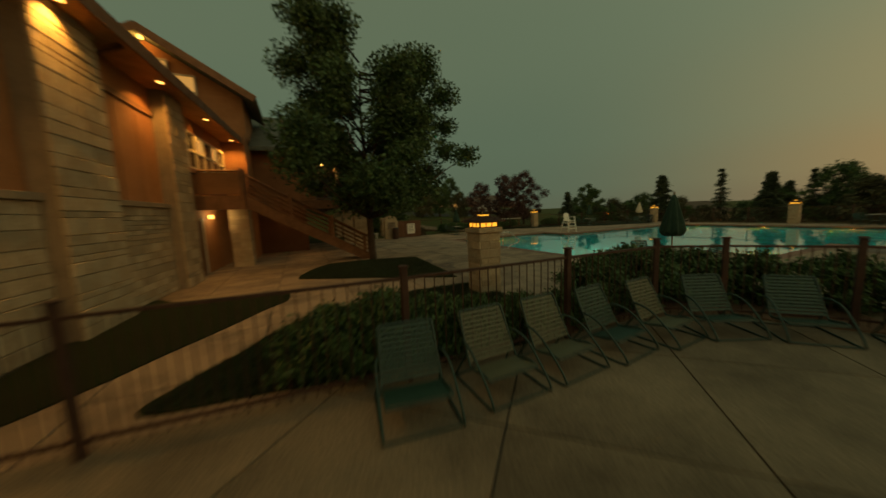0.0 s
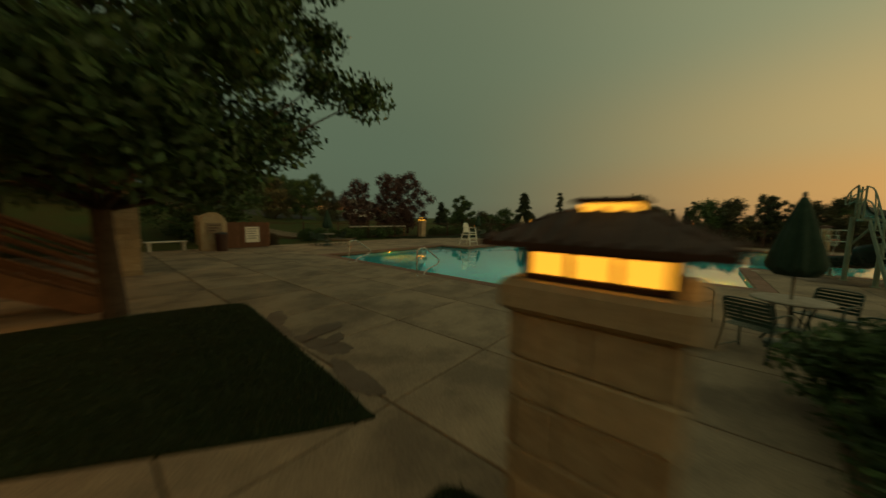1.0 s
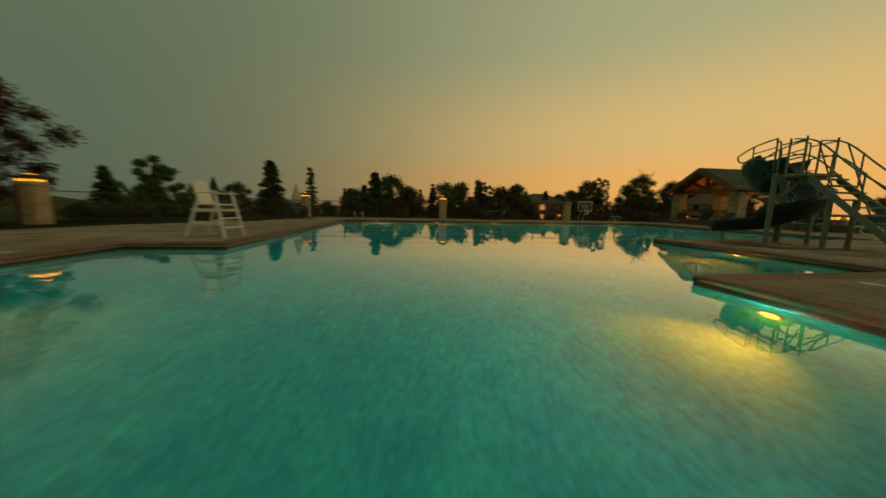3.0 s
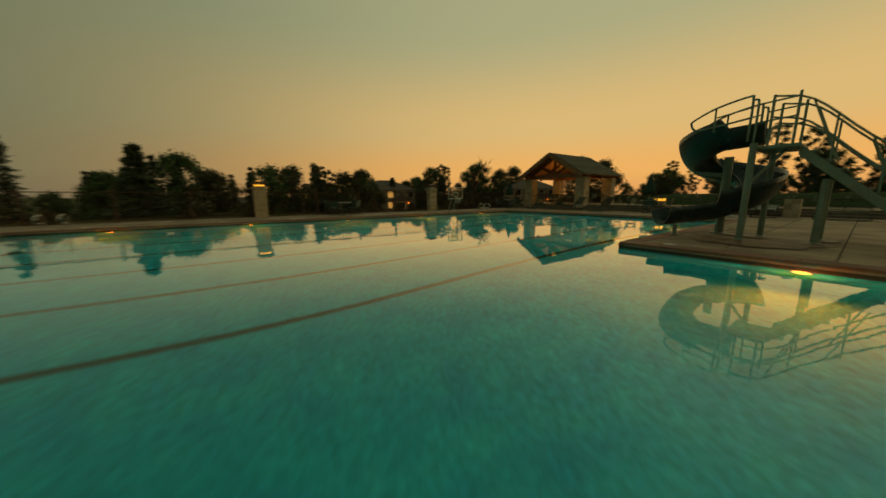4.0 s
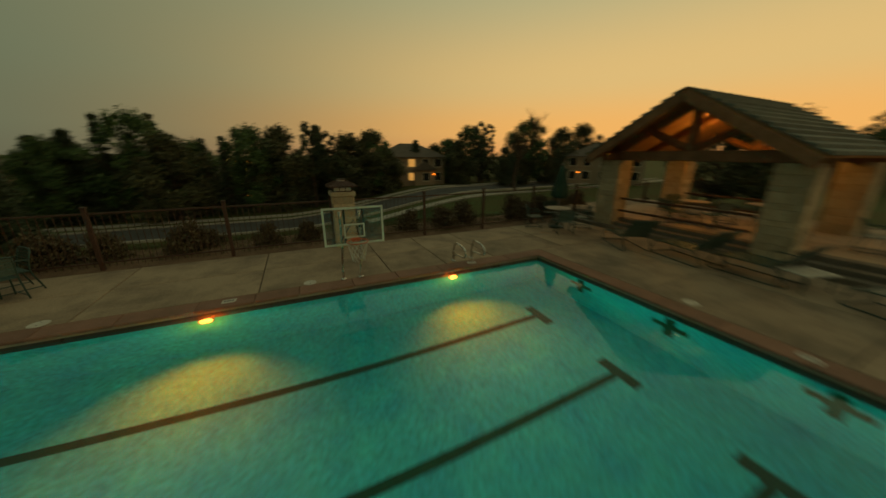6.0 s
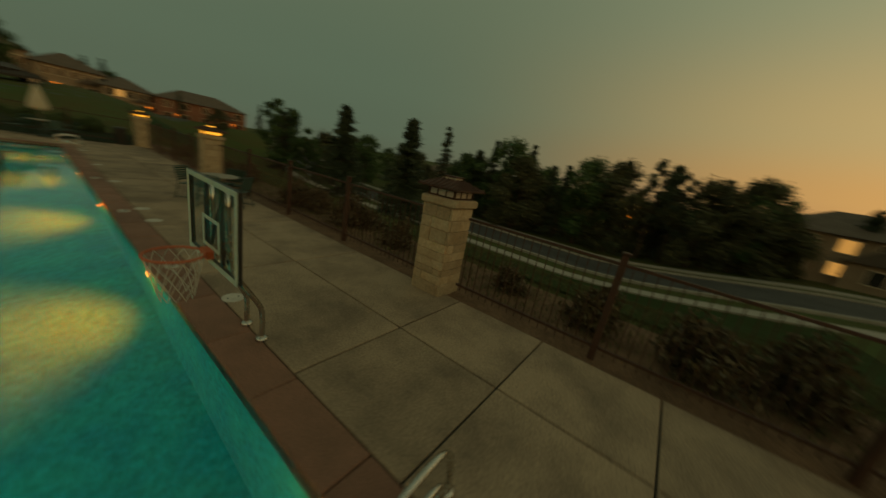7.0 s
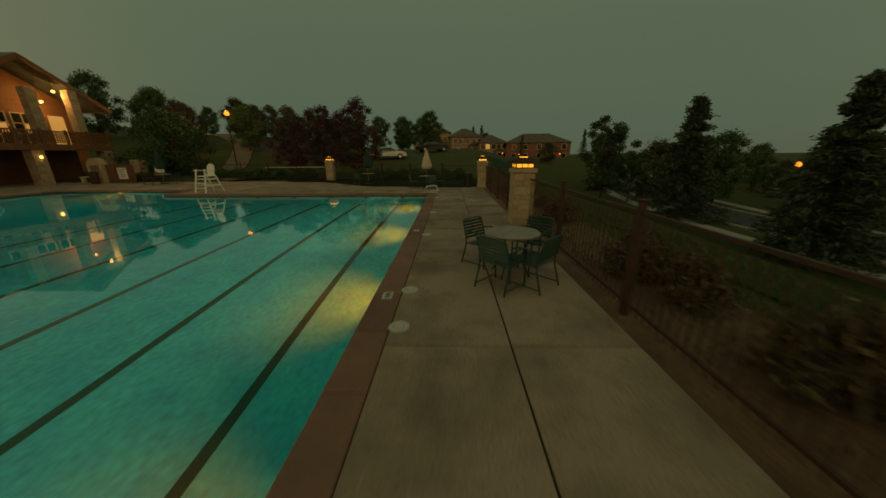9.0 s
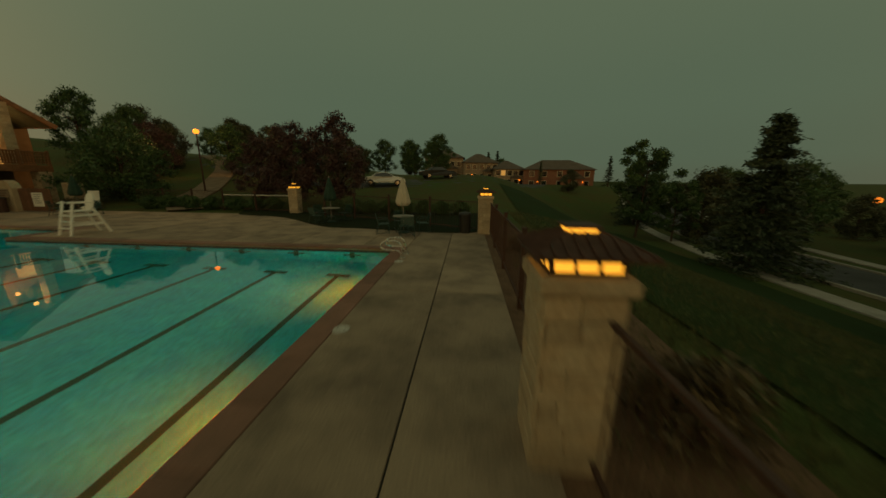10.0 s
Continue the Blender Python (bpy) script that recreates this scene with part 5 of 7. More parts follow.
def lounger(strap, tilt, label):
    """Along +y: feet end at y 0, head at y 1.85."""
    c = thing("sun_lounger", label, "sun lounger", "sun loungers")
    zs, yb = 0.36, 1.12
    bl = 0.78
    yt, zt = yb + bl * math.cos(radians(tilt)), zs + bl * math.sin(radians(tilt))
    for s in (-1, 1):
        bm = bmesh.new()
        tube(bm, smooth_path([(s * 0.32, 0.02, 0.32), (s * 0.32, 0.3, zs), (s * 0.32, yb, zs)], 4), 0.014, 6)
        part("seat_rail", bm, GREENTUBE, c)
        bm = bmesh.new()
        tube(bm, [(s * 0.32, yb, zs), (s * 0.31, yt, zt)], 0.014, 6)
        part("back_rail", bm, GREENTUBE, c)
        bm = bmesh.new()
        tube(bm, smooth_path([(s * 0.34, 0.06, 0.34), (s * 0.36, -0.02, 0.03), (s * 0.36, 0.3, 0.015), (s * 0.36, 1.25, 0.015), (s * 0.36, 1.42, 0.1), (s * 0.35, 1.2, zs)], 5), 0.014, 6)
        part("leg_runner", bm, GREENTUBE, c, smooth=True)
        bm = bmesh.new()
        tube(bm, smooth_path([(s * 0.34, 0.75, zs), (s * 0.38, 0.72, 0.52), (s * 0.38, 0.85, 0.56), (s * 0.38, 1.2, 0.55), (s * 0.33, yb + 0.3 * math.cos(radians(tilt)), zs + 0.3 * math.sin(radians(tilt)))], 4), 0.012, 6)
        part("arm", bm, GREENTUBE, c, smooth=True)
    for y, z in ((0.02, 0.32), (yt, zt)):
        bm = bmesh.new()
        tube(bm, [(-0.32, y, z), (0.32, y, z)], 0.014, 6)
        part("cross_bar", bm, GREENTUBE, c)
    bm = bmesh.new()
    tube(bm, [(-0.36, -0.01, 0.02), (0.36, -0.01, 0.02)], 0.014, 6)
    part("cross_bar", bm, GREENTUBE, c)
    bm = bmesh.new()
    box(bm, -0.325, 0.325, -0.027, 0.027, -0.004, 0.004)
    me = mesh_of(bm, "strap")
    me.materials.append(strap)
    for i in range(15):
        piece("strap", me, c, (0, 0.1 + i * 0.069, zs + 0.012 - (0.03 if i < 2 else 0) * (2 - i)))
    for i in range(11):
        f = (i + 0.6) / 11
        ob = piece("strap", me, c, (0, 0, 0))
        ob.matrix_basis = pose(0, yb + (yt - yb) * f, zs + 0.01 + (zt - zs) * f, tilt)
    return c


def recliner(strap, label):
    """A strap chair that leans back; its front at y 0, its back towards +y."""
    c = thing("lounge_chair", label, "lounge chair", "lounge chairs")
    yb, zb, yt, zt = 0.5, 0.22, 0.8, 0.8
    for s in (-1, 1):
        bm = bmesh.new()
        tube(bm, smooth_path([(s * 0.32, 0.12, 0.25), (s * 0.32, 0.24, 0.27), (s * 0.32, yb - 0.05, zb + 0.01), (s * 0.32, yb + 0.04, zb + 0.06), (s * 0.3, yt - 0.03, zt - 0.05), (s * 0.27, yt, zt)], 5), 0.014, 7)
        part("side_rail", bm, GREENTUBE, c, smooth=True)
        bm = bmesh.new()
        tube(bm, smooth_path([(s * 0.34, 0.66, 0.5), (s * 0.36, 0.54, 0.51), (s * 0.375, 0.36, 0.45), (s * 0.375, 0.16, 0.28), (s * 0.375, 0.0, 0.1), (s * 0.375, 0.01, 0.016), (s * 0.375, 0.35, 0.016), (s * 0.375, 0.8, 0.016)], 5), 0.014, 7)
        part("arm", bm, GREENTUBE, c, "bent tube arm and runner", True)
        bm = bmesh.new()
        tube(bm, [(s * 0.375, 0.8, 0.016), (s * 0.33, 0.58, 0.36)], 0.013, 6)
        part("back_leg", bm, GREENTUBE, c)
    for y, z, w in ((0.12, 0.25, 0.32), (yt, zt, 0.27), (0.8, 0.016, 0.375), (0.0, 0.016, 0.375)):
        bm = bmesh.new()
        tube(bm, [(-w, y, z), (w, y, z)], 0.013, 6)
        part("cross_bar", bm, GREENTUBE, c)
    bm = bmesh.new()
    box(bm, -0.325, 0.325, -0.018, 0.018, -0.004, 0.004)
    me = mesh_of(bm, "strap")
    me.materials.append(strap)
    for i in range(9):
        f = i / 8
        ob = piece("strap", me, c, (0, 0, 0))
        ob.matrix_basis = pose(0, 0.15 + 0.33 * f, 0.268 - 0.05 * f - 0.012 * math.sin(math.pi * f), -7)
    for i in range(11):
        f = (i + 0.4) / 11
        ob = piece("strap", me, c, (0, 0, 0))
        ob.matrix_basis = pose(0, yb + 0.03 + (yt - yb - 0.03) * f, zb + 0.05 + (zt - zb - 0.06) * f, 62)
    return c


rg = recliner(STRAP, "dark green strap lounge chair leaning back on the deck")
rp = recliner(STRAPPALE, "lounge chair with faded grey-green straps and a high back")
for i, (x, y, a, pale) in enumerate(((-32.45, 7.62, -8, 0), (-31.36, 7.6, 0, 1), (-30.4, 7.6, 3, 1), (-29.4, 7.58, 5, 0), (-28.42, 7.48, 2, 1), (-27.72, 7.2, -26, 0), (-27.05, 6.6, -46, 0), (-26.5, 5.65, -56, 0))):
    proto = rp if pale else rg
    m = pose(x, y, 0, 0, 0, a)
    if i == 0:
        rg.matrix_world = m
    elif i == 1:
        rp.matrix_world = m
    else:
        copy_thing(proto, m)
lg = lounger(STRAP, 48, "dark green strap sun lounger with its back raised")
lg.matrix_world = pose(0.2, -3.3, 0, 0, 0, 60)
copy_thing(lg, pose(-1.2, -3.4, 0, 0, 0, 75))
flat = lounger(STRAPPALE, 6, "pale strap sun lounger lying flat on the terrace")
flat.matrix_world = pose(-14.5, -2.9, 0, 0, 0, 92)
copy_thing(lg, pose(-2.5, -3.45, 0, 0, 0, 82))
copy_thing(lg, pose(-4.7, -3.3, 0, 0, 0, 70))
dark = lounger(STRAP, 12, "dark green strap sun lounger lying nearly flat on the deck")
dark.matrix_world = pose(-11.5, -2.5, 0, 0, 0, 184)
for x in (-12.3, -13.05):
    copy_thing(dark, pose(x, -2.5, 0, 0, 0, 180 - 3 * (x + 12)))
for x, y, z, a in ((-12.0, -8.85, 0.36, 4), (-12.85, -8.9, 0.36, -3), (-13.75, -8.9, 0.36, 0), (-14.6, -8.85, 0.36, 6), (-15.6, -8.9, 0.36, -4), (-16.7, -8.9, 0.36, 0), (-9.1, -8.2, 0.36, 0)):
    copy_thing(flat, pose(x, y, z, 0, 0, a))


def patio_chair():
    """Faces +y, its seat centre over the origin."""
    c = thing("patio_chair", "dark green strap patio armchair on a tube frame", "chair", "patio chairs")
    for s in (-1, 1):
        bm = bmesh.new()
        tube(bm, smooth_path([(s * 0.27, 0.24, 0.0), (s * 0.27, 0.22, 0.4), (s * 0.28, 0.2, 0.6), (s * 0.28, 0.0, 0.64), (s * 0.27, -0.22, 0.62)], 4), 0.014, 6)
        part("front_leg", bm, GREENTUBE, c, smooth=True)
        bm = bmesh.new()
        tube(bm, smooth_path([(s * 0.27, -0.3, 0.0), (s * 0.26, -0.2, 0.42), (s * 0.25, -0.29, 0.78)], 4), 0.014, 6)
        part("back_leg", bm, GREENTUBE, c, smooth=True)
        bm = bmesh.new()
        tube(bm, [(s * 0.26, 0.23, 0.42), (s * 0.26, -0.2, 0.40)], 0.013, 6)
        part("seat_rail", bm, GREENTUBE, c)
        bm = bmesh.new()
        tube(bm, [(s * 0.27, 0.235, 0.06), (s * 0.27, -0.285, 0.06)], 0.011, 6)
        part("stretcher", bm, GREENTUBE, c)
    bm = bmesh.new()
    tube(bm, smooth_path([(-0.25, -0.29, 0.78), (-0.18, -0.3, 0.815), (0.18, -0.3, 0.815), (0.25, -0.29, 0.78)], 4), 0.014, 6)
    part("top_rail", bm, GREENTUBE, c, smooth=True)
    bm = bmesh.new()
    tube(bm, [(-0.26, 0.23, 0.42), (0.26, 0.23, 0.42)], 0.013, 6)
    part("front_rail", bm, GREENTUBE, c)
    bm = bmesh.new()
    box(bm, -0.262, 0.262, -0.021, 0.021, -0.003, 0.003)
    me = mesh_of(bm, "strap")
    me.materials.append(STRAP)
    for i in range(8):
        ob = piece("strap", me, c, (0, 0.2 - i * 0.054, 0.425 - 0.003 * i))
    for i in range(6):
        f = i / 5
        ob = piece("strap", me, c, (0, 0, 0))
        ob.matrix_basis = pose(0, -0.213 - 0.075 * f, 0.5 + 0.27 * f, 77)
    return c


def patio_table(label):
    t = thing("patio_table", label, "table", "patio tables")
    bm = bmesh.new()
    lathe(bm, [(0.0, 0.70), (0.43, 0.70), (0.445, 0.71), (0.445, 0.725), (0.43, 0.735), (0.0, 0.735)], 36)
    part("top", bm, TABLETOP, t, "pale round top")
    for k in range(4):
        bm = bmesh.new()
        a = radians(45 + 90 * k)
        tube(bm, smooth_path([(0.34 * math.cos(a), 0.34 * math.sin(a), 0.0), (0.2 * math.cos(a), 0.2 * math.sin(a), 0.3), (0.3 * math.cos(a), 0.3 * math.sin(a), 0.70)], 4), 0.017, 6)
        part("leg", bm, GREENTUBE, t, smooth=True)
    bm = bmesh.new()
    lathe(bm, [(0.19, 0.27), (0.21, 0.28), (0.21, 0.29), (0.19, 0.30)], 20)
    part("ring", bm, GREENTUBE, t)
    return t


CANVAS_G = material("green_canvas", (0.016, 0.05, 0.032), 0.9, 0.3, 40, 3, 0.2)
CANVAS_W = material("cream_canvas", (0.55, 0.49, 0.37), 0.9, 0.2, 40, 3, 0.2)


def closed_umbrella(mat, label, top=2.3, low=1.15):
    u = thing("umbrella", label, "umbrella", "umbrellas")
    bm = bmesh.new()
    tube(bm, [(0, 0, 0.0), (0, 0, top)], 0.02, 8)
    part("pole", bm, TABLETOP, u)
    bm = bmesh.new()
    n, rings = 32, []
    for z, r in ((low, 0.27), (low + 0.08, 0.285), (low + 0.35, 0.235), (low + 0.7, 0.15), (top - 0.16, 0.075), (top - 0.06, 0.035)):
        f = (top - z) / (top - low)
        rings.append([bm.verts.new((r * (1 + 0.16 * f * math.cos(k * 8 * math.tau / n)) * math.cos(k * math.tau / n),
                                    r * (1 + 0.16 * f * math.cos(k * 8 * math.tau / n)) * math.sin(k * math.tau / n), z + 0.05 * f * math.cos(k * 8 * math.tau / n))) for k in range(n)])
    for a, b in zip(rings, rings[1:]):
        for k in range(n):
            bm.faces.new((a[k], a[(k + 1) % n], b[(k + 1) % n], b[k]))
    bm.faces.new(rings[-1])
    bm.faces.new(rings[0][::-1])
    part("canopy", bm, mat, u, smooth=True)
    bm = bmesh.new()
    lathe(bm, [(0.02, top - 0.06), (0.03, top - 0.03), (0.025, top + 0.01), (0.008, top + 0.03)], 8)
    part("finial", bm, TABLETOP, u)
    bm = bmesh.new()
    lathe(bm, [(0.24, 0.0), (0.24, 0.05), (0.05, 0.09), (0.03, 0.2)], 16)
    part("base", bm, GREENTUBE, u)
    return u


chair, table = patio_chair(), patio_table("round pale patio table on green legs")
umb_g, umb_w = closed_umbrella(CANVAS_G, "closed dark green canvas umbrella through the table"), closed_umbrella(CANVAS_W, "closed cream canvas umbrella through the table", 2.3, 1.2)
first = {}


def put(proto, m):
    if proto.name in first:
        return copy_thing(proto, m)
    first[proto.name] = True
    proto.matrix_world = m
    return proto


def table_set(x, y, z, turn, chairs, umb=None):
    put(table, pose(x, y, z, 0, 0, turn))
    for a, d in chairs:
        r = radians(a)
        put(chair, pose(x + d * math.cos(r), y + d * math.sin(r), z, 0, 0, a + 90))
    if umb:
        put(umb, pose(x, y, z, 0, 0, turn * 3))


table_set(2.11, 11.4, 0, 10, [])
for x, y, a in ((1.86, 10.86, -44), (2.36, 10.92, 44), (1.70, 11.93, -136), (2.6, 12.0, 137)):
    put(chair, pose(x, y, 0, 0, 0, a))
table_set(-23.85, 10.2, 0, 0, [(150, 0.85), (62, 1.3), (-35, 0.85), (-120, 0.8)], umb_g)
table_set(-0.35, 25.85, 0, 30, [(20, 0.85), (110, 0.85), (200, 0.85), (290, 0.85)], umb_w)
table_set(-4.7, 28.5, 0.02, 50, [(60, 0.85), (150, 0.9), (240, 0.85)], umb_g)
table_set(2.3, -2.9, 0, 50, [(60, 0.85), (150, 0.9), (240, 0.85), (330, 0.85)], umb_g)
table_set(-8.05, -3.55, 0, 20, [(10, 0.85), (110, 0.9), (190, 0.85), (280, 0.85)], umb_g)
table_set(-4.9, -6.75, 0.36, 0, [(20, 0.85), (200, 0.9)])
table_set(-10.55, -6.9, 0.36, 0, [(20, 0.85), (120, 0.8), (200, 0.9)])
table_set(-0.2, -6.6, 0.36, 0, [(70, 0.85), (160, 0.85), (-30, 0.85)])
table_set(-1.6, -7.8, 0.36, 0, [(30, 0.85), (160, 0.85), (-90, 0.85)])
table_set(-20.5, 29.5, 0, 40, [(0, 0.9), (120, 0.85), (220, 0.85)], umb_g)

# lifeguard chair
WHITE = material("white_painted_wood", (0.82, 0.79, 0.70), 0.6, 0.15, 40, 2.5, 0.1)
gc = thing("lifeguard_chair", "tall white wooden lifeguard chair at the pool edge", "lifeguard chair")
for sx in (-1, 1):
    for y0, y1, z1 in ((-0.55, -0.28, 1.28), (0.62, 0.22, 1.02)):
        bm = bmesh.new()
        tube(bm, [(sx * 0.36, y0, 0), (sx * 0.3, y1, z1)], 0.05, 4)
        part("leg", bm, WHITE, gc)
    bm = bmesh.new()
    box(bm, sx * 0.32 - 0.045, sx * 0.32 + 0.045, -0.42, 0.32, 1.2, 1.235, 0.005)
    part("arm", bm, WHITE, gc)
    for z in (0.35, 0.7):
        bm = bmesh.new()
        box(bm, sx * 0.345 - 0.02, sx * 0.345 + 0.02, -0.45 + z * 0.1, 0.52 - z * 0.2, z, z + 0.09)
        part("side_rail", bm, WHITE, gc)
bm = bmesh.new()
box(bm, -0.3, 0.3, -0.36, 0.3, 0.88, 0.92, 0.008)
part("seat", bm, WHITE, gc)
bm = bmesh.new()
prof = [(-0.24, 0), (0.24, 0), (0.26, 0.45), (0.2, 0.62), (0.08, 0.68), (-0.08, 0.68), (-0.2, 0.62), (-0.26, 0.45)]
m = pose(0, 0.26, 0.9, -12)
v = [bm.verts.new(m @ Vector((x, dy, z))) for dy in (-0.018, 0.018) for x, z in prof]
bm.faces.new(v[:8])
bm.faces.new(v[8:][::-1])
for k in range(8):
    bm.faces.new((v[k], v[8 + k], v[8 + (k + 1) % 8], v[(k + 1) % 8]))
bmesh.ops.recalc_face_normals(bm, faces=bm.faces)
part("backrest", bm, WHITE, gc)
for z, y in ((0.25, -0.5), (0.5, -0.44), (0.72, -0.4)):
    bm = bmesh.new()
    box(bm, -0.36, 0.36, y - 0.07, y + 0.07, z, z + 0.035, 0.006)
    part("rung", bm, WHITE, gc)
gc.matrix_world = pose(-12.75, 23.95, 0, 0, 0, -12) @ Matrix.Scale(1.0, 4)

# poolside basketball goal
FRAMEGREY = material("goal_frame", (0.50, 0.57, 0.49), 0.5, 0.15, 40, 3, 0.05)
BLACK = material("black_steel", (0.018, 0.017, 0.015), 0.5, 0.2, 40, 3, 0.05)
ORANGE = material("orange_rim", (0.55, 0.12, 0.04), 0.5, 0.2, 40, 3, 0.05)
NET = material("net_cord", (0.55, 0.52, 0.46), 0.9, 0.1, 40, 3, 0.0)
CLEAR = bpy.data.materials.new("clear_acrylic")
CLEAR.use_nodes = True
cn, cl = CLEAR.node_tree.nodes, CLEAR.node_tree.links
cn.clear()
co, cm, ct, cg = (cn.new(k) for k in ("ShaderNodeOutputMaterial", "ShaderNodeMixShader", "ShaderNodeBsdfTransparent", "ShaderNodeBsdfGlossy"))
ct.inputs[0].default_value = (0.93, 0.95, 0.92, 1)
cg.inputs["Roughness"].default_value = 0.08
cm.inputs[0].default_value = 0.05
for a, b in ((ct.outputs[0], cm.inputs[1]), (cg.outputs[0], cm.inputs[2]), (cm.outputs[0], co.inputs[0])):
    cl.new(a, b)
goal = thing("basketball_goal", "poolside basketball goal with a clear board and orange rim", "basketball goal")
for y in (4.68, 5.05):
    bm = bmesh.new()
    tube(bm, smooth_path([(0.37, y, 0), (0.37, y, 0.28), (0.33, y, 0.42), (0.14, y, 0.74), (0.09, y, 0.86), (0.07, y, 1.52)], 5), 0.026, 10)
    lathe(bm, [(0.06, 0.0), (0.06, 0.02), (0.03, 0.035)], 12, (0.37, y, 0))
    part("pole", bm, STEEL, goal, "bent steel pole", True)
BY0, BY1, BZ0, BZ1 = 4.22, 5.38, 0.86, 1.61
for a, b, c, d in ((BY0, BY1, BZ0, BZ0 + 0.04), (BY0, BY1, BZ1 - 0.04, BZ1), (BY0, BY0 + 0.04, BZ0 + 0.04, BZ1 - 0.04), (BY1 - 0.04, BY1, BZ0 + 0.04, BZ1 - 0.04)):
    bm = bmesh.new()
    box(bm, -0.012, 0.022, a, b, c, d, 0.004)
    part("board_frame", bm, BLACK, goal)
    bm = bmesh.new()
    box(bm, -0.02, -0.0125, a, b, c, d)
    part("board_border", bm, FRAMEGREY, goal)
bm = bmesh.new()
box(bm, -0.008, 0.0, BY0 + 0.04, BY1 - 0.04, BZ0 + 0.04, BZ1 - 0.04)
part("board", bm, CLEAR, goal, "clear acrylic board")
for y in (4.62, 4.98):
    bm = bmesh.new()
    box(bm, 0.002, 0.03, y - 0.02, y + 0.02, BZ0 + 0.04, BZ1 - 0.04)
    part("upright", bm, BLACK, goal)
for a, b, c, d in ((4.6, 5.0, 1.0, 1.03), (4.6, 5.0, 1.25, 1.28), (4.6, 4.63, 1.03, 1.25), (4.97, 5.0, 1.03, 1.25)):
    bm = bmesh.new()
    box(bm, -0.014, -0.009, a, b, c, d)
    part("target_line", bm, FRAMEGREY, goal)
bm = bmesh.new()
tube(bm, [(0.06, 4.68, 0.95), (0.05, 4.8, 1.35), (0.06, 5.05, 0.95)], 0.015, 5)
part("brace", bm, BLACK, goal)
bm = bmesh.new()
tube(bm, [(-0.26 + 0.2 * math.cos(k * math.tau / 24), 4.8 + 0.2 * math.sin(k * math.tau / 24), 0.98) for k in range(24)], 0.011, 6, closed=True)
box(bm, -0.07, -0.015, 4.72, 4.88, 0.93, 1.0)
part("rim", bm, ORANGE, goal, "orange steel rim")
bm = bmesh.new()
for k in range(12):
    for d in (-1, 1):
        pts = []
        for j in range(6):
            a, r = (k + d * j * 0.5) * math.tau / 12, 0.195 - 0.016 * j
            pts.append((-0.26 + r * math.cos(a), 4.8 + r * math.sin(a), 0.97 - 0.075 * j))
        tube(bm, pts, 0.004, 3, cap=False)
part("net", bm, NET, goal, "slack cord net")

# ladders and hand rails
def grab_ladder(x, y, a):
    l = thing("pool_ladder", "curved steel grab rails at the pool edge", "pool ladder", "pool ladders")
    for s in (-0.26, 0.26):
        bm = bmesh.new()
        tube(bm, smooth_path([(0.52, s, 0), (0.46, s, 0.32), (0.36, s, 0.47), (0.2, s, 0.5), (-0.06, s, 0.46), (-0.15, s, 0.36), (-0.08, s, 0.25), (0.15, s, 0.22), (0.36, s, 0.2), (0.43, s, 0.12), (0.44, s, 0.0)], 6), 0.022, 10)
        lathe(bm, [(0.05, 0.0), (0.05, 0.015), (0.025, 0.03)], 10, (0.52, s, 0))
        lathe(bm, [(0.05, 0.0), (0.05, 0.015), (0.025, 0.03)], 10, (0.44, s, 0))
        part("rail", bm, STEEL, l, smooth=True)
    l.matrix_world = pose(x, y, 0, 0, 0, a)


grab_ladder(0.02, 2.08, 0)
grab_ladder(0.02, 21.85, 0)
grab_ladder(-12.58, 1.2, 180)


def hand_rail(x, y, a):
    h = thing("hand_rail", "looped steel hand rail at the pool entry steps", "hand rail", "hand rails")
    bm = bmesh.new()
    tube(bm, smooth_path([(0, 0, 0), (0, 0, 0.72), (0.05, 0, 0.84), (0.2, 0, 0.88), (0.42, 0, 0.84), (0.95, 0, 0.5), (1.05, 0, 0.38), (0.95, 0, 0.28), (0.5, 0, 0.16), (0.36, 0, 0.08), (0.32, 0, 0.0)], 6), 0.022, 10)
    part("rail", bm, STEEL, h, smooth=True)
    for px in (0, 0.32):
        bm = bmesh.new()
        lathe(bm, [(0.055, 0.0), (0.055, 0.015), (0.025, 0.035)], 12, (px, 0, 0))
        part("flange", bm, STEEL, h)
    h.matrix_world = pose(x, y, 0, 0, 0, a)


hand_rail(-23.84, 18.1, 0)
hand_rail(-23.72, 22.1, 0)

# skimmer lids and depth tiles along the deck
PALE = material("white_plastic_lid", (0.55, 0.52, 0.45), 0.6, 0.25, 40, 5, 0.05)
for x, y in ((0.47, 5.72), (0.47, 9.66), (0.47, 10.69), (0.47, 14.05), (0.47, 17.25), (0.47, 21.2), (-8.5, -0.56), (-3.4, -0.56), (-13.2, 4.6), (-13.4, 9.5), (-18.9, 12.2), (-16.0, 23.0 + 2.6)):
    l = thing("skimmer_lid", "round white skimmer lid set in the deck", "skimmer lid", "skimmer lids")
    bm = bmesh.new()
    lathe(bm, [(0.0, 0.0), (0.125, 0.0), (0.125, 0.006), (0.115, 0.009), (0.0, 0.009)], 24)
    part("lid", bm, PALE, l)
    for u in (-0.06, 0.06):
        bm = bmesh.new()
        lathe(bm, [(0.012, 0.009), (0.012, 0.012), (0.0, 0.012)], 8, (u, 0, 0))
        part("screw", bm, BLACK, l)
    l.location = (x, y, 0.001)
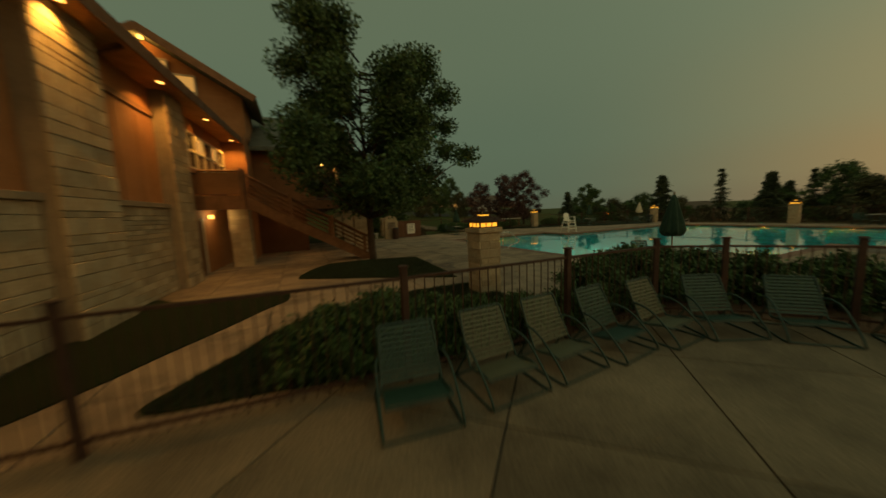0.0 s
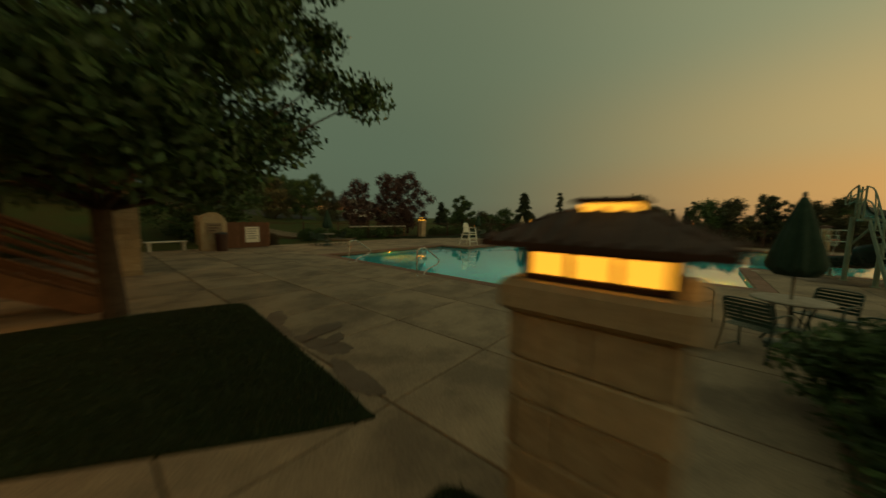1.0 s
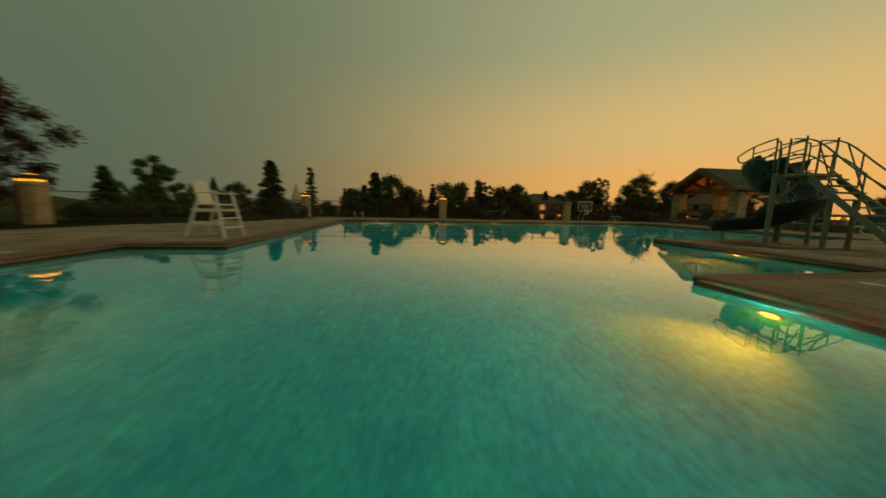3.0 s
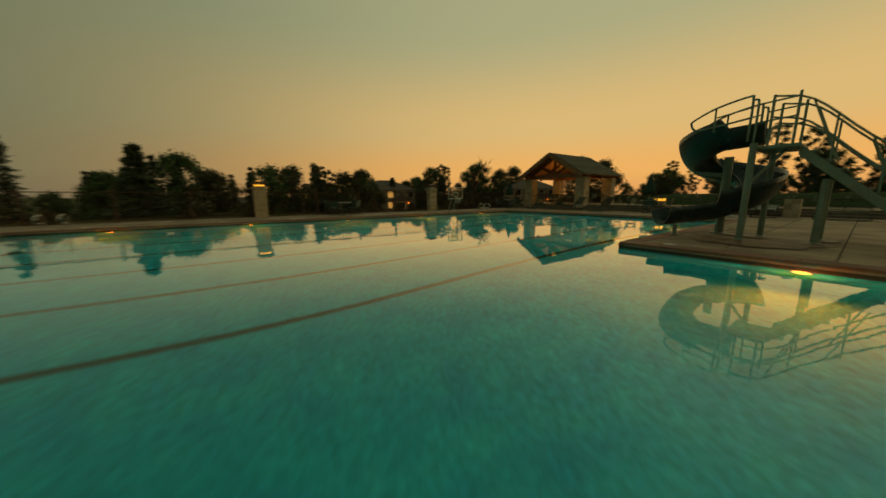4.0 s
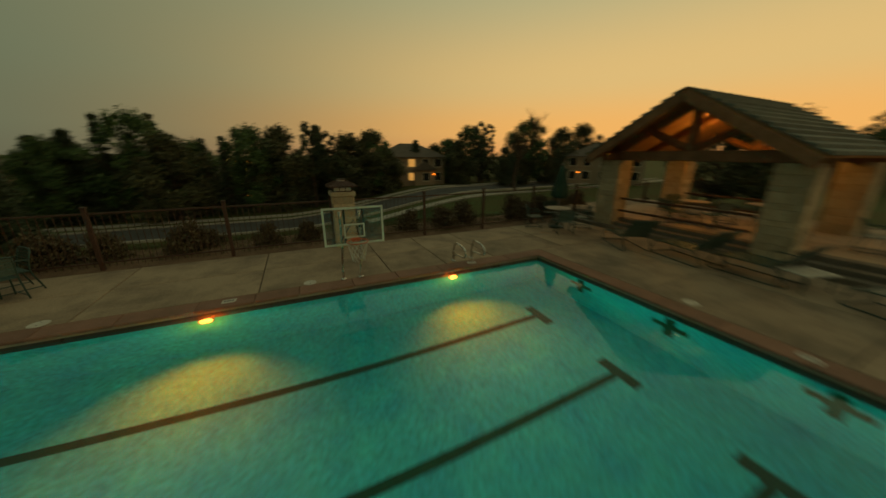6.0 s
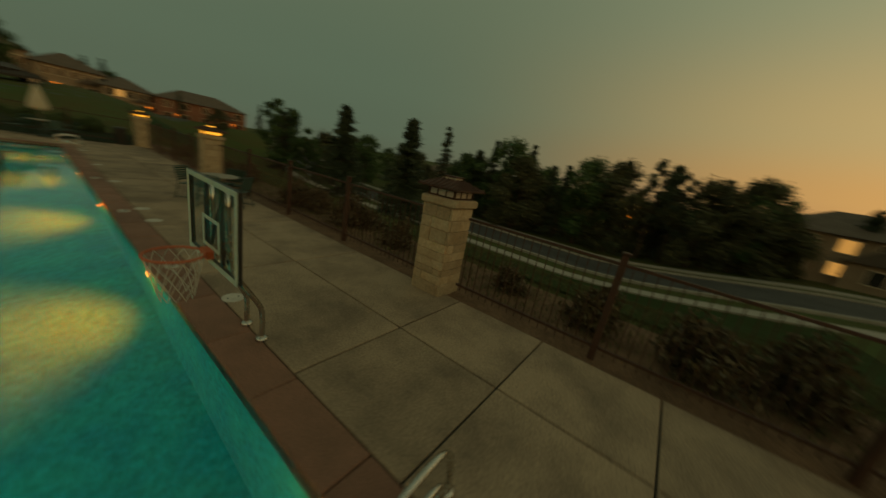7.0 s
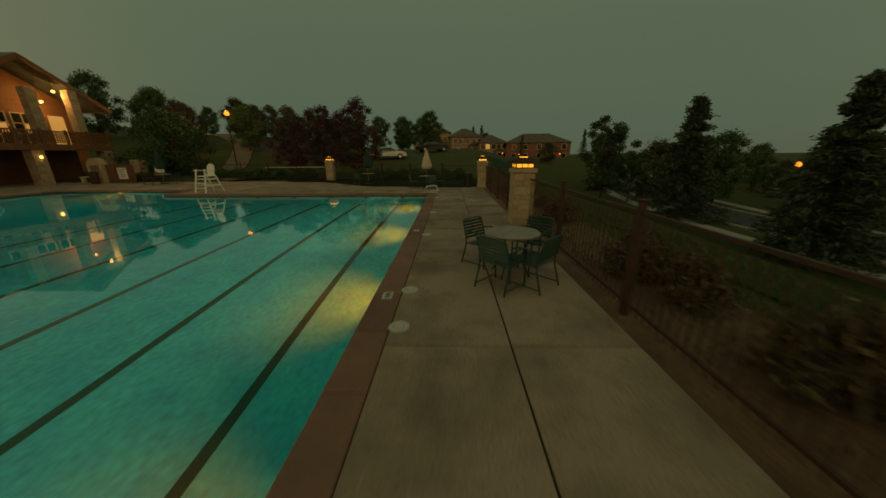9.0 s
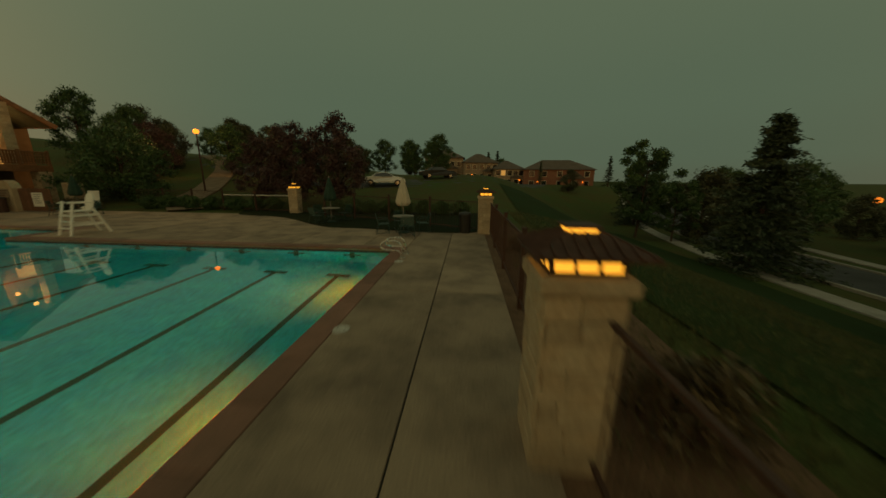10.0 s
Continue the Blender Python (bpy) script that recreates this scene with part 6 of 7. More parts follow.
for x, y, a in ((0.17, 7.1, 90), (0.17, 10.5, 90), (0.17, 14.5, 90), (0.17, 2.0, 90), (-5.0, -0.17, 0)):
    t = thing("depth_tile", "small white depth marker tile in the coping", "depth marker", "depth tiles")
    bm = bmesh.new()
    box(bm, -0.11, 0.11, -0.075, 0.075, 0.0, 0.007, 0.003)
    part("tile", bm, PALE, t)
    bm = bmesh.new()
    for u in (-0.07, -0.03, 0.01, 0.05):
        box(bm, u, u + 0.022, -0.035, 0.035, 0.007, 0.0085)
    part("mark", bm, BLACK, t, "dark marking bars")
    t.matrix_world = pose(x, y, 0.001, 0, 0, a)

# sign wall, notice board, bench, bin by the clubhouse corner
FENCEWOOD = material("brown_fence_boards", (0.16, 0.075, 0.038), 0.85, 0.3, 30, 2, 0.3, rand=0.15)
sw = thing("sign_wall", "low stone pier and brown board screen with a white notice", "sign wall")
bm = bmesh.new()
prof = [(-0.55, 0), (0.55, 0), (0.55, 1.45), (0.4, 1.75), (0.15, 1.92), (-0.15, 1.92), (-0.4, 1.75), (-0.55, 1.45)]
v = [bm.verts.new((x, dy, z)) for dy in (-0.25, 0.25) for x, z in prof]
bm.faces.new(v[:8])
bm.faces.new(v[8:][::-1])
for k in range(8):
    bm.faces.new((v[k], v[8 + k], v[8 + (k + 1) % 8], v[(k + 1) % 8]))
bmesh.ops.recalc_face_normals(bm, faces=bm.faces)
part("pier", bm, STONE, sw, "arched stone pier")
bm = bmesh.new()
box(bm, -0.34, 0.34, -0.29, -0.25, 0.85, 1.4, 0.01)
part("plaque", bm, LIP, sw, "tan plaque")
for i in range(3):
    bm = bmesh.new()
    box(bm, -0.24, 0.24 - 0.08 * i, -0.296, -0.29, 1.26 - 0.14 * i, 1.31 - 0.14 * i)
    part("mark", bm, RUST, sw, "dark lettering bar")
for i in range(14):
    bm = bmesh.new()
    box(bm, 0.6 + i * 0.152, 0.6 + i * 0.152 + 0.146, -0.03, 0.0, 0.04, 1.42 + 0.02 * (i % 3), 0.006)
    part("board", bm, FENCEWOOD, sw)
bm = bmesh.new()
box(bm, 1.46, 2.16, -0.06, -0.034, 0.32, 1.18, 0.006)
part("notice", bm, WHITE, sw, "white notice board")
for i in range(5):
    bm = bmesh.new()
    box(bm, 1.56, 2.06 - 0.06 * (i % 3), -0.064, -0.06, 1.05 - 0.13 * i, 1.08 - 0.13 * i)
    part("mark", bm, BLACK, sw, "dark lettering bar")
sw.matrix_world = pose(-26.3, 30.4, 0, 0, 0, 2)
for x, y, r, h, nm, lab, mat in ((-26.1, 29.75, 0.27, 0.85, "waste_bin", "rust-red round waste bin by the stone pier", RUST), (2.25, 26.25, 0.26, 0.8, "waste_bin", "black waste bin beside the fence pillar", BLACK)):
    w = thing(nm, lab, "waste bin")
    bm = bmesh.new()
    lathe(bm, [(r * 0.86, 0.0), (r, h * 0.9), (r * 1.04, h * 0.92), (r * 1.04, h)], 18)
    part("body", bm, mat, w)
    bm = bmesh.new()
    lathe(bm, [(r * 1.06, h), (r * 0.9, h + 0.07), (r * 0.3, h + 0.1)], 18)
    part("lid", bm, BLACK, w)
    w.location = (x, y, 0)
bn = thing("bench", "white bench by the clubhouse column", "bench")
bm = bmesh.new()
box(bm, -0.8, 0.8, -0.2, 0.2, 0.42, 0.47, 0.01)
part("seat", bm, WHITE, bn)
for s in (-0.65, 0.65):
    bm = bmesh.new()
    box(bm, s - 0.05, s + 0.05, -0.17, 0.17, 0, 0.42, 0.01)
    part("leg", bm, WHITE, bn)
bn.matrix_world = pose(-28.0, 31.2, 0, 0, 0, 5)
# long pale rail over the bank behind the pool
lr = thing("guard_rail", "long pale rail on posts behind the pool fence", "rail")
bm = bmesh.new()
tube(bm, [(-15.6, 34.6, 0.98), (-9.7, 33.8, 1.02)], 0.05, 8)
part("rail", bm, PALE, lr)
for x, y in ((-15.4, 34.58), (-12.6, 34.2), (-9.9, 33.83)):
    bm = bmesh.new()
    tube(bm, [(x, y, -0.3), (x, y, 1.0)], 0.05, 8)
    part("post", bm, TIMBER, lr)
# near fence by the loungers
fence_run([(-38.5, 9.0), (-35.2, 8.8), (-32.27, 8.58), (-29.72, 8.52), (-27.7, 8.42), (-26.9, 7.78), (-25.9, 6.6), (-25.2, 5.0), (-25.0, 2.5)], 1.26, 3.4)

# ---- things by the deck and behind it ----
st = thing("side_table", "low side table with a pale rectangular top beside the loungers", "table")
bm = bmesh.new()
box(bm, -0.36, 0.36, -0.26, 0.26, 0.36, 0.395, 0.012)
part("tabletop", bm, PALE, st, "pale tabletop")
for sx in (-1, 1):
    for sy in (-1, 1):
        bm = bmesh.new()
        tube(bm, [(sx * 0.32, sy * 0.22, 0), (sx * 0.3, sy * 0.2, 0.37)], 0.016, 6)
        part("leg", bm, GREENTUBE, st)
st.matrix_world = pose(-4.0, -3.25, 0, 0, 0, 70)
lb = thing("notice_board", "blank white board leaning on two short posts", "board")
bm = bmesh.new()
box(bm, -0.32, 0.32, -0.012, 0.012, 0.25, 1.25, 0.004, m=pose(0, 0, 0, -8))
part("panel", bm, WHITE, lb, "white panel")
for sx in (-0.25, 0.25):
    bm = bmesh.new()
    box(bm, sx - 0.03, sx + 0.03, 0.02, 0.07, -0.1, 0.9, 0.004, m=pose(0, 0.02, 0, -8))
    part("post", bm, RUST, lb)
lb.matrix_world = pose(-23.6, 32.6, 0.0, 0, 0, 20)
pier = thing("stone_pier", "short buff limestone pier at the corner of the building", "pier")
stone_column(pier, -26.0, 33.4, 0.75, -0.1, 1.75, 97)

pier = thing("stone_pier", "low buff limestone pier on the deck before the steps", "pier")
stone_column(pier, -13.75, -3.95, 0.5, -0.02, 0.82, 98)
glow = thing("low_lantern", "low stone lantern box glowing amber on the terrace", "lantern")
bm = bmesh.new()
box(bm, -0.3, 0.3, -0.3, 0.3, 0.0, 0.32, 0.02)
part("base", bm, STONE, glow, "buff stone base")
bm = bmesh.new()
box(bm, -0.27, 0.27, -0.27, 0.27, 0.32, 0.46)
part("glass", bm, LAMP_GLASS, glow, "glowing amber glass band")
bm = bmesh.new()
box(bm, -0.34, 0.34, -0.34, 0.34, 0.46, 0.5, 0.01)
part("cap", bm, RUST, glow, "rust-brown metal cap")
for sx in (-0.28, 0.28, 0.0):
    for sy in (-0.28, 0.28):
        bm = bmesh.new()
        box(bm, sx - 0.015, sx + 0.015, sy - 0.012, sy + 0.012, 0.32, 0.46)
        part("bar", bm, RUST, glow)
glow.matrix_world = pose(-7.8, -5.75, 0.36) @ Matrix.Diagonal((1.05, 1.05, 1.0, 1.0))
tl = thing("traffic_light", "green traffic light on a dark post by the far street", "traffic light")
bm = bmesh.new()
tube(bm, [(0, 0, -0.3), (0, 0, 2.2)], 0.06, 8)
part("post", bm, BLACK, tl)
bm = bmesh.new()
box(bm, -0.18, 0.18, -0.13, 0.13, 1.55, 2.55, 0.03)
part("housing", bm, BLACK, tl)
bm = bmesh.new()
lathe(bm, [(0.0, 0.03), (0.1, 0.02), (0.14, 0.0)], 14)
lens = part("lens", bm, material("green_signal_glass", (0.05, 0.5, 0.3), 0.3, 0.05, 20, 3, 0.0, emit=(0.03, 1.0, 0.45), strength=2.0), tl, "glowing green lens", True)
lens.matrix_basis = pose(0, 0.132, 1.75, -90)
tl.matrix_world = pose(-25.7, -45.9, ground_z(-25.7, -45.9), 0, 0, -14) @ Matrix.Scale(1.2, 4)

# ---- planting ----
ash = broad_tree("ash_tree", "tall leafy green ash tree in the lawn bed", 10.0, 4.4, LEAF_GREEN, 110000, 0.082, 3, 0.15, 0.25, 66, (0.12, 0.21), (0.35, 0.0), 0.74, 1.8)
ash.matrix_world = pose(-30.36, 19.1, 0)
wide = broad_tree("spreading_tree", "wide spreading green tree beside the clubhouse", 5.5, 3.9, LEAF_GREEN, 22000, 0.1, 17, 0.14, 0.06, 54, (0.15, 0.26))
wide.matrix_world = pose(-25.4, 36.2, ground_z(-25.4, 36.2))
tree_b = broad_tree("deciduous_tree", "dark leafy deciduous tree", 7.0, 2.9, LEAF_GREEN, 14000, 0.11, 12, 0.15, 0.14, 40, (0.15, 0.28))
tree_c = broad_tree("deciduous_tree", "dark rounded deciduous tree", 6.5, 3.2, LEAF_DRY, 13000, 0.115, 15, 0.15, 0.08, 38, (0.15, 0.28))
plum = broad_tree("plum_tree", "purple-leaved plum tree with upright branches", 6.2, 2.6, LEAF_PLUM, 14000, 0.085, 21, 0.12, 0.12, 46, (0.13, 0.24))
pine = broad_tree("pine_tree", "open-crowned pine tree with clumped needles", 9.0, 2.3, LEAF_DARK, 9000, 0.085, 25, 0.13, 0.34, 24, (0.12, 0.2))
spruce = conifer("spruce_tree", "dark spruce tree with drooping tiers", 7.0, 2.5, LEAF_DARK, 26000, 31)
fir = conifer("spruce_tree", "narrow dark spruce tree", 6.0, 1.3, LEAF_DARK, 7000, 33)
shrub = broad_tree("shrub", "rounded dark green shrub", 1.0, 0.8, LEAF_GREEN, 9500, 0.042, 41, 0.03, 0.05, 30, (0.2, 0.34))
shrub["category"] = "shrub"
low = broad_tree("shrub", "low sprawling brownish shrub behind the fence", 0.7, 0.6, LEAF_SCRUB, 3600, 0.042, 43, 0.02, 0.05, 16)
low["category"] = "shrub"

street_tree = broad_tree("street_tree", "upright leafy green tree beside the street", 11.5, 3.5, LEAF_GREEN, 26000, 0.13, 52, 0.16, 0.2, 40, (0.13, 0.24), taper=0.72, fork=1.6)
place(street_tree, [(22.7, 51.2, 1.00, 0), (25.2, 48.5, 0.62, 120)])
g = random.Random(8)
place(spruce, [(23.7, 37.1, 1.63, 0), (20.8, 22.7, 1.40, 80), (40, 29.3, 1.29, 33), (39.4, 26.5, 1.39, 70), (27.5, 61, 1.45, 50), (43.1, -12.3, 1.02, 120), (43.1, 2.6, 1.58, 200)])
place(fir, [(49.3, 22.4, 2.12, 0), (39.4, 23.9, 1.90, 5), (39.4, 17.2, 1.41, 66), (40.6, 15.5, 1.55, 100), (39.4, 13.3, 1.58, 150), (39.4, 7.1, 1.80, 200), (45.6, 12.5, 1.83, 40), (46.8, 38.5, 2.31, 80), (30, -22, 1.12, 120), (44.3, 31.1, 1.57, 10), (8, -30, 0.79, 0), (9.5, -31, 0.63, 40), (41, -2, 1.56, 9), (-20, 62, 1.12, 9), (10.6, 104, 1.45, 30), (8.2, 106, 1.35, 90), (18.6, 85, 0.85, 10), (33, 84, 1.1, 70)])
place(plum, [(-10.6, 35.6, 0.98, 0), (-13.6, 36.2, 0.83, 130), (-7.4, 36, 1.07, 250), (-30.5, 44, 0.91, 60)])
place(pine, [(-9.2, -31, 1.03, 0), (44.3, -27.1, 1.15, 40), (39.4, 3.7, 1.25, 140), (39.4, 1.6, 1.10, 240), (-11.8, -31, 0.93, 120), (-16.2, -36, 0.82, 60), (-19.5, -38, 0.76, 200), (4, -44, 0.82, 10), (-1.5, -43, 0.82, 90), (39.4, -22.2, 1.11, 30), (26, -27, 0.70, 80), (43.1, -18.5, 0.82, 300)])
place(tree_b, [(-2.6, 66, 0.94, 50), (-7.8, 67, 0.83, 100), (-46.5, 50, 1.19, 30), (-14.7, 45.4, 0.62, 150), (39.4, 21.2, 1.65, 77), (39.4, 10.7, 1.48, 20), (-24.5, 47, 0.78, 70), (-35, 46, 0.97, 10), (-12.8, -34, 0.89, 110), (-17.8, -35, 0.88, 160), (-22, -33, 0.79, 210), (38.7, 28, 1.23, 260),
               (36, 48, 1.29, 310), (40.6, -4.9, 1.25, 5), (12, 108, 0.99, 60), (26, 110, 0.88, 20), (-5, 80, 1.00, 0), (44.3, -23.2, 1.36, 100), (34, -27.6, 1.38, 240), (44.3, 17.4, 1.29, 15), (3, -40, 0.80, 44)])
place(tree_c, [(-31.5, 47, 0.74, 0), (-20.5, 50, 0.86, 40), (-28, 55, 0.71, 80), (-15, 58, 0.75, 120), (40, 7.5, 1.59, 160), (49.3, 47.2, 1.26, 200), (-24.8, -34, 0.94, 280), (39.4, -0.8, 1.37, 31), (39.4, -4.1, 1.36, 111), (40, -7.2, 0.79, 171), (-4.2, -16.5, 0.40, 10), (1, -15.8, 0.72, 130), (34, -34.5, 1.31, 90), (36.5, -42, 1.50, 40), (44.3, -16.2, 0.98, 140), (41.2, -19.1, 0.76, 20), (41.2, -24.1, 0.84, 70), (32, -22, 0.62, 160), (32, -25.5, 0.69, 200), (33, -31, 0.69, 250), (35, -38, 0.75, 290), (3.6, -16, 0.80, 250), (-8, -19, 0.52, 310), (-38, 50, 1.01, 10), (-17.6, 45, 0.63, 200), (-11.9, 44.3, 0.54, 250), (-35.5, 51, 0.73, 90), (-28, -30, 0.89, 320), (6.5, -46, 0.75, 20),
               (37.5, -17.3, 1.03, 60), (29, 50, 1.22, 100), (46, 30, 1.38, 140), (33, -26, 0.94, 180), (-33, 61, 0.74, 33), (21, 72, 0.61, 66), (36.9, 18.1, 1.40, 12)])
extra = []
for k in range(46):
    a = k / 46
    extra.append((44 + g.uniform(-3, 14), -55 + 140 * a + g.uniform(-2, 2), g.uniform(0.8, 1.12), g.uniform(0, 360)))
for k, e in enumerate(extra):
    c = copy_thing((tree_b, tree_c, fir)[k % 3], pose(e[0], e[1], ground_z(e[0], e[1]), 0, 0, e[3]))
    c.scale = (e[2],) * 3
for k in range(26):
    x, y = -48 + 66 * k / 26 + g.uniform(-2, 2), -52 + g.uniform(-8, 4)
    c = copy_thing((tree_c, tree_b, pine)[k % 3], pose(x, y, ground_z(x, y), 0, 0, g.uniform(0, 360)))
    c.scale = (g.uniform(0.6, 0.85),) * 3
for k in range(20):
    x, y = -46 + 40 * k / 20 + g.uniform(-2, 2), 66 + g.uniform(-6, 14)
    c = copy_thing((tree_c, tree_b)[k % 2], pose(x, y, ground_z(x, y), 0, 0, g.uniform(0, 360)))
    c.scale = (g.uniform(0.6, 0.88),) * 3
# shrubs
place(shrub, [(-27.55, 9.75, 1.0, 0), (-26.5, 9.75, 1.08, 40), (-25.55, 9.45, 1.0, 80), (-27.0, 9.1, 1.05, 120), (-25.9, 8.6, 1.05, 160), (-28.05, 9.2, 0.9, 200), (-28.8, 8.95, 0.6, 15), (-25.3, 7.9, 1.0, 230), (-24.6, 7.0, 1.0, 20), (-24.2, 6.0, 1.0, 75), (-23.9, 4.8, 1.0, 300)]
      + [(-33.1, 9.3, 0.9, 30), (-32.4, 9.25, 1.0, 50), (-31.7, 9.2, 0.85, 100), (-31.0, 9.1, 0.75, 160), (-30.2, 9.05, 0.7, 20), (-29.4, 8.95, 0.65, 220)]
      + [(-20 + i * 1.1, 33.2 + 0.3 * (i % 3), 0.9, i * 37) for i in range(9)] + [(-6.5 + i * 1.2, 33 + 0.3 * (i % 2), 0.9, i * 37) for i in range(8)])
for x, y, s, a in ((4.3, 8.66, 0.8, 10), (4.3, 6.69, 0.62, 80), (4.3, 11.5, 0.75, 140), (4.4, 10.4, 0.7, 200), (4.3, 5.6, 0.6, 260), (4.3, 2.2, 0.7, 20), (4.5, -0.1, 0.85, 70), (4.5, -2.6, 0.95, 130), (4.6, -4.2, 0.9, 190), (4.5, -5.1, 0.8, 250), (4.6, -6.3, 0.95, 310)):
    c = copy_thing(low, pose(x, y, ground_z(x, y) - 0.03, 0, 0, a))
    c.scale = (s * 1.2, s * 1.2, s * 1.5)
place(low, [(4.2 + 0.25 * (i % 3), -11 + i * 3.7 + 0.8 * (i % 2), 0.7 + 0.12 * (i % 4), i * 55) for i in range(10)] + [(-23 - i * 0.8, 31.9, 1.0, i * 40) for i in range(3)])

# bare tree
bare = thing("bare_tree", "leafless grey tree with fine twigs", "tree")
bm = bmesh.new()


def branch(p, d, L, r, lev, rg):
    q = p + d * L
    tube(bm, [p, p.lerp(q, 0.5) + Vector((rg.uniform(-1, 1), rg.uniform(-1, 1), 0)) * L * 0.05, q], [r, r * 0.8, r * 0.6], 4, cap=False)
    if lev:
        for _ in range(4 if lev > 1 else 5):
            e = (d + Vector((rg.uniform(-1, 1), rg.uniform(-1, 1), rg.uniform(-0.2, 0.6))) * 0.75).normalized()
            branch(p.lerp(q, rg.uniform(0.5, 1.0)), e, L * rg.uniform(0.5, 0.75), r * 0.5, lev - 1, rg)


branch(Vector((0, 0, -0.3)), Vector((0, 0, 1)), 2.6, 0.14, 4, random.Random(2))
part("trunk", bm, BARK, bare)
bare.matrix_world = pose(24.0, -18.0, ground_z(24.0, -18.0)) @ Matrix.Scale(1.75, 4)

# ---- street lamps ----
LAMP_HOT = material("sodium_lamp", (0.15, 0.07, 0.02), 0.4, 0.05, 20, 3, 0.0, emit=(1.0, 0.24, 0.015), strength=2.6)


def street_lamp(x, y, h, s=1.0, watts=40):
    l = thing("street_lamp", "glowing amber street lamp on a slim post", "street lamp", "street lamps")
    bm = bmesh.new()
    tube(bm, [(0, 0, -0.3), (0, 0, h)], [0.08, 0.05], 8)
    part("post", bm, RUST, l)
    bm = bmesh.new()
    lathe(bm, [(0.03, 0.0), (0.15 * s, 0.05 * s), (0.2 * s, 0.17 * s), (0.14 * s, 0.3 * s), (0.02, 0.35 * s)], 12)
    globe = part("globe", bm, LAMP_HOT, l, "glowing amber globe", True)
    globe.location = (0, 0, h)
    z = ground_z(x, y)
    l.location = (x, y, z)
    lamp_at("street_lamp_glow", x, y, z + h + 0.5, watts, (1.0, 0.5, 0.14))


street_lamp(-22.0, 40.2, 6.0 - ground_z(-22, 40.2), 1.25, 420)
street_lamp(59.7, 60.9, -0.35 - ground_z(59.7, 60.9), 2.4, 300)
street_lamp(48, 65, 3.6, 1.8, 200)
street_lamp(35.5, -34, 3.0)
street_lamp(-6.6, -43.5, 1.35 - ground_z(-6.6, -43.5), 0.7)
for x, y, h in ((41.4, 12.4, 6.2), (41.4, 11.1, 6.2), (41.4, 8.8, 6.2), (41.4, 5.6, 4.4), (52.2, -9.2, 1.1), (45.0, 23.2, 3.5)):
    street_lamp(x, y, h, 0.7)

# ---- houses round about ----
HOUSEWALL = material("tan_house_wall", (0.33, 0.25, 0.17), 0.9, 0.2, 30, 1.0, 0.2)
HOUSEBRICK = material("red_house_wall", (0.26, 0.12, 0.075), 0.9, 0.25, 30, 1.5, 0.2)
HOUSEROOF = material("house_roof", (0.12, 0.095, 0.075), 0.9, 0.3, 20, 1, 0.3)


def far_house(x, y, a, w, d, h, rise, mat, label, lit=(1, 4)):
    """Its front looks along -y."""
    hs = thing("house", label, "house", "houses round about")
    bm = bmesh.new()
    box(bm, -w / 2, w / 2, -d / 2, d / 2, -1.5, h)
    part("wall", bm, mat, hs)
    bm = bmesh.new()
    o, k = 0.5, min(w, d) / 2 * 0.9
    lo = [bm.verts.new(p) for p in ((-w / 2 - o, -d / 2 - o, h), (w / 2 + o, -d / 2 - o, h), (w / 2 + o, d / 2 + o, h), (-w / 2 - o, d / 2 + o, h))]
    r0, r1 = bm.verts.new((-w / 2 + k, 0, h + rise)), bm.verts.new((w / 2 - k, 0, h + rise))
    for f in ((lo[0], lo[1], r1, r0), (lo[1], lo[2], r1), (lo[2], lo[3], r0, r1), (lo[3], lo[0], r0), (lo[3], lo[2], lo[1], lo[0])):
        bm.faces.new(f)
    part("roof", bm, HOUSEROOF, hs)
    bm = bmesh.new()
    gw = w * 0.36
    v = [bm.verts.new((xx, yy, zz)) for yy in (-d / 2 - 1.4, -d / 2 + 1.5) for xx, zz in ((-gw / 2 + w * 0.2, h * 0.55), (w * 0.2, h * 0.55 + gw * 0.34), (gw / 2 + w * 0.2, h * 0.55))]
    for f in ((0, 2, 1), (3, 4, 5), (0, 1, 4, 3), (1, 2, 5, 4), (0, 3, 5, 2)):
        bm.faces.new([v[i] for i in f])
    part("porch_roof", bm, HOUSEROOF, hs)
    bm = bmesh.new()
    box(bm, w * 0.2 - gw / 2 + 0.3, w * 0.2 + gw / 2 - 0.3, -d / 2 - 1.0, -d / 2 + 0.1, -1.5, h * 0.55)
    part("porch", bm, mat, hs)
    n = 0
    for fz in (0.12, 0.6):
        for fx in (-0.38, -0.2, 0.02, 0.22, 0.4):
            win = part("window", bmesh.new(), WINFRAME, hs)
            bm = bmesh.new()
            cx, cz = fx * w, fz * h + 0.2
            yy = -d / 2 - (1.02 if (fz < 0.5 and abs(cx - w * 0.2) < gw / 2) else 0.02)
            box(bm, cx - 0.6, cx + 0.6, yy - 0.06, yy + 0.03, cz, cz + 1.35)
            part("frame", bm, WINFRAME, win)
            bm = bmesh.new()
            box(bm, cx - 0.5, cx + 0.5, yy - 0.075, yy - 0.062, cz + 0.1, cz + 1.25)
            part("pane", bm, GLASSLIT if n in lit else GLASSDARK, win)
            n += 1
    for fx in (-0.3, 0.33):
        bm = bmesh.new()
        lathe(bm, [(0.03, 0.0), (0.14, 0.08), (0.14, 0.2), (0.03, 0.28)], 8, (fx * w, -d / 2 - 1.2, 1.7))
        part("porch_light", bm, LAMP_HOT, hs, "glowing porch light")
    hs.matrix_world = pose(x, y, ground_z(x, y) - (1.2 if y > 80 else 0.0), 0, 0, a)


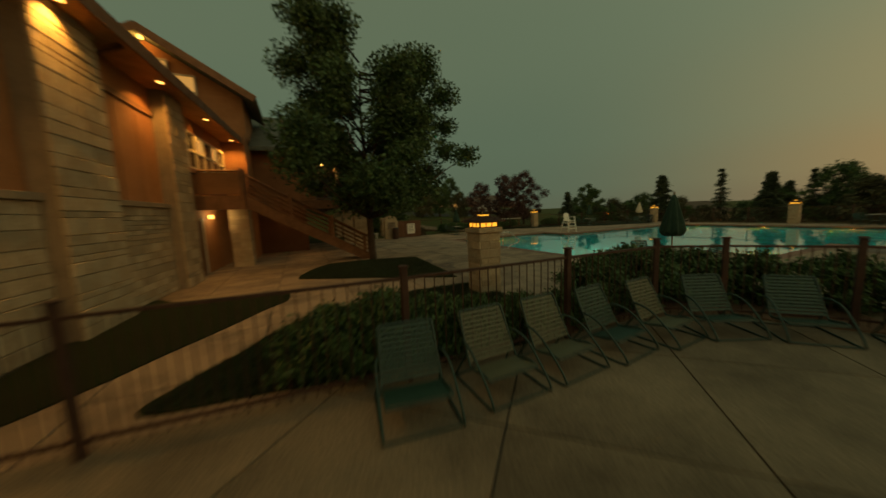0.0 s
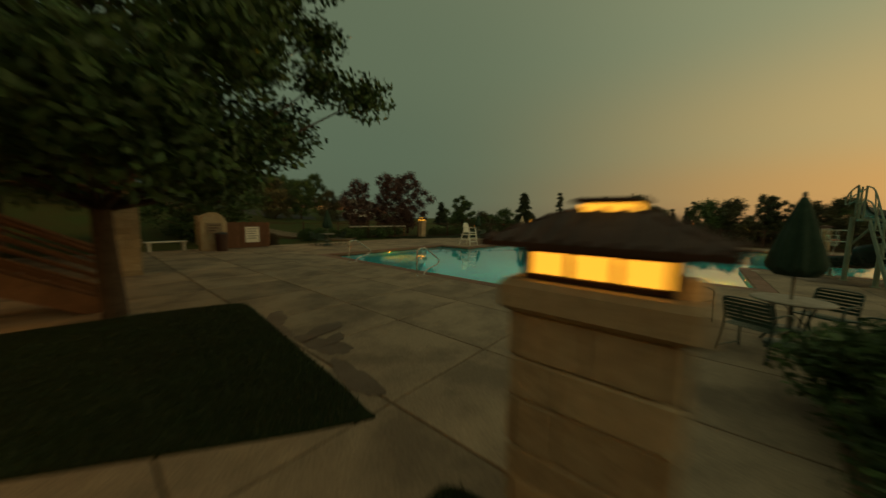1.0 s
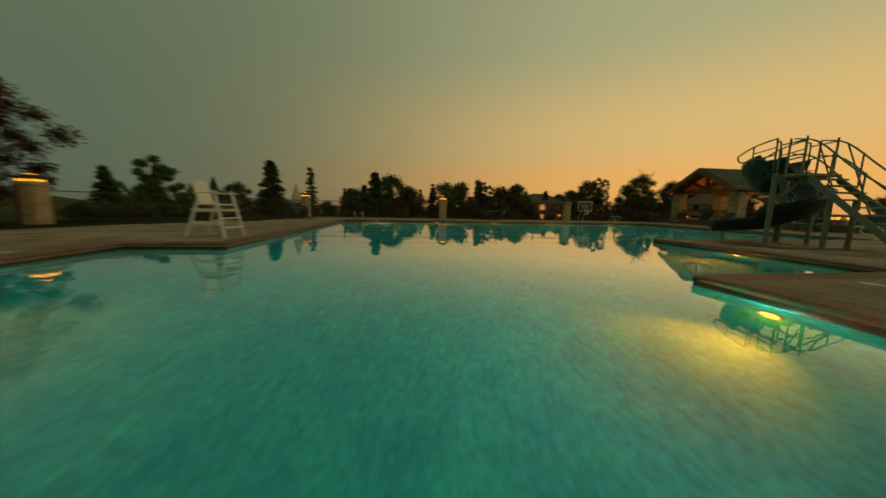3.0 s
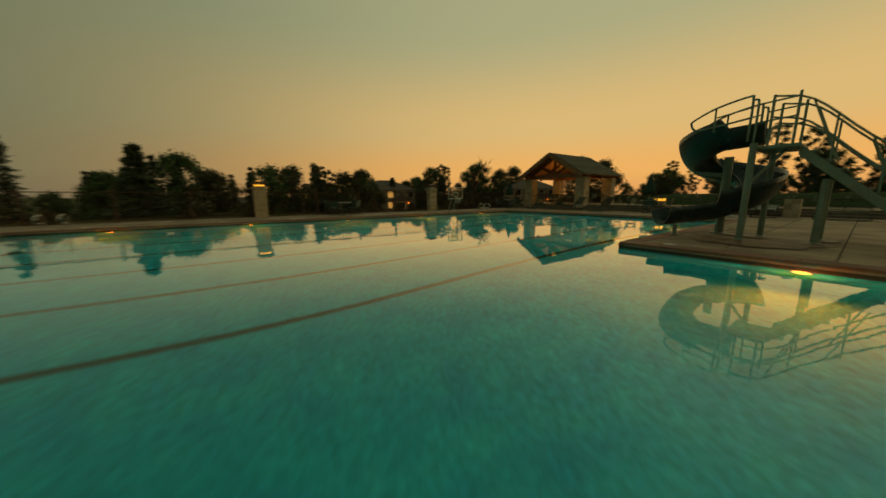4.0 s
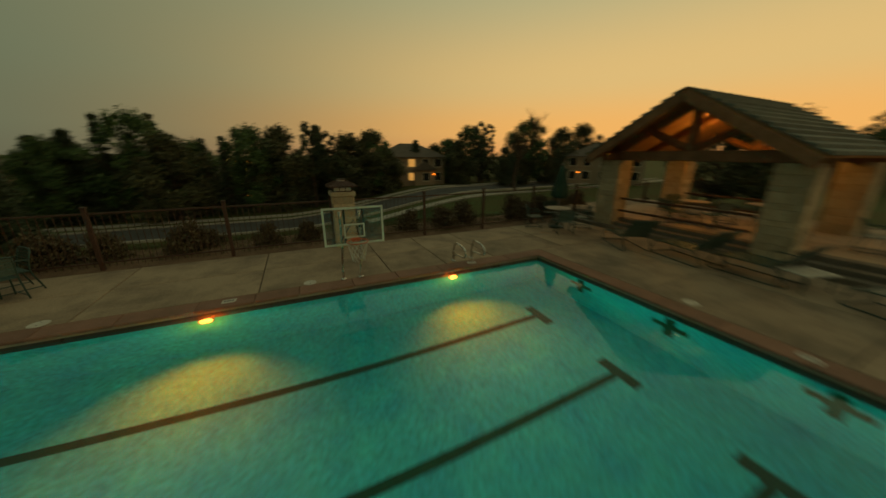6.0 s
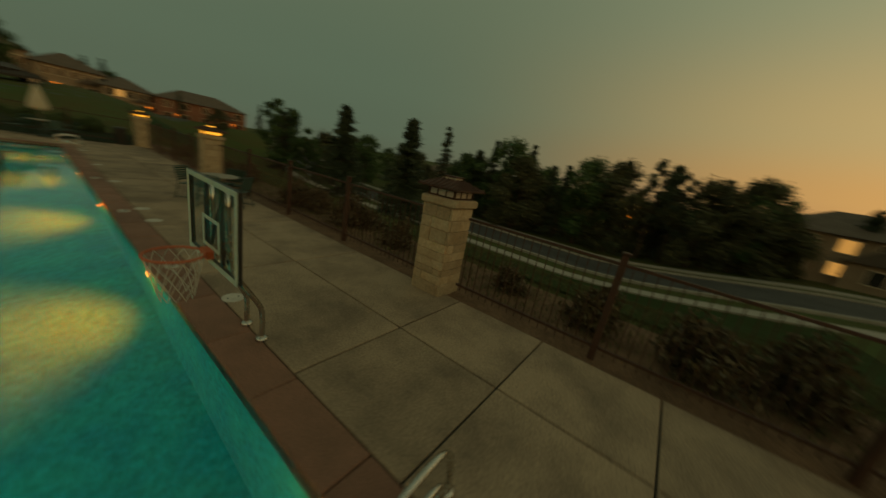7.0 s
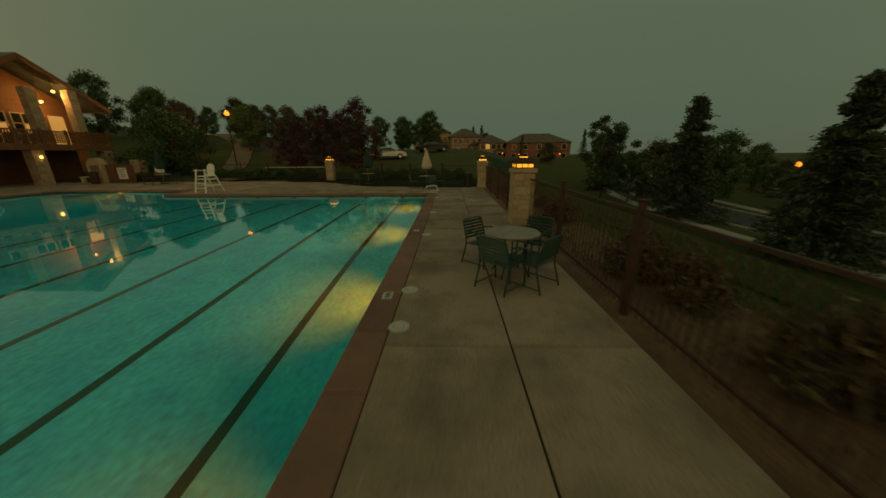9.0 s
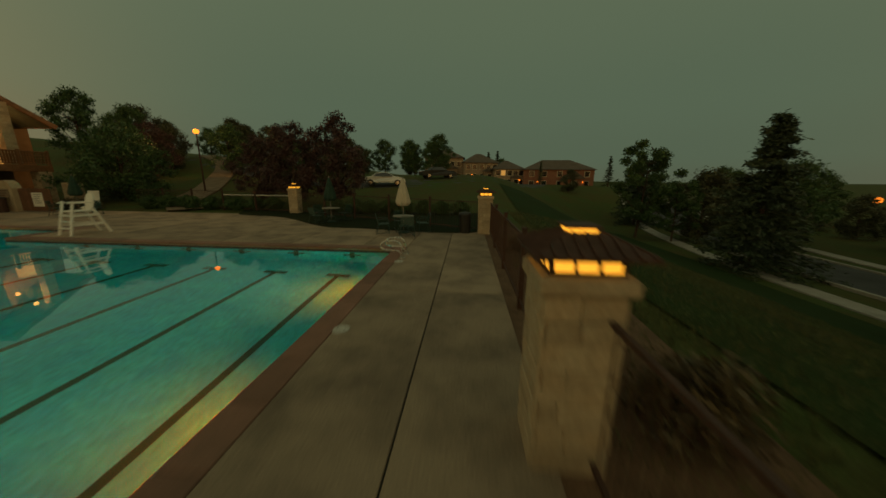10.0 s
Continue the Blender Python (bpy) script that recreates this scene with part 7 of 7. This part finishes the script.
far_house(11.9, 94, 4, 7.0, 9, 4.4, 2.2, HOUSEWALL, "two-storey tan house with lit porch lights", (6,))
far_house(23.6, 92, -6, 15.5, 10, 4.6, 2.4, HOUSEBRICK, "wide two-storey red-brown house with a hipped roof", ())
far_house(5.0, 97, 10, 8.5, 8, 4.8, 2.4, HOUSEWALL, "two-storey tan house behind the others", ())
far_house(74, 56, -60, 15, 10, 4.6, 2.7, HOUSEWALL, "low tan house with a hipped roof below the street", ())
far_house(46, -12, -105, 11, 9, 4.4, 2.2, HOUSEWALL, "tan house across the street with lit windows", (2, 7))
far_house(52, 16, -90, 11, 9, 4.0, 2.0, HOUSEWALL, "dark tan house among trees", (1,))
far_house(30, -40, -140, 11, 9, 4.2, 2.0, HOUSEWALL, "dark house behind trees", (3,))
far_house(-4, 100, 0, 10, 8, 6.2, 2.2, HOUSEWALL, "tan house up the hill", ())

# ---- parked cars ----
CARWHITE = material("white_car_paint", (0.70, 0.68, 0.62), 0.3, 0.1, 30, 2, 0.0)
TYRE = material("tyre_rubber", (0.02, 0.02, 0.02), 0.85, 0.2, 40, 3, 0.1)


def car(x, y, a, paint, label):
    c = thing("car", label, "car", "parked cars")
    side = [(-2.2, 0.35), (-2.25, 0.75), (-1.9, 0.92), (-1.3, 0.98), (-0.75, 1.36), (0.35, 1.42), (1.05, 1.02), (1.9, 0.9), (2.2, 0.7), (2.22, 0.35)]
    bm = bmesh.new()
    rows = []
    for yy, s in ((-0.86, 0.97), (-0.78, 1.0), (0.78, 1.0), (0.86, 0.97)):
        rows.append([bm.verts.new((px, yy * (1 if pz < 1.0 else 0.82), 0.32 + (pz - 0.32) * s)) for px, pz in side])
    for p, q in zip(rows, rows[1:]):
        for k in range(len(side)):
            bm.faces.new((p[k], q[k], q[(k + 1) % len(side)], p[(k + 1) % len(side)]))
    bm.faces.new(rows[0][::-1])
    bm.faces.new(rows[-1])
    bmesh.ops.recalc_face_normals(bm, faces=bm.faces)
    part("body", bm, paint, c)
    for s in (-1, 1):
        bm = bmesh.new()
        v = [bm.verts.new((px, s * py, pz)) for px, py, pz in ((-1.15, 0.87, 0.99), (0.95, 0.87, 1.01), (0.32, 0.74, 1.36), (-0.72, 0.74, 1.31))]
        bm.faces.new(v if s < 0 else v[::-1])
        part("side_window", bm, GLASSDARK, c)
        for px in (-1.4, 1.4):
            bm = bmesh.new()
            tube(bm, [(px, s * 0.68, 0.33), (px, s * 0.89, 0.33)], 0.33, 16)
            wh = part("wheel", bm, TYRE, c)
            bm = bmesh.new()
            tube(bm, [(px, s * 0.885, 0.33), (px, s * 0.90, 0.33)], 0.2, 12)
            part("rim", bm, STEEL, wh)
        bm = bmesh.new()
        box(bm, 2.08, 2.2, s * 0.6 - 0.16, s * 0.6 + 0.16, 0.62, 0.74, 0.02)
        part("headlight", bm, PALE, c)
        bm = bmesh.new()
        box(bm, -2.25, -2.12, s * 0.62 - 0.14, s * 0.62 + 0.14, 0.7, 0.82, 0.02)
        part("tail_light", bm, ORANGE, c)
    c.matrix_world = pose(x, y, ground_z(x, y), 0, 0, a)


car(-6.6, 46.2, 12, CARWHITE, "white saloon car parked on the upper street")
car(-1.4, 52.3, 24, BLACK, "dark car parked on the upper street")
strip("upper_road", [(-60, 58), (-30, 52), (-8, 47.5), (4, 55), (14, 76), (18, 86)], 2.6, ASPHALT, "upper street behind the pool", "road", 0.0)

# ---- white stones beside the hedge ----
WHITESTONE = material("white_river_stone", (0.36, 0.34, 0.30), 0.85, 0.3, 14, 4, 0.3, rand=0.25)
stones = thing("stone_bed", "bed of loose white river stones beside the hedge", "stone bed", kind="structure")
rs = random.Random(61)
stone_meshes = []
for k in range(4):
    bm = bmesh.new()
    bmesh.ops.create_icosphere(bm, subdivisions=1, radius=1.0)
    for v in bm.verts:
        v.co *= rs.uniform(0.78, 1.15)
        v.co.z *= 0.6
    me = mesh_of(bm, "stone", True)
    me.materials.append(WHITESTONE)
    stone_meshes.append(me)
for k in range(130):
    u, w = 0.7 * rs.random() ** 1.3, rs.random()
    x, y = -28.85 - 0.75 * u + 0.62 * w + rs.uniform(-0.06, 0.06), 10.42 - 1.25 * u + rs.uniform(-0.08, 0.08) - 0.1 * w
    sz = rs.uniform(0.03, 0.065)
    piece("stone", stone_meshes[k % 4], stones, (x, y, 0.022 + sz * 0.3), rs.uniform(0, 6.3), (sz * rs.uniform(0.9, 1.4), sz, sz))

# ---- grass blades ----
GRASS = leaf_material("grass_blades", (0.020, 0.042, 0.010), (0.030, 0.036, 0.012))


GRASS_DRY = leaf_material("dry_grass_blades", (0.068, 0.1, 0.028), (0.1, 0.08, 0.032))


def grass(poly, count, z, seed, blade=0.05, mat=GRASS, label="short dark mown grass blades on the lawn"):
    g2 = np.random.default_rng(seed)
    p = np.array(poly)
    lo, hi = p.min(0), p.max(0)
    pts = lo + (hi - lo) * g2.random((count * 3, 2))
    inside = np.zeros(len(pts), bool)
    q = np.roll(p, -1, 0)
    for (x0, y0), (x1, y1) in zip(p, q):
        cross = ((y0 > pts[:, 1]) != (y1 > pts[:, 1]))
        xi = (x1 - x0) * (pts[:, 1] - y0) / (y1 - y0 + 1e-12) + x0
        inside ^= cross & (pts[:, 0] < xi)
    pts = pts[inside][:count]
    n = len(pts)
    a = g2.random(n) * math.tau
    h = blade * (0.5 + g2.random(n))
    w = (0.0035 + 0.003 * g2.random(n)) * blade / 0.05
    lean = 0.6 * h * g2.random(n)
    b = g2.random(n) * math.tau
    base = np.column_stack([pts, np.full(n, z) if z is not None else [ground_z(x, y) for x, y in pts]])
    off = np.column_stack([np.cos(a) * w, np.sin(a) * w, np.zeros(n)])
    tip = base + np.column_stack([np.cos(b) * lean, np.sin(b) * lean, h])
    me = bpy.data.meshes.new("grass")
    me.from_pydata(np.stack([base - off, base + off, tip], 1).reshape(-1, 3).tolist(), [], np.arange(n * 3).reshape(-1, 3).tolist())
    me.materials.append(mat)
    tagged(new("grass", me), label, "grass", kind="stuff")


grass(LAWN_1, 30000, 0.02, 71)
grass(LAWN_2, 36000, 0.02, 72, 0.06)
grass([(5.2, -3), (16, -3), (16, 36), (5.3, 36)], 70000, None, 74, 0.13, GRASS_DRY, "rough dry grass on the bank below the fence")
grass([(3.6, -2), (5.1, -2), (5.1, 26), (3.6, 26)], 9000, -0.03, 73, 0.09, GRASS_DRY, "sparse dry grass in the planting strip")
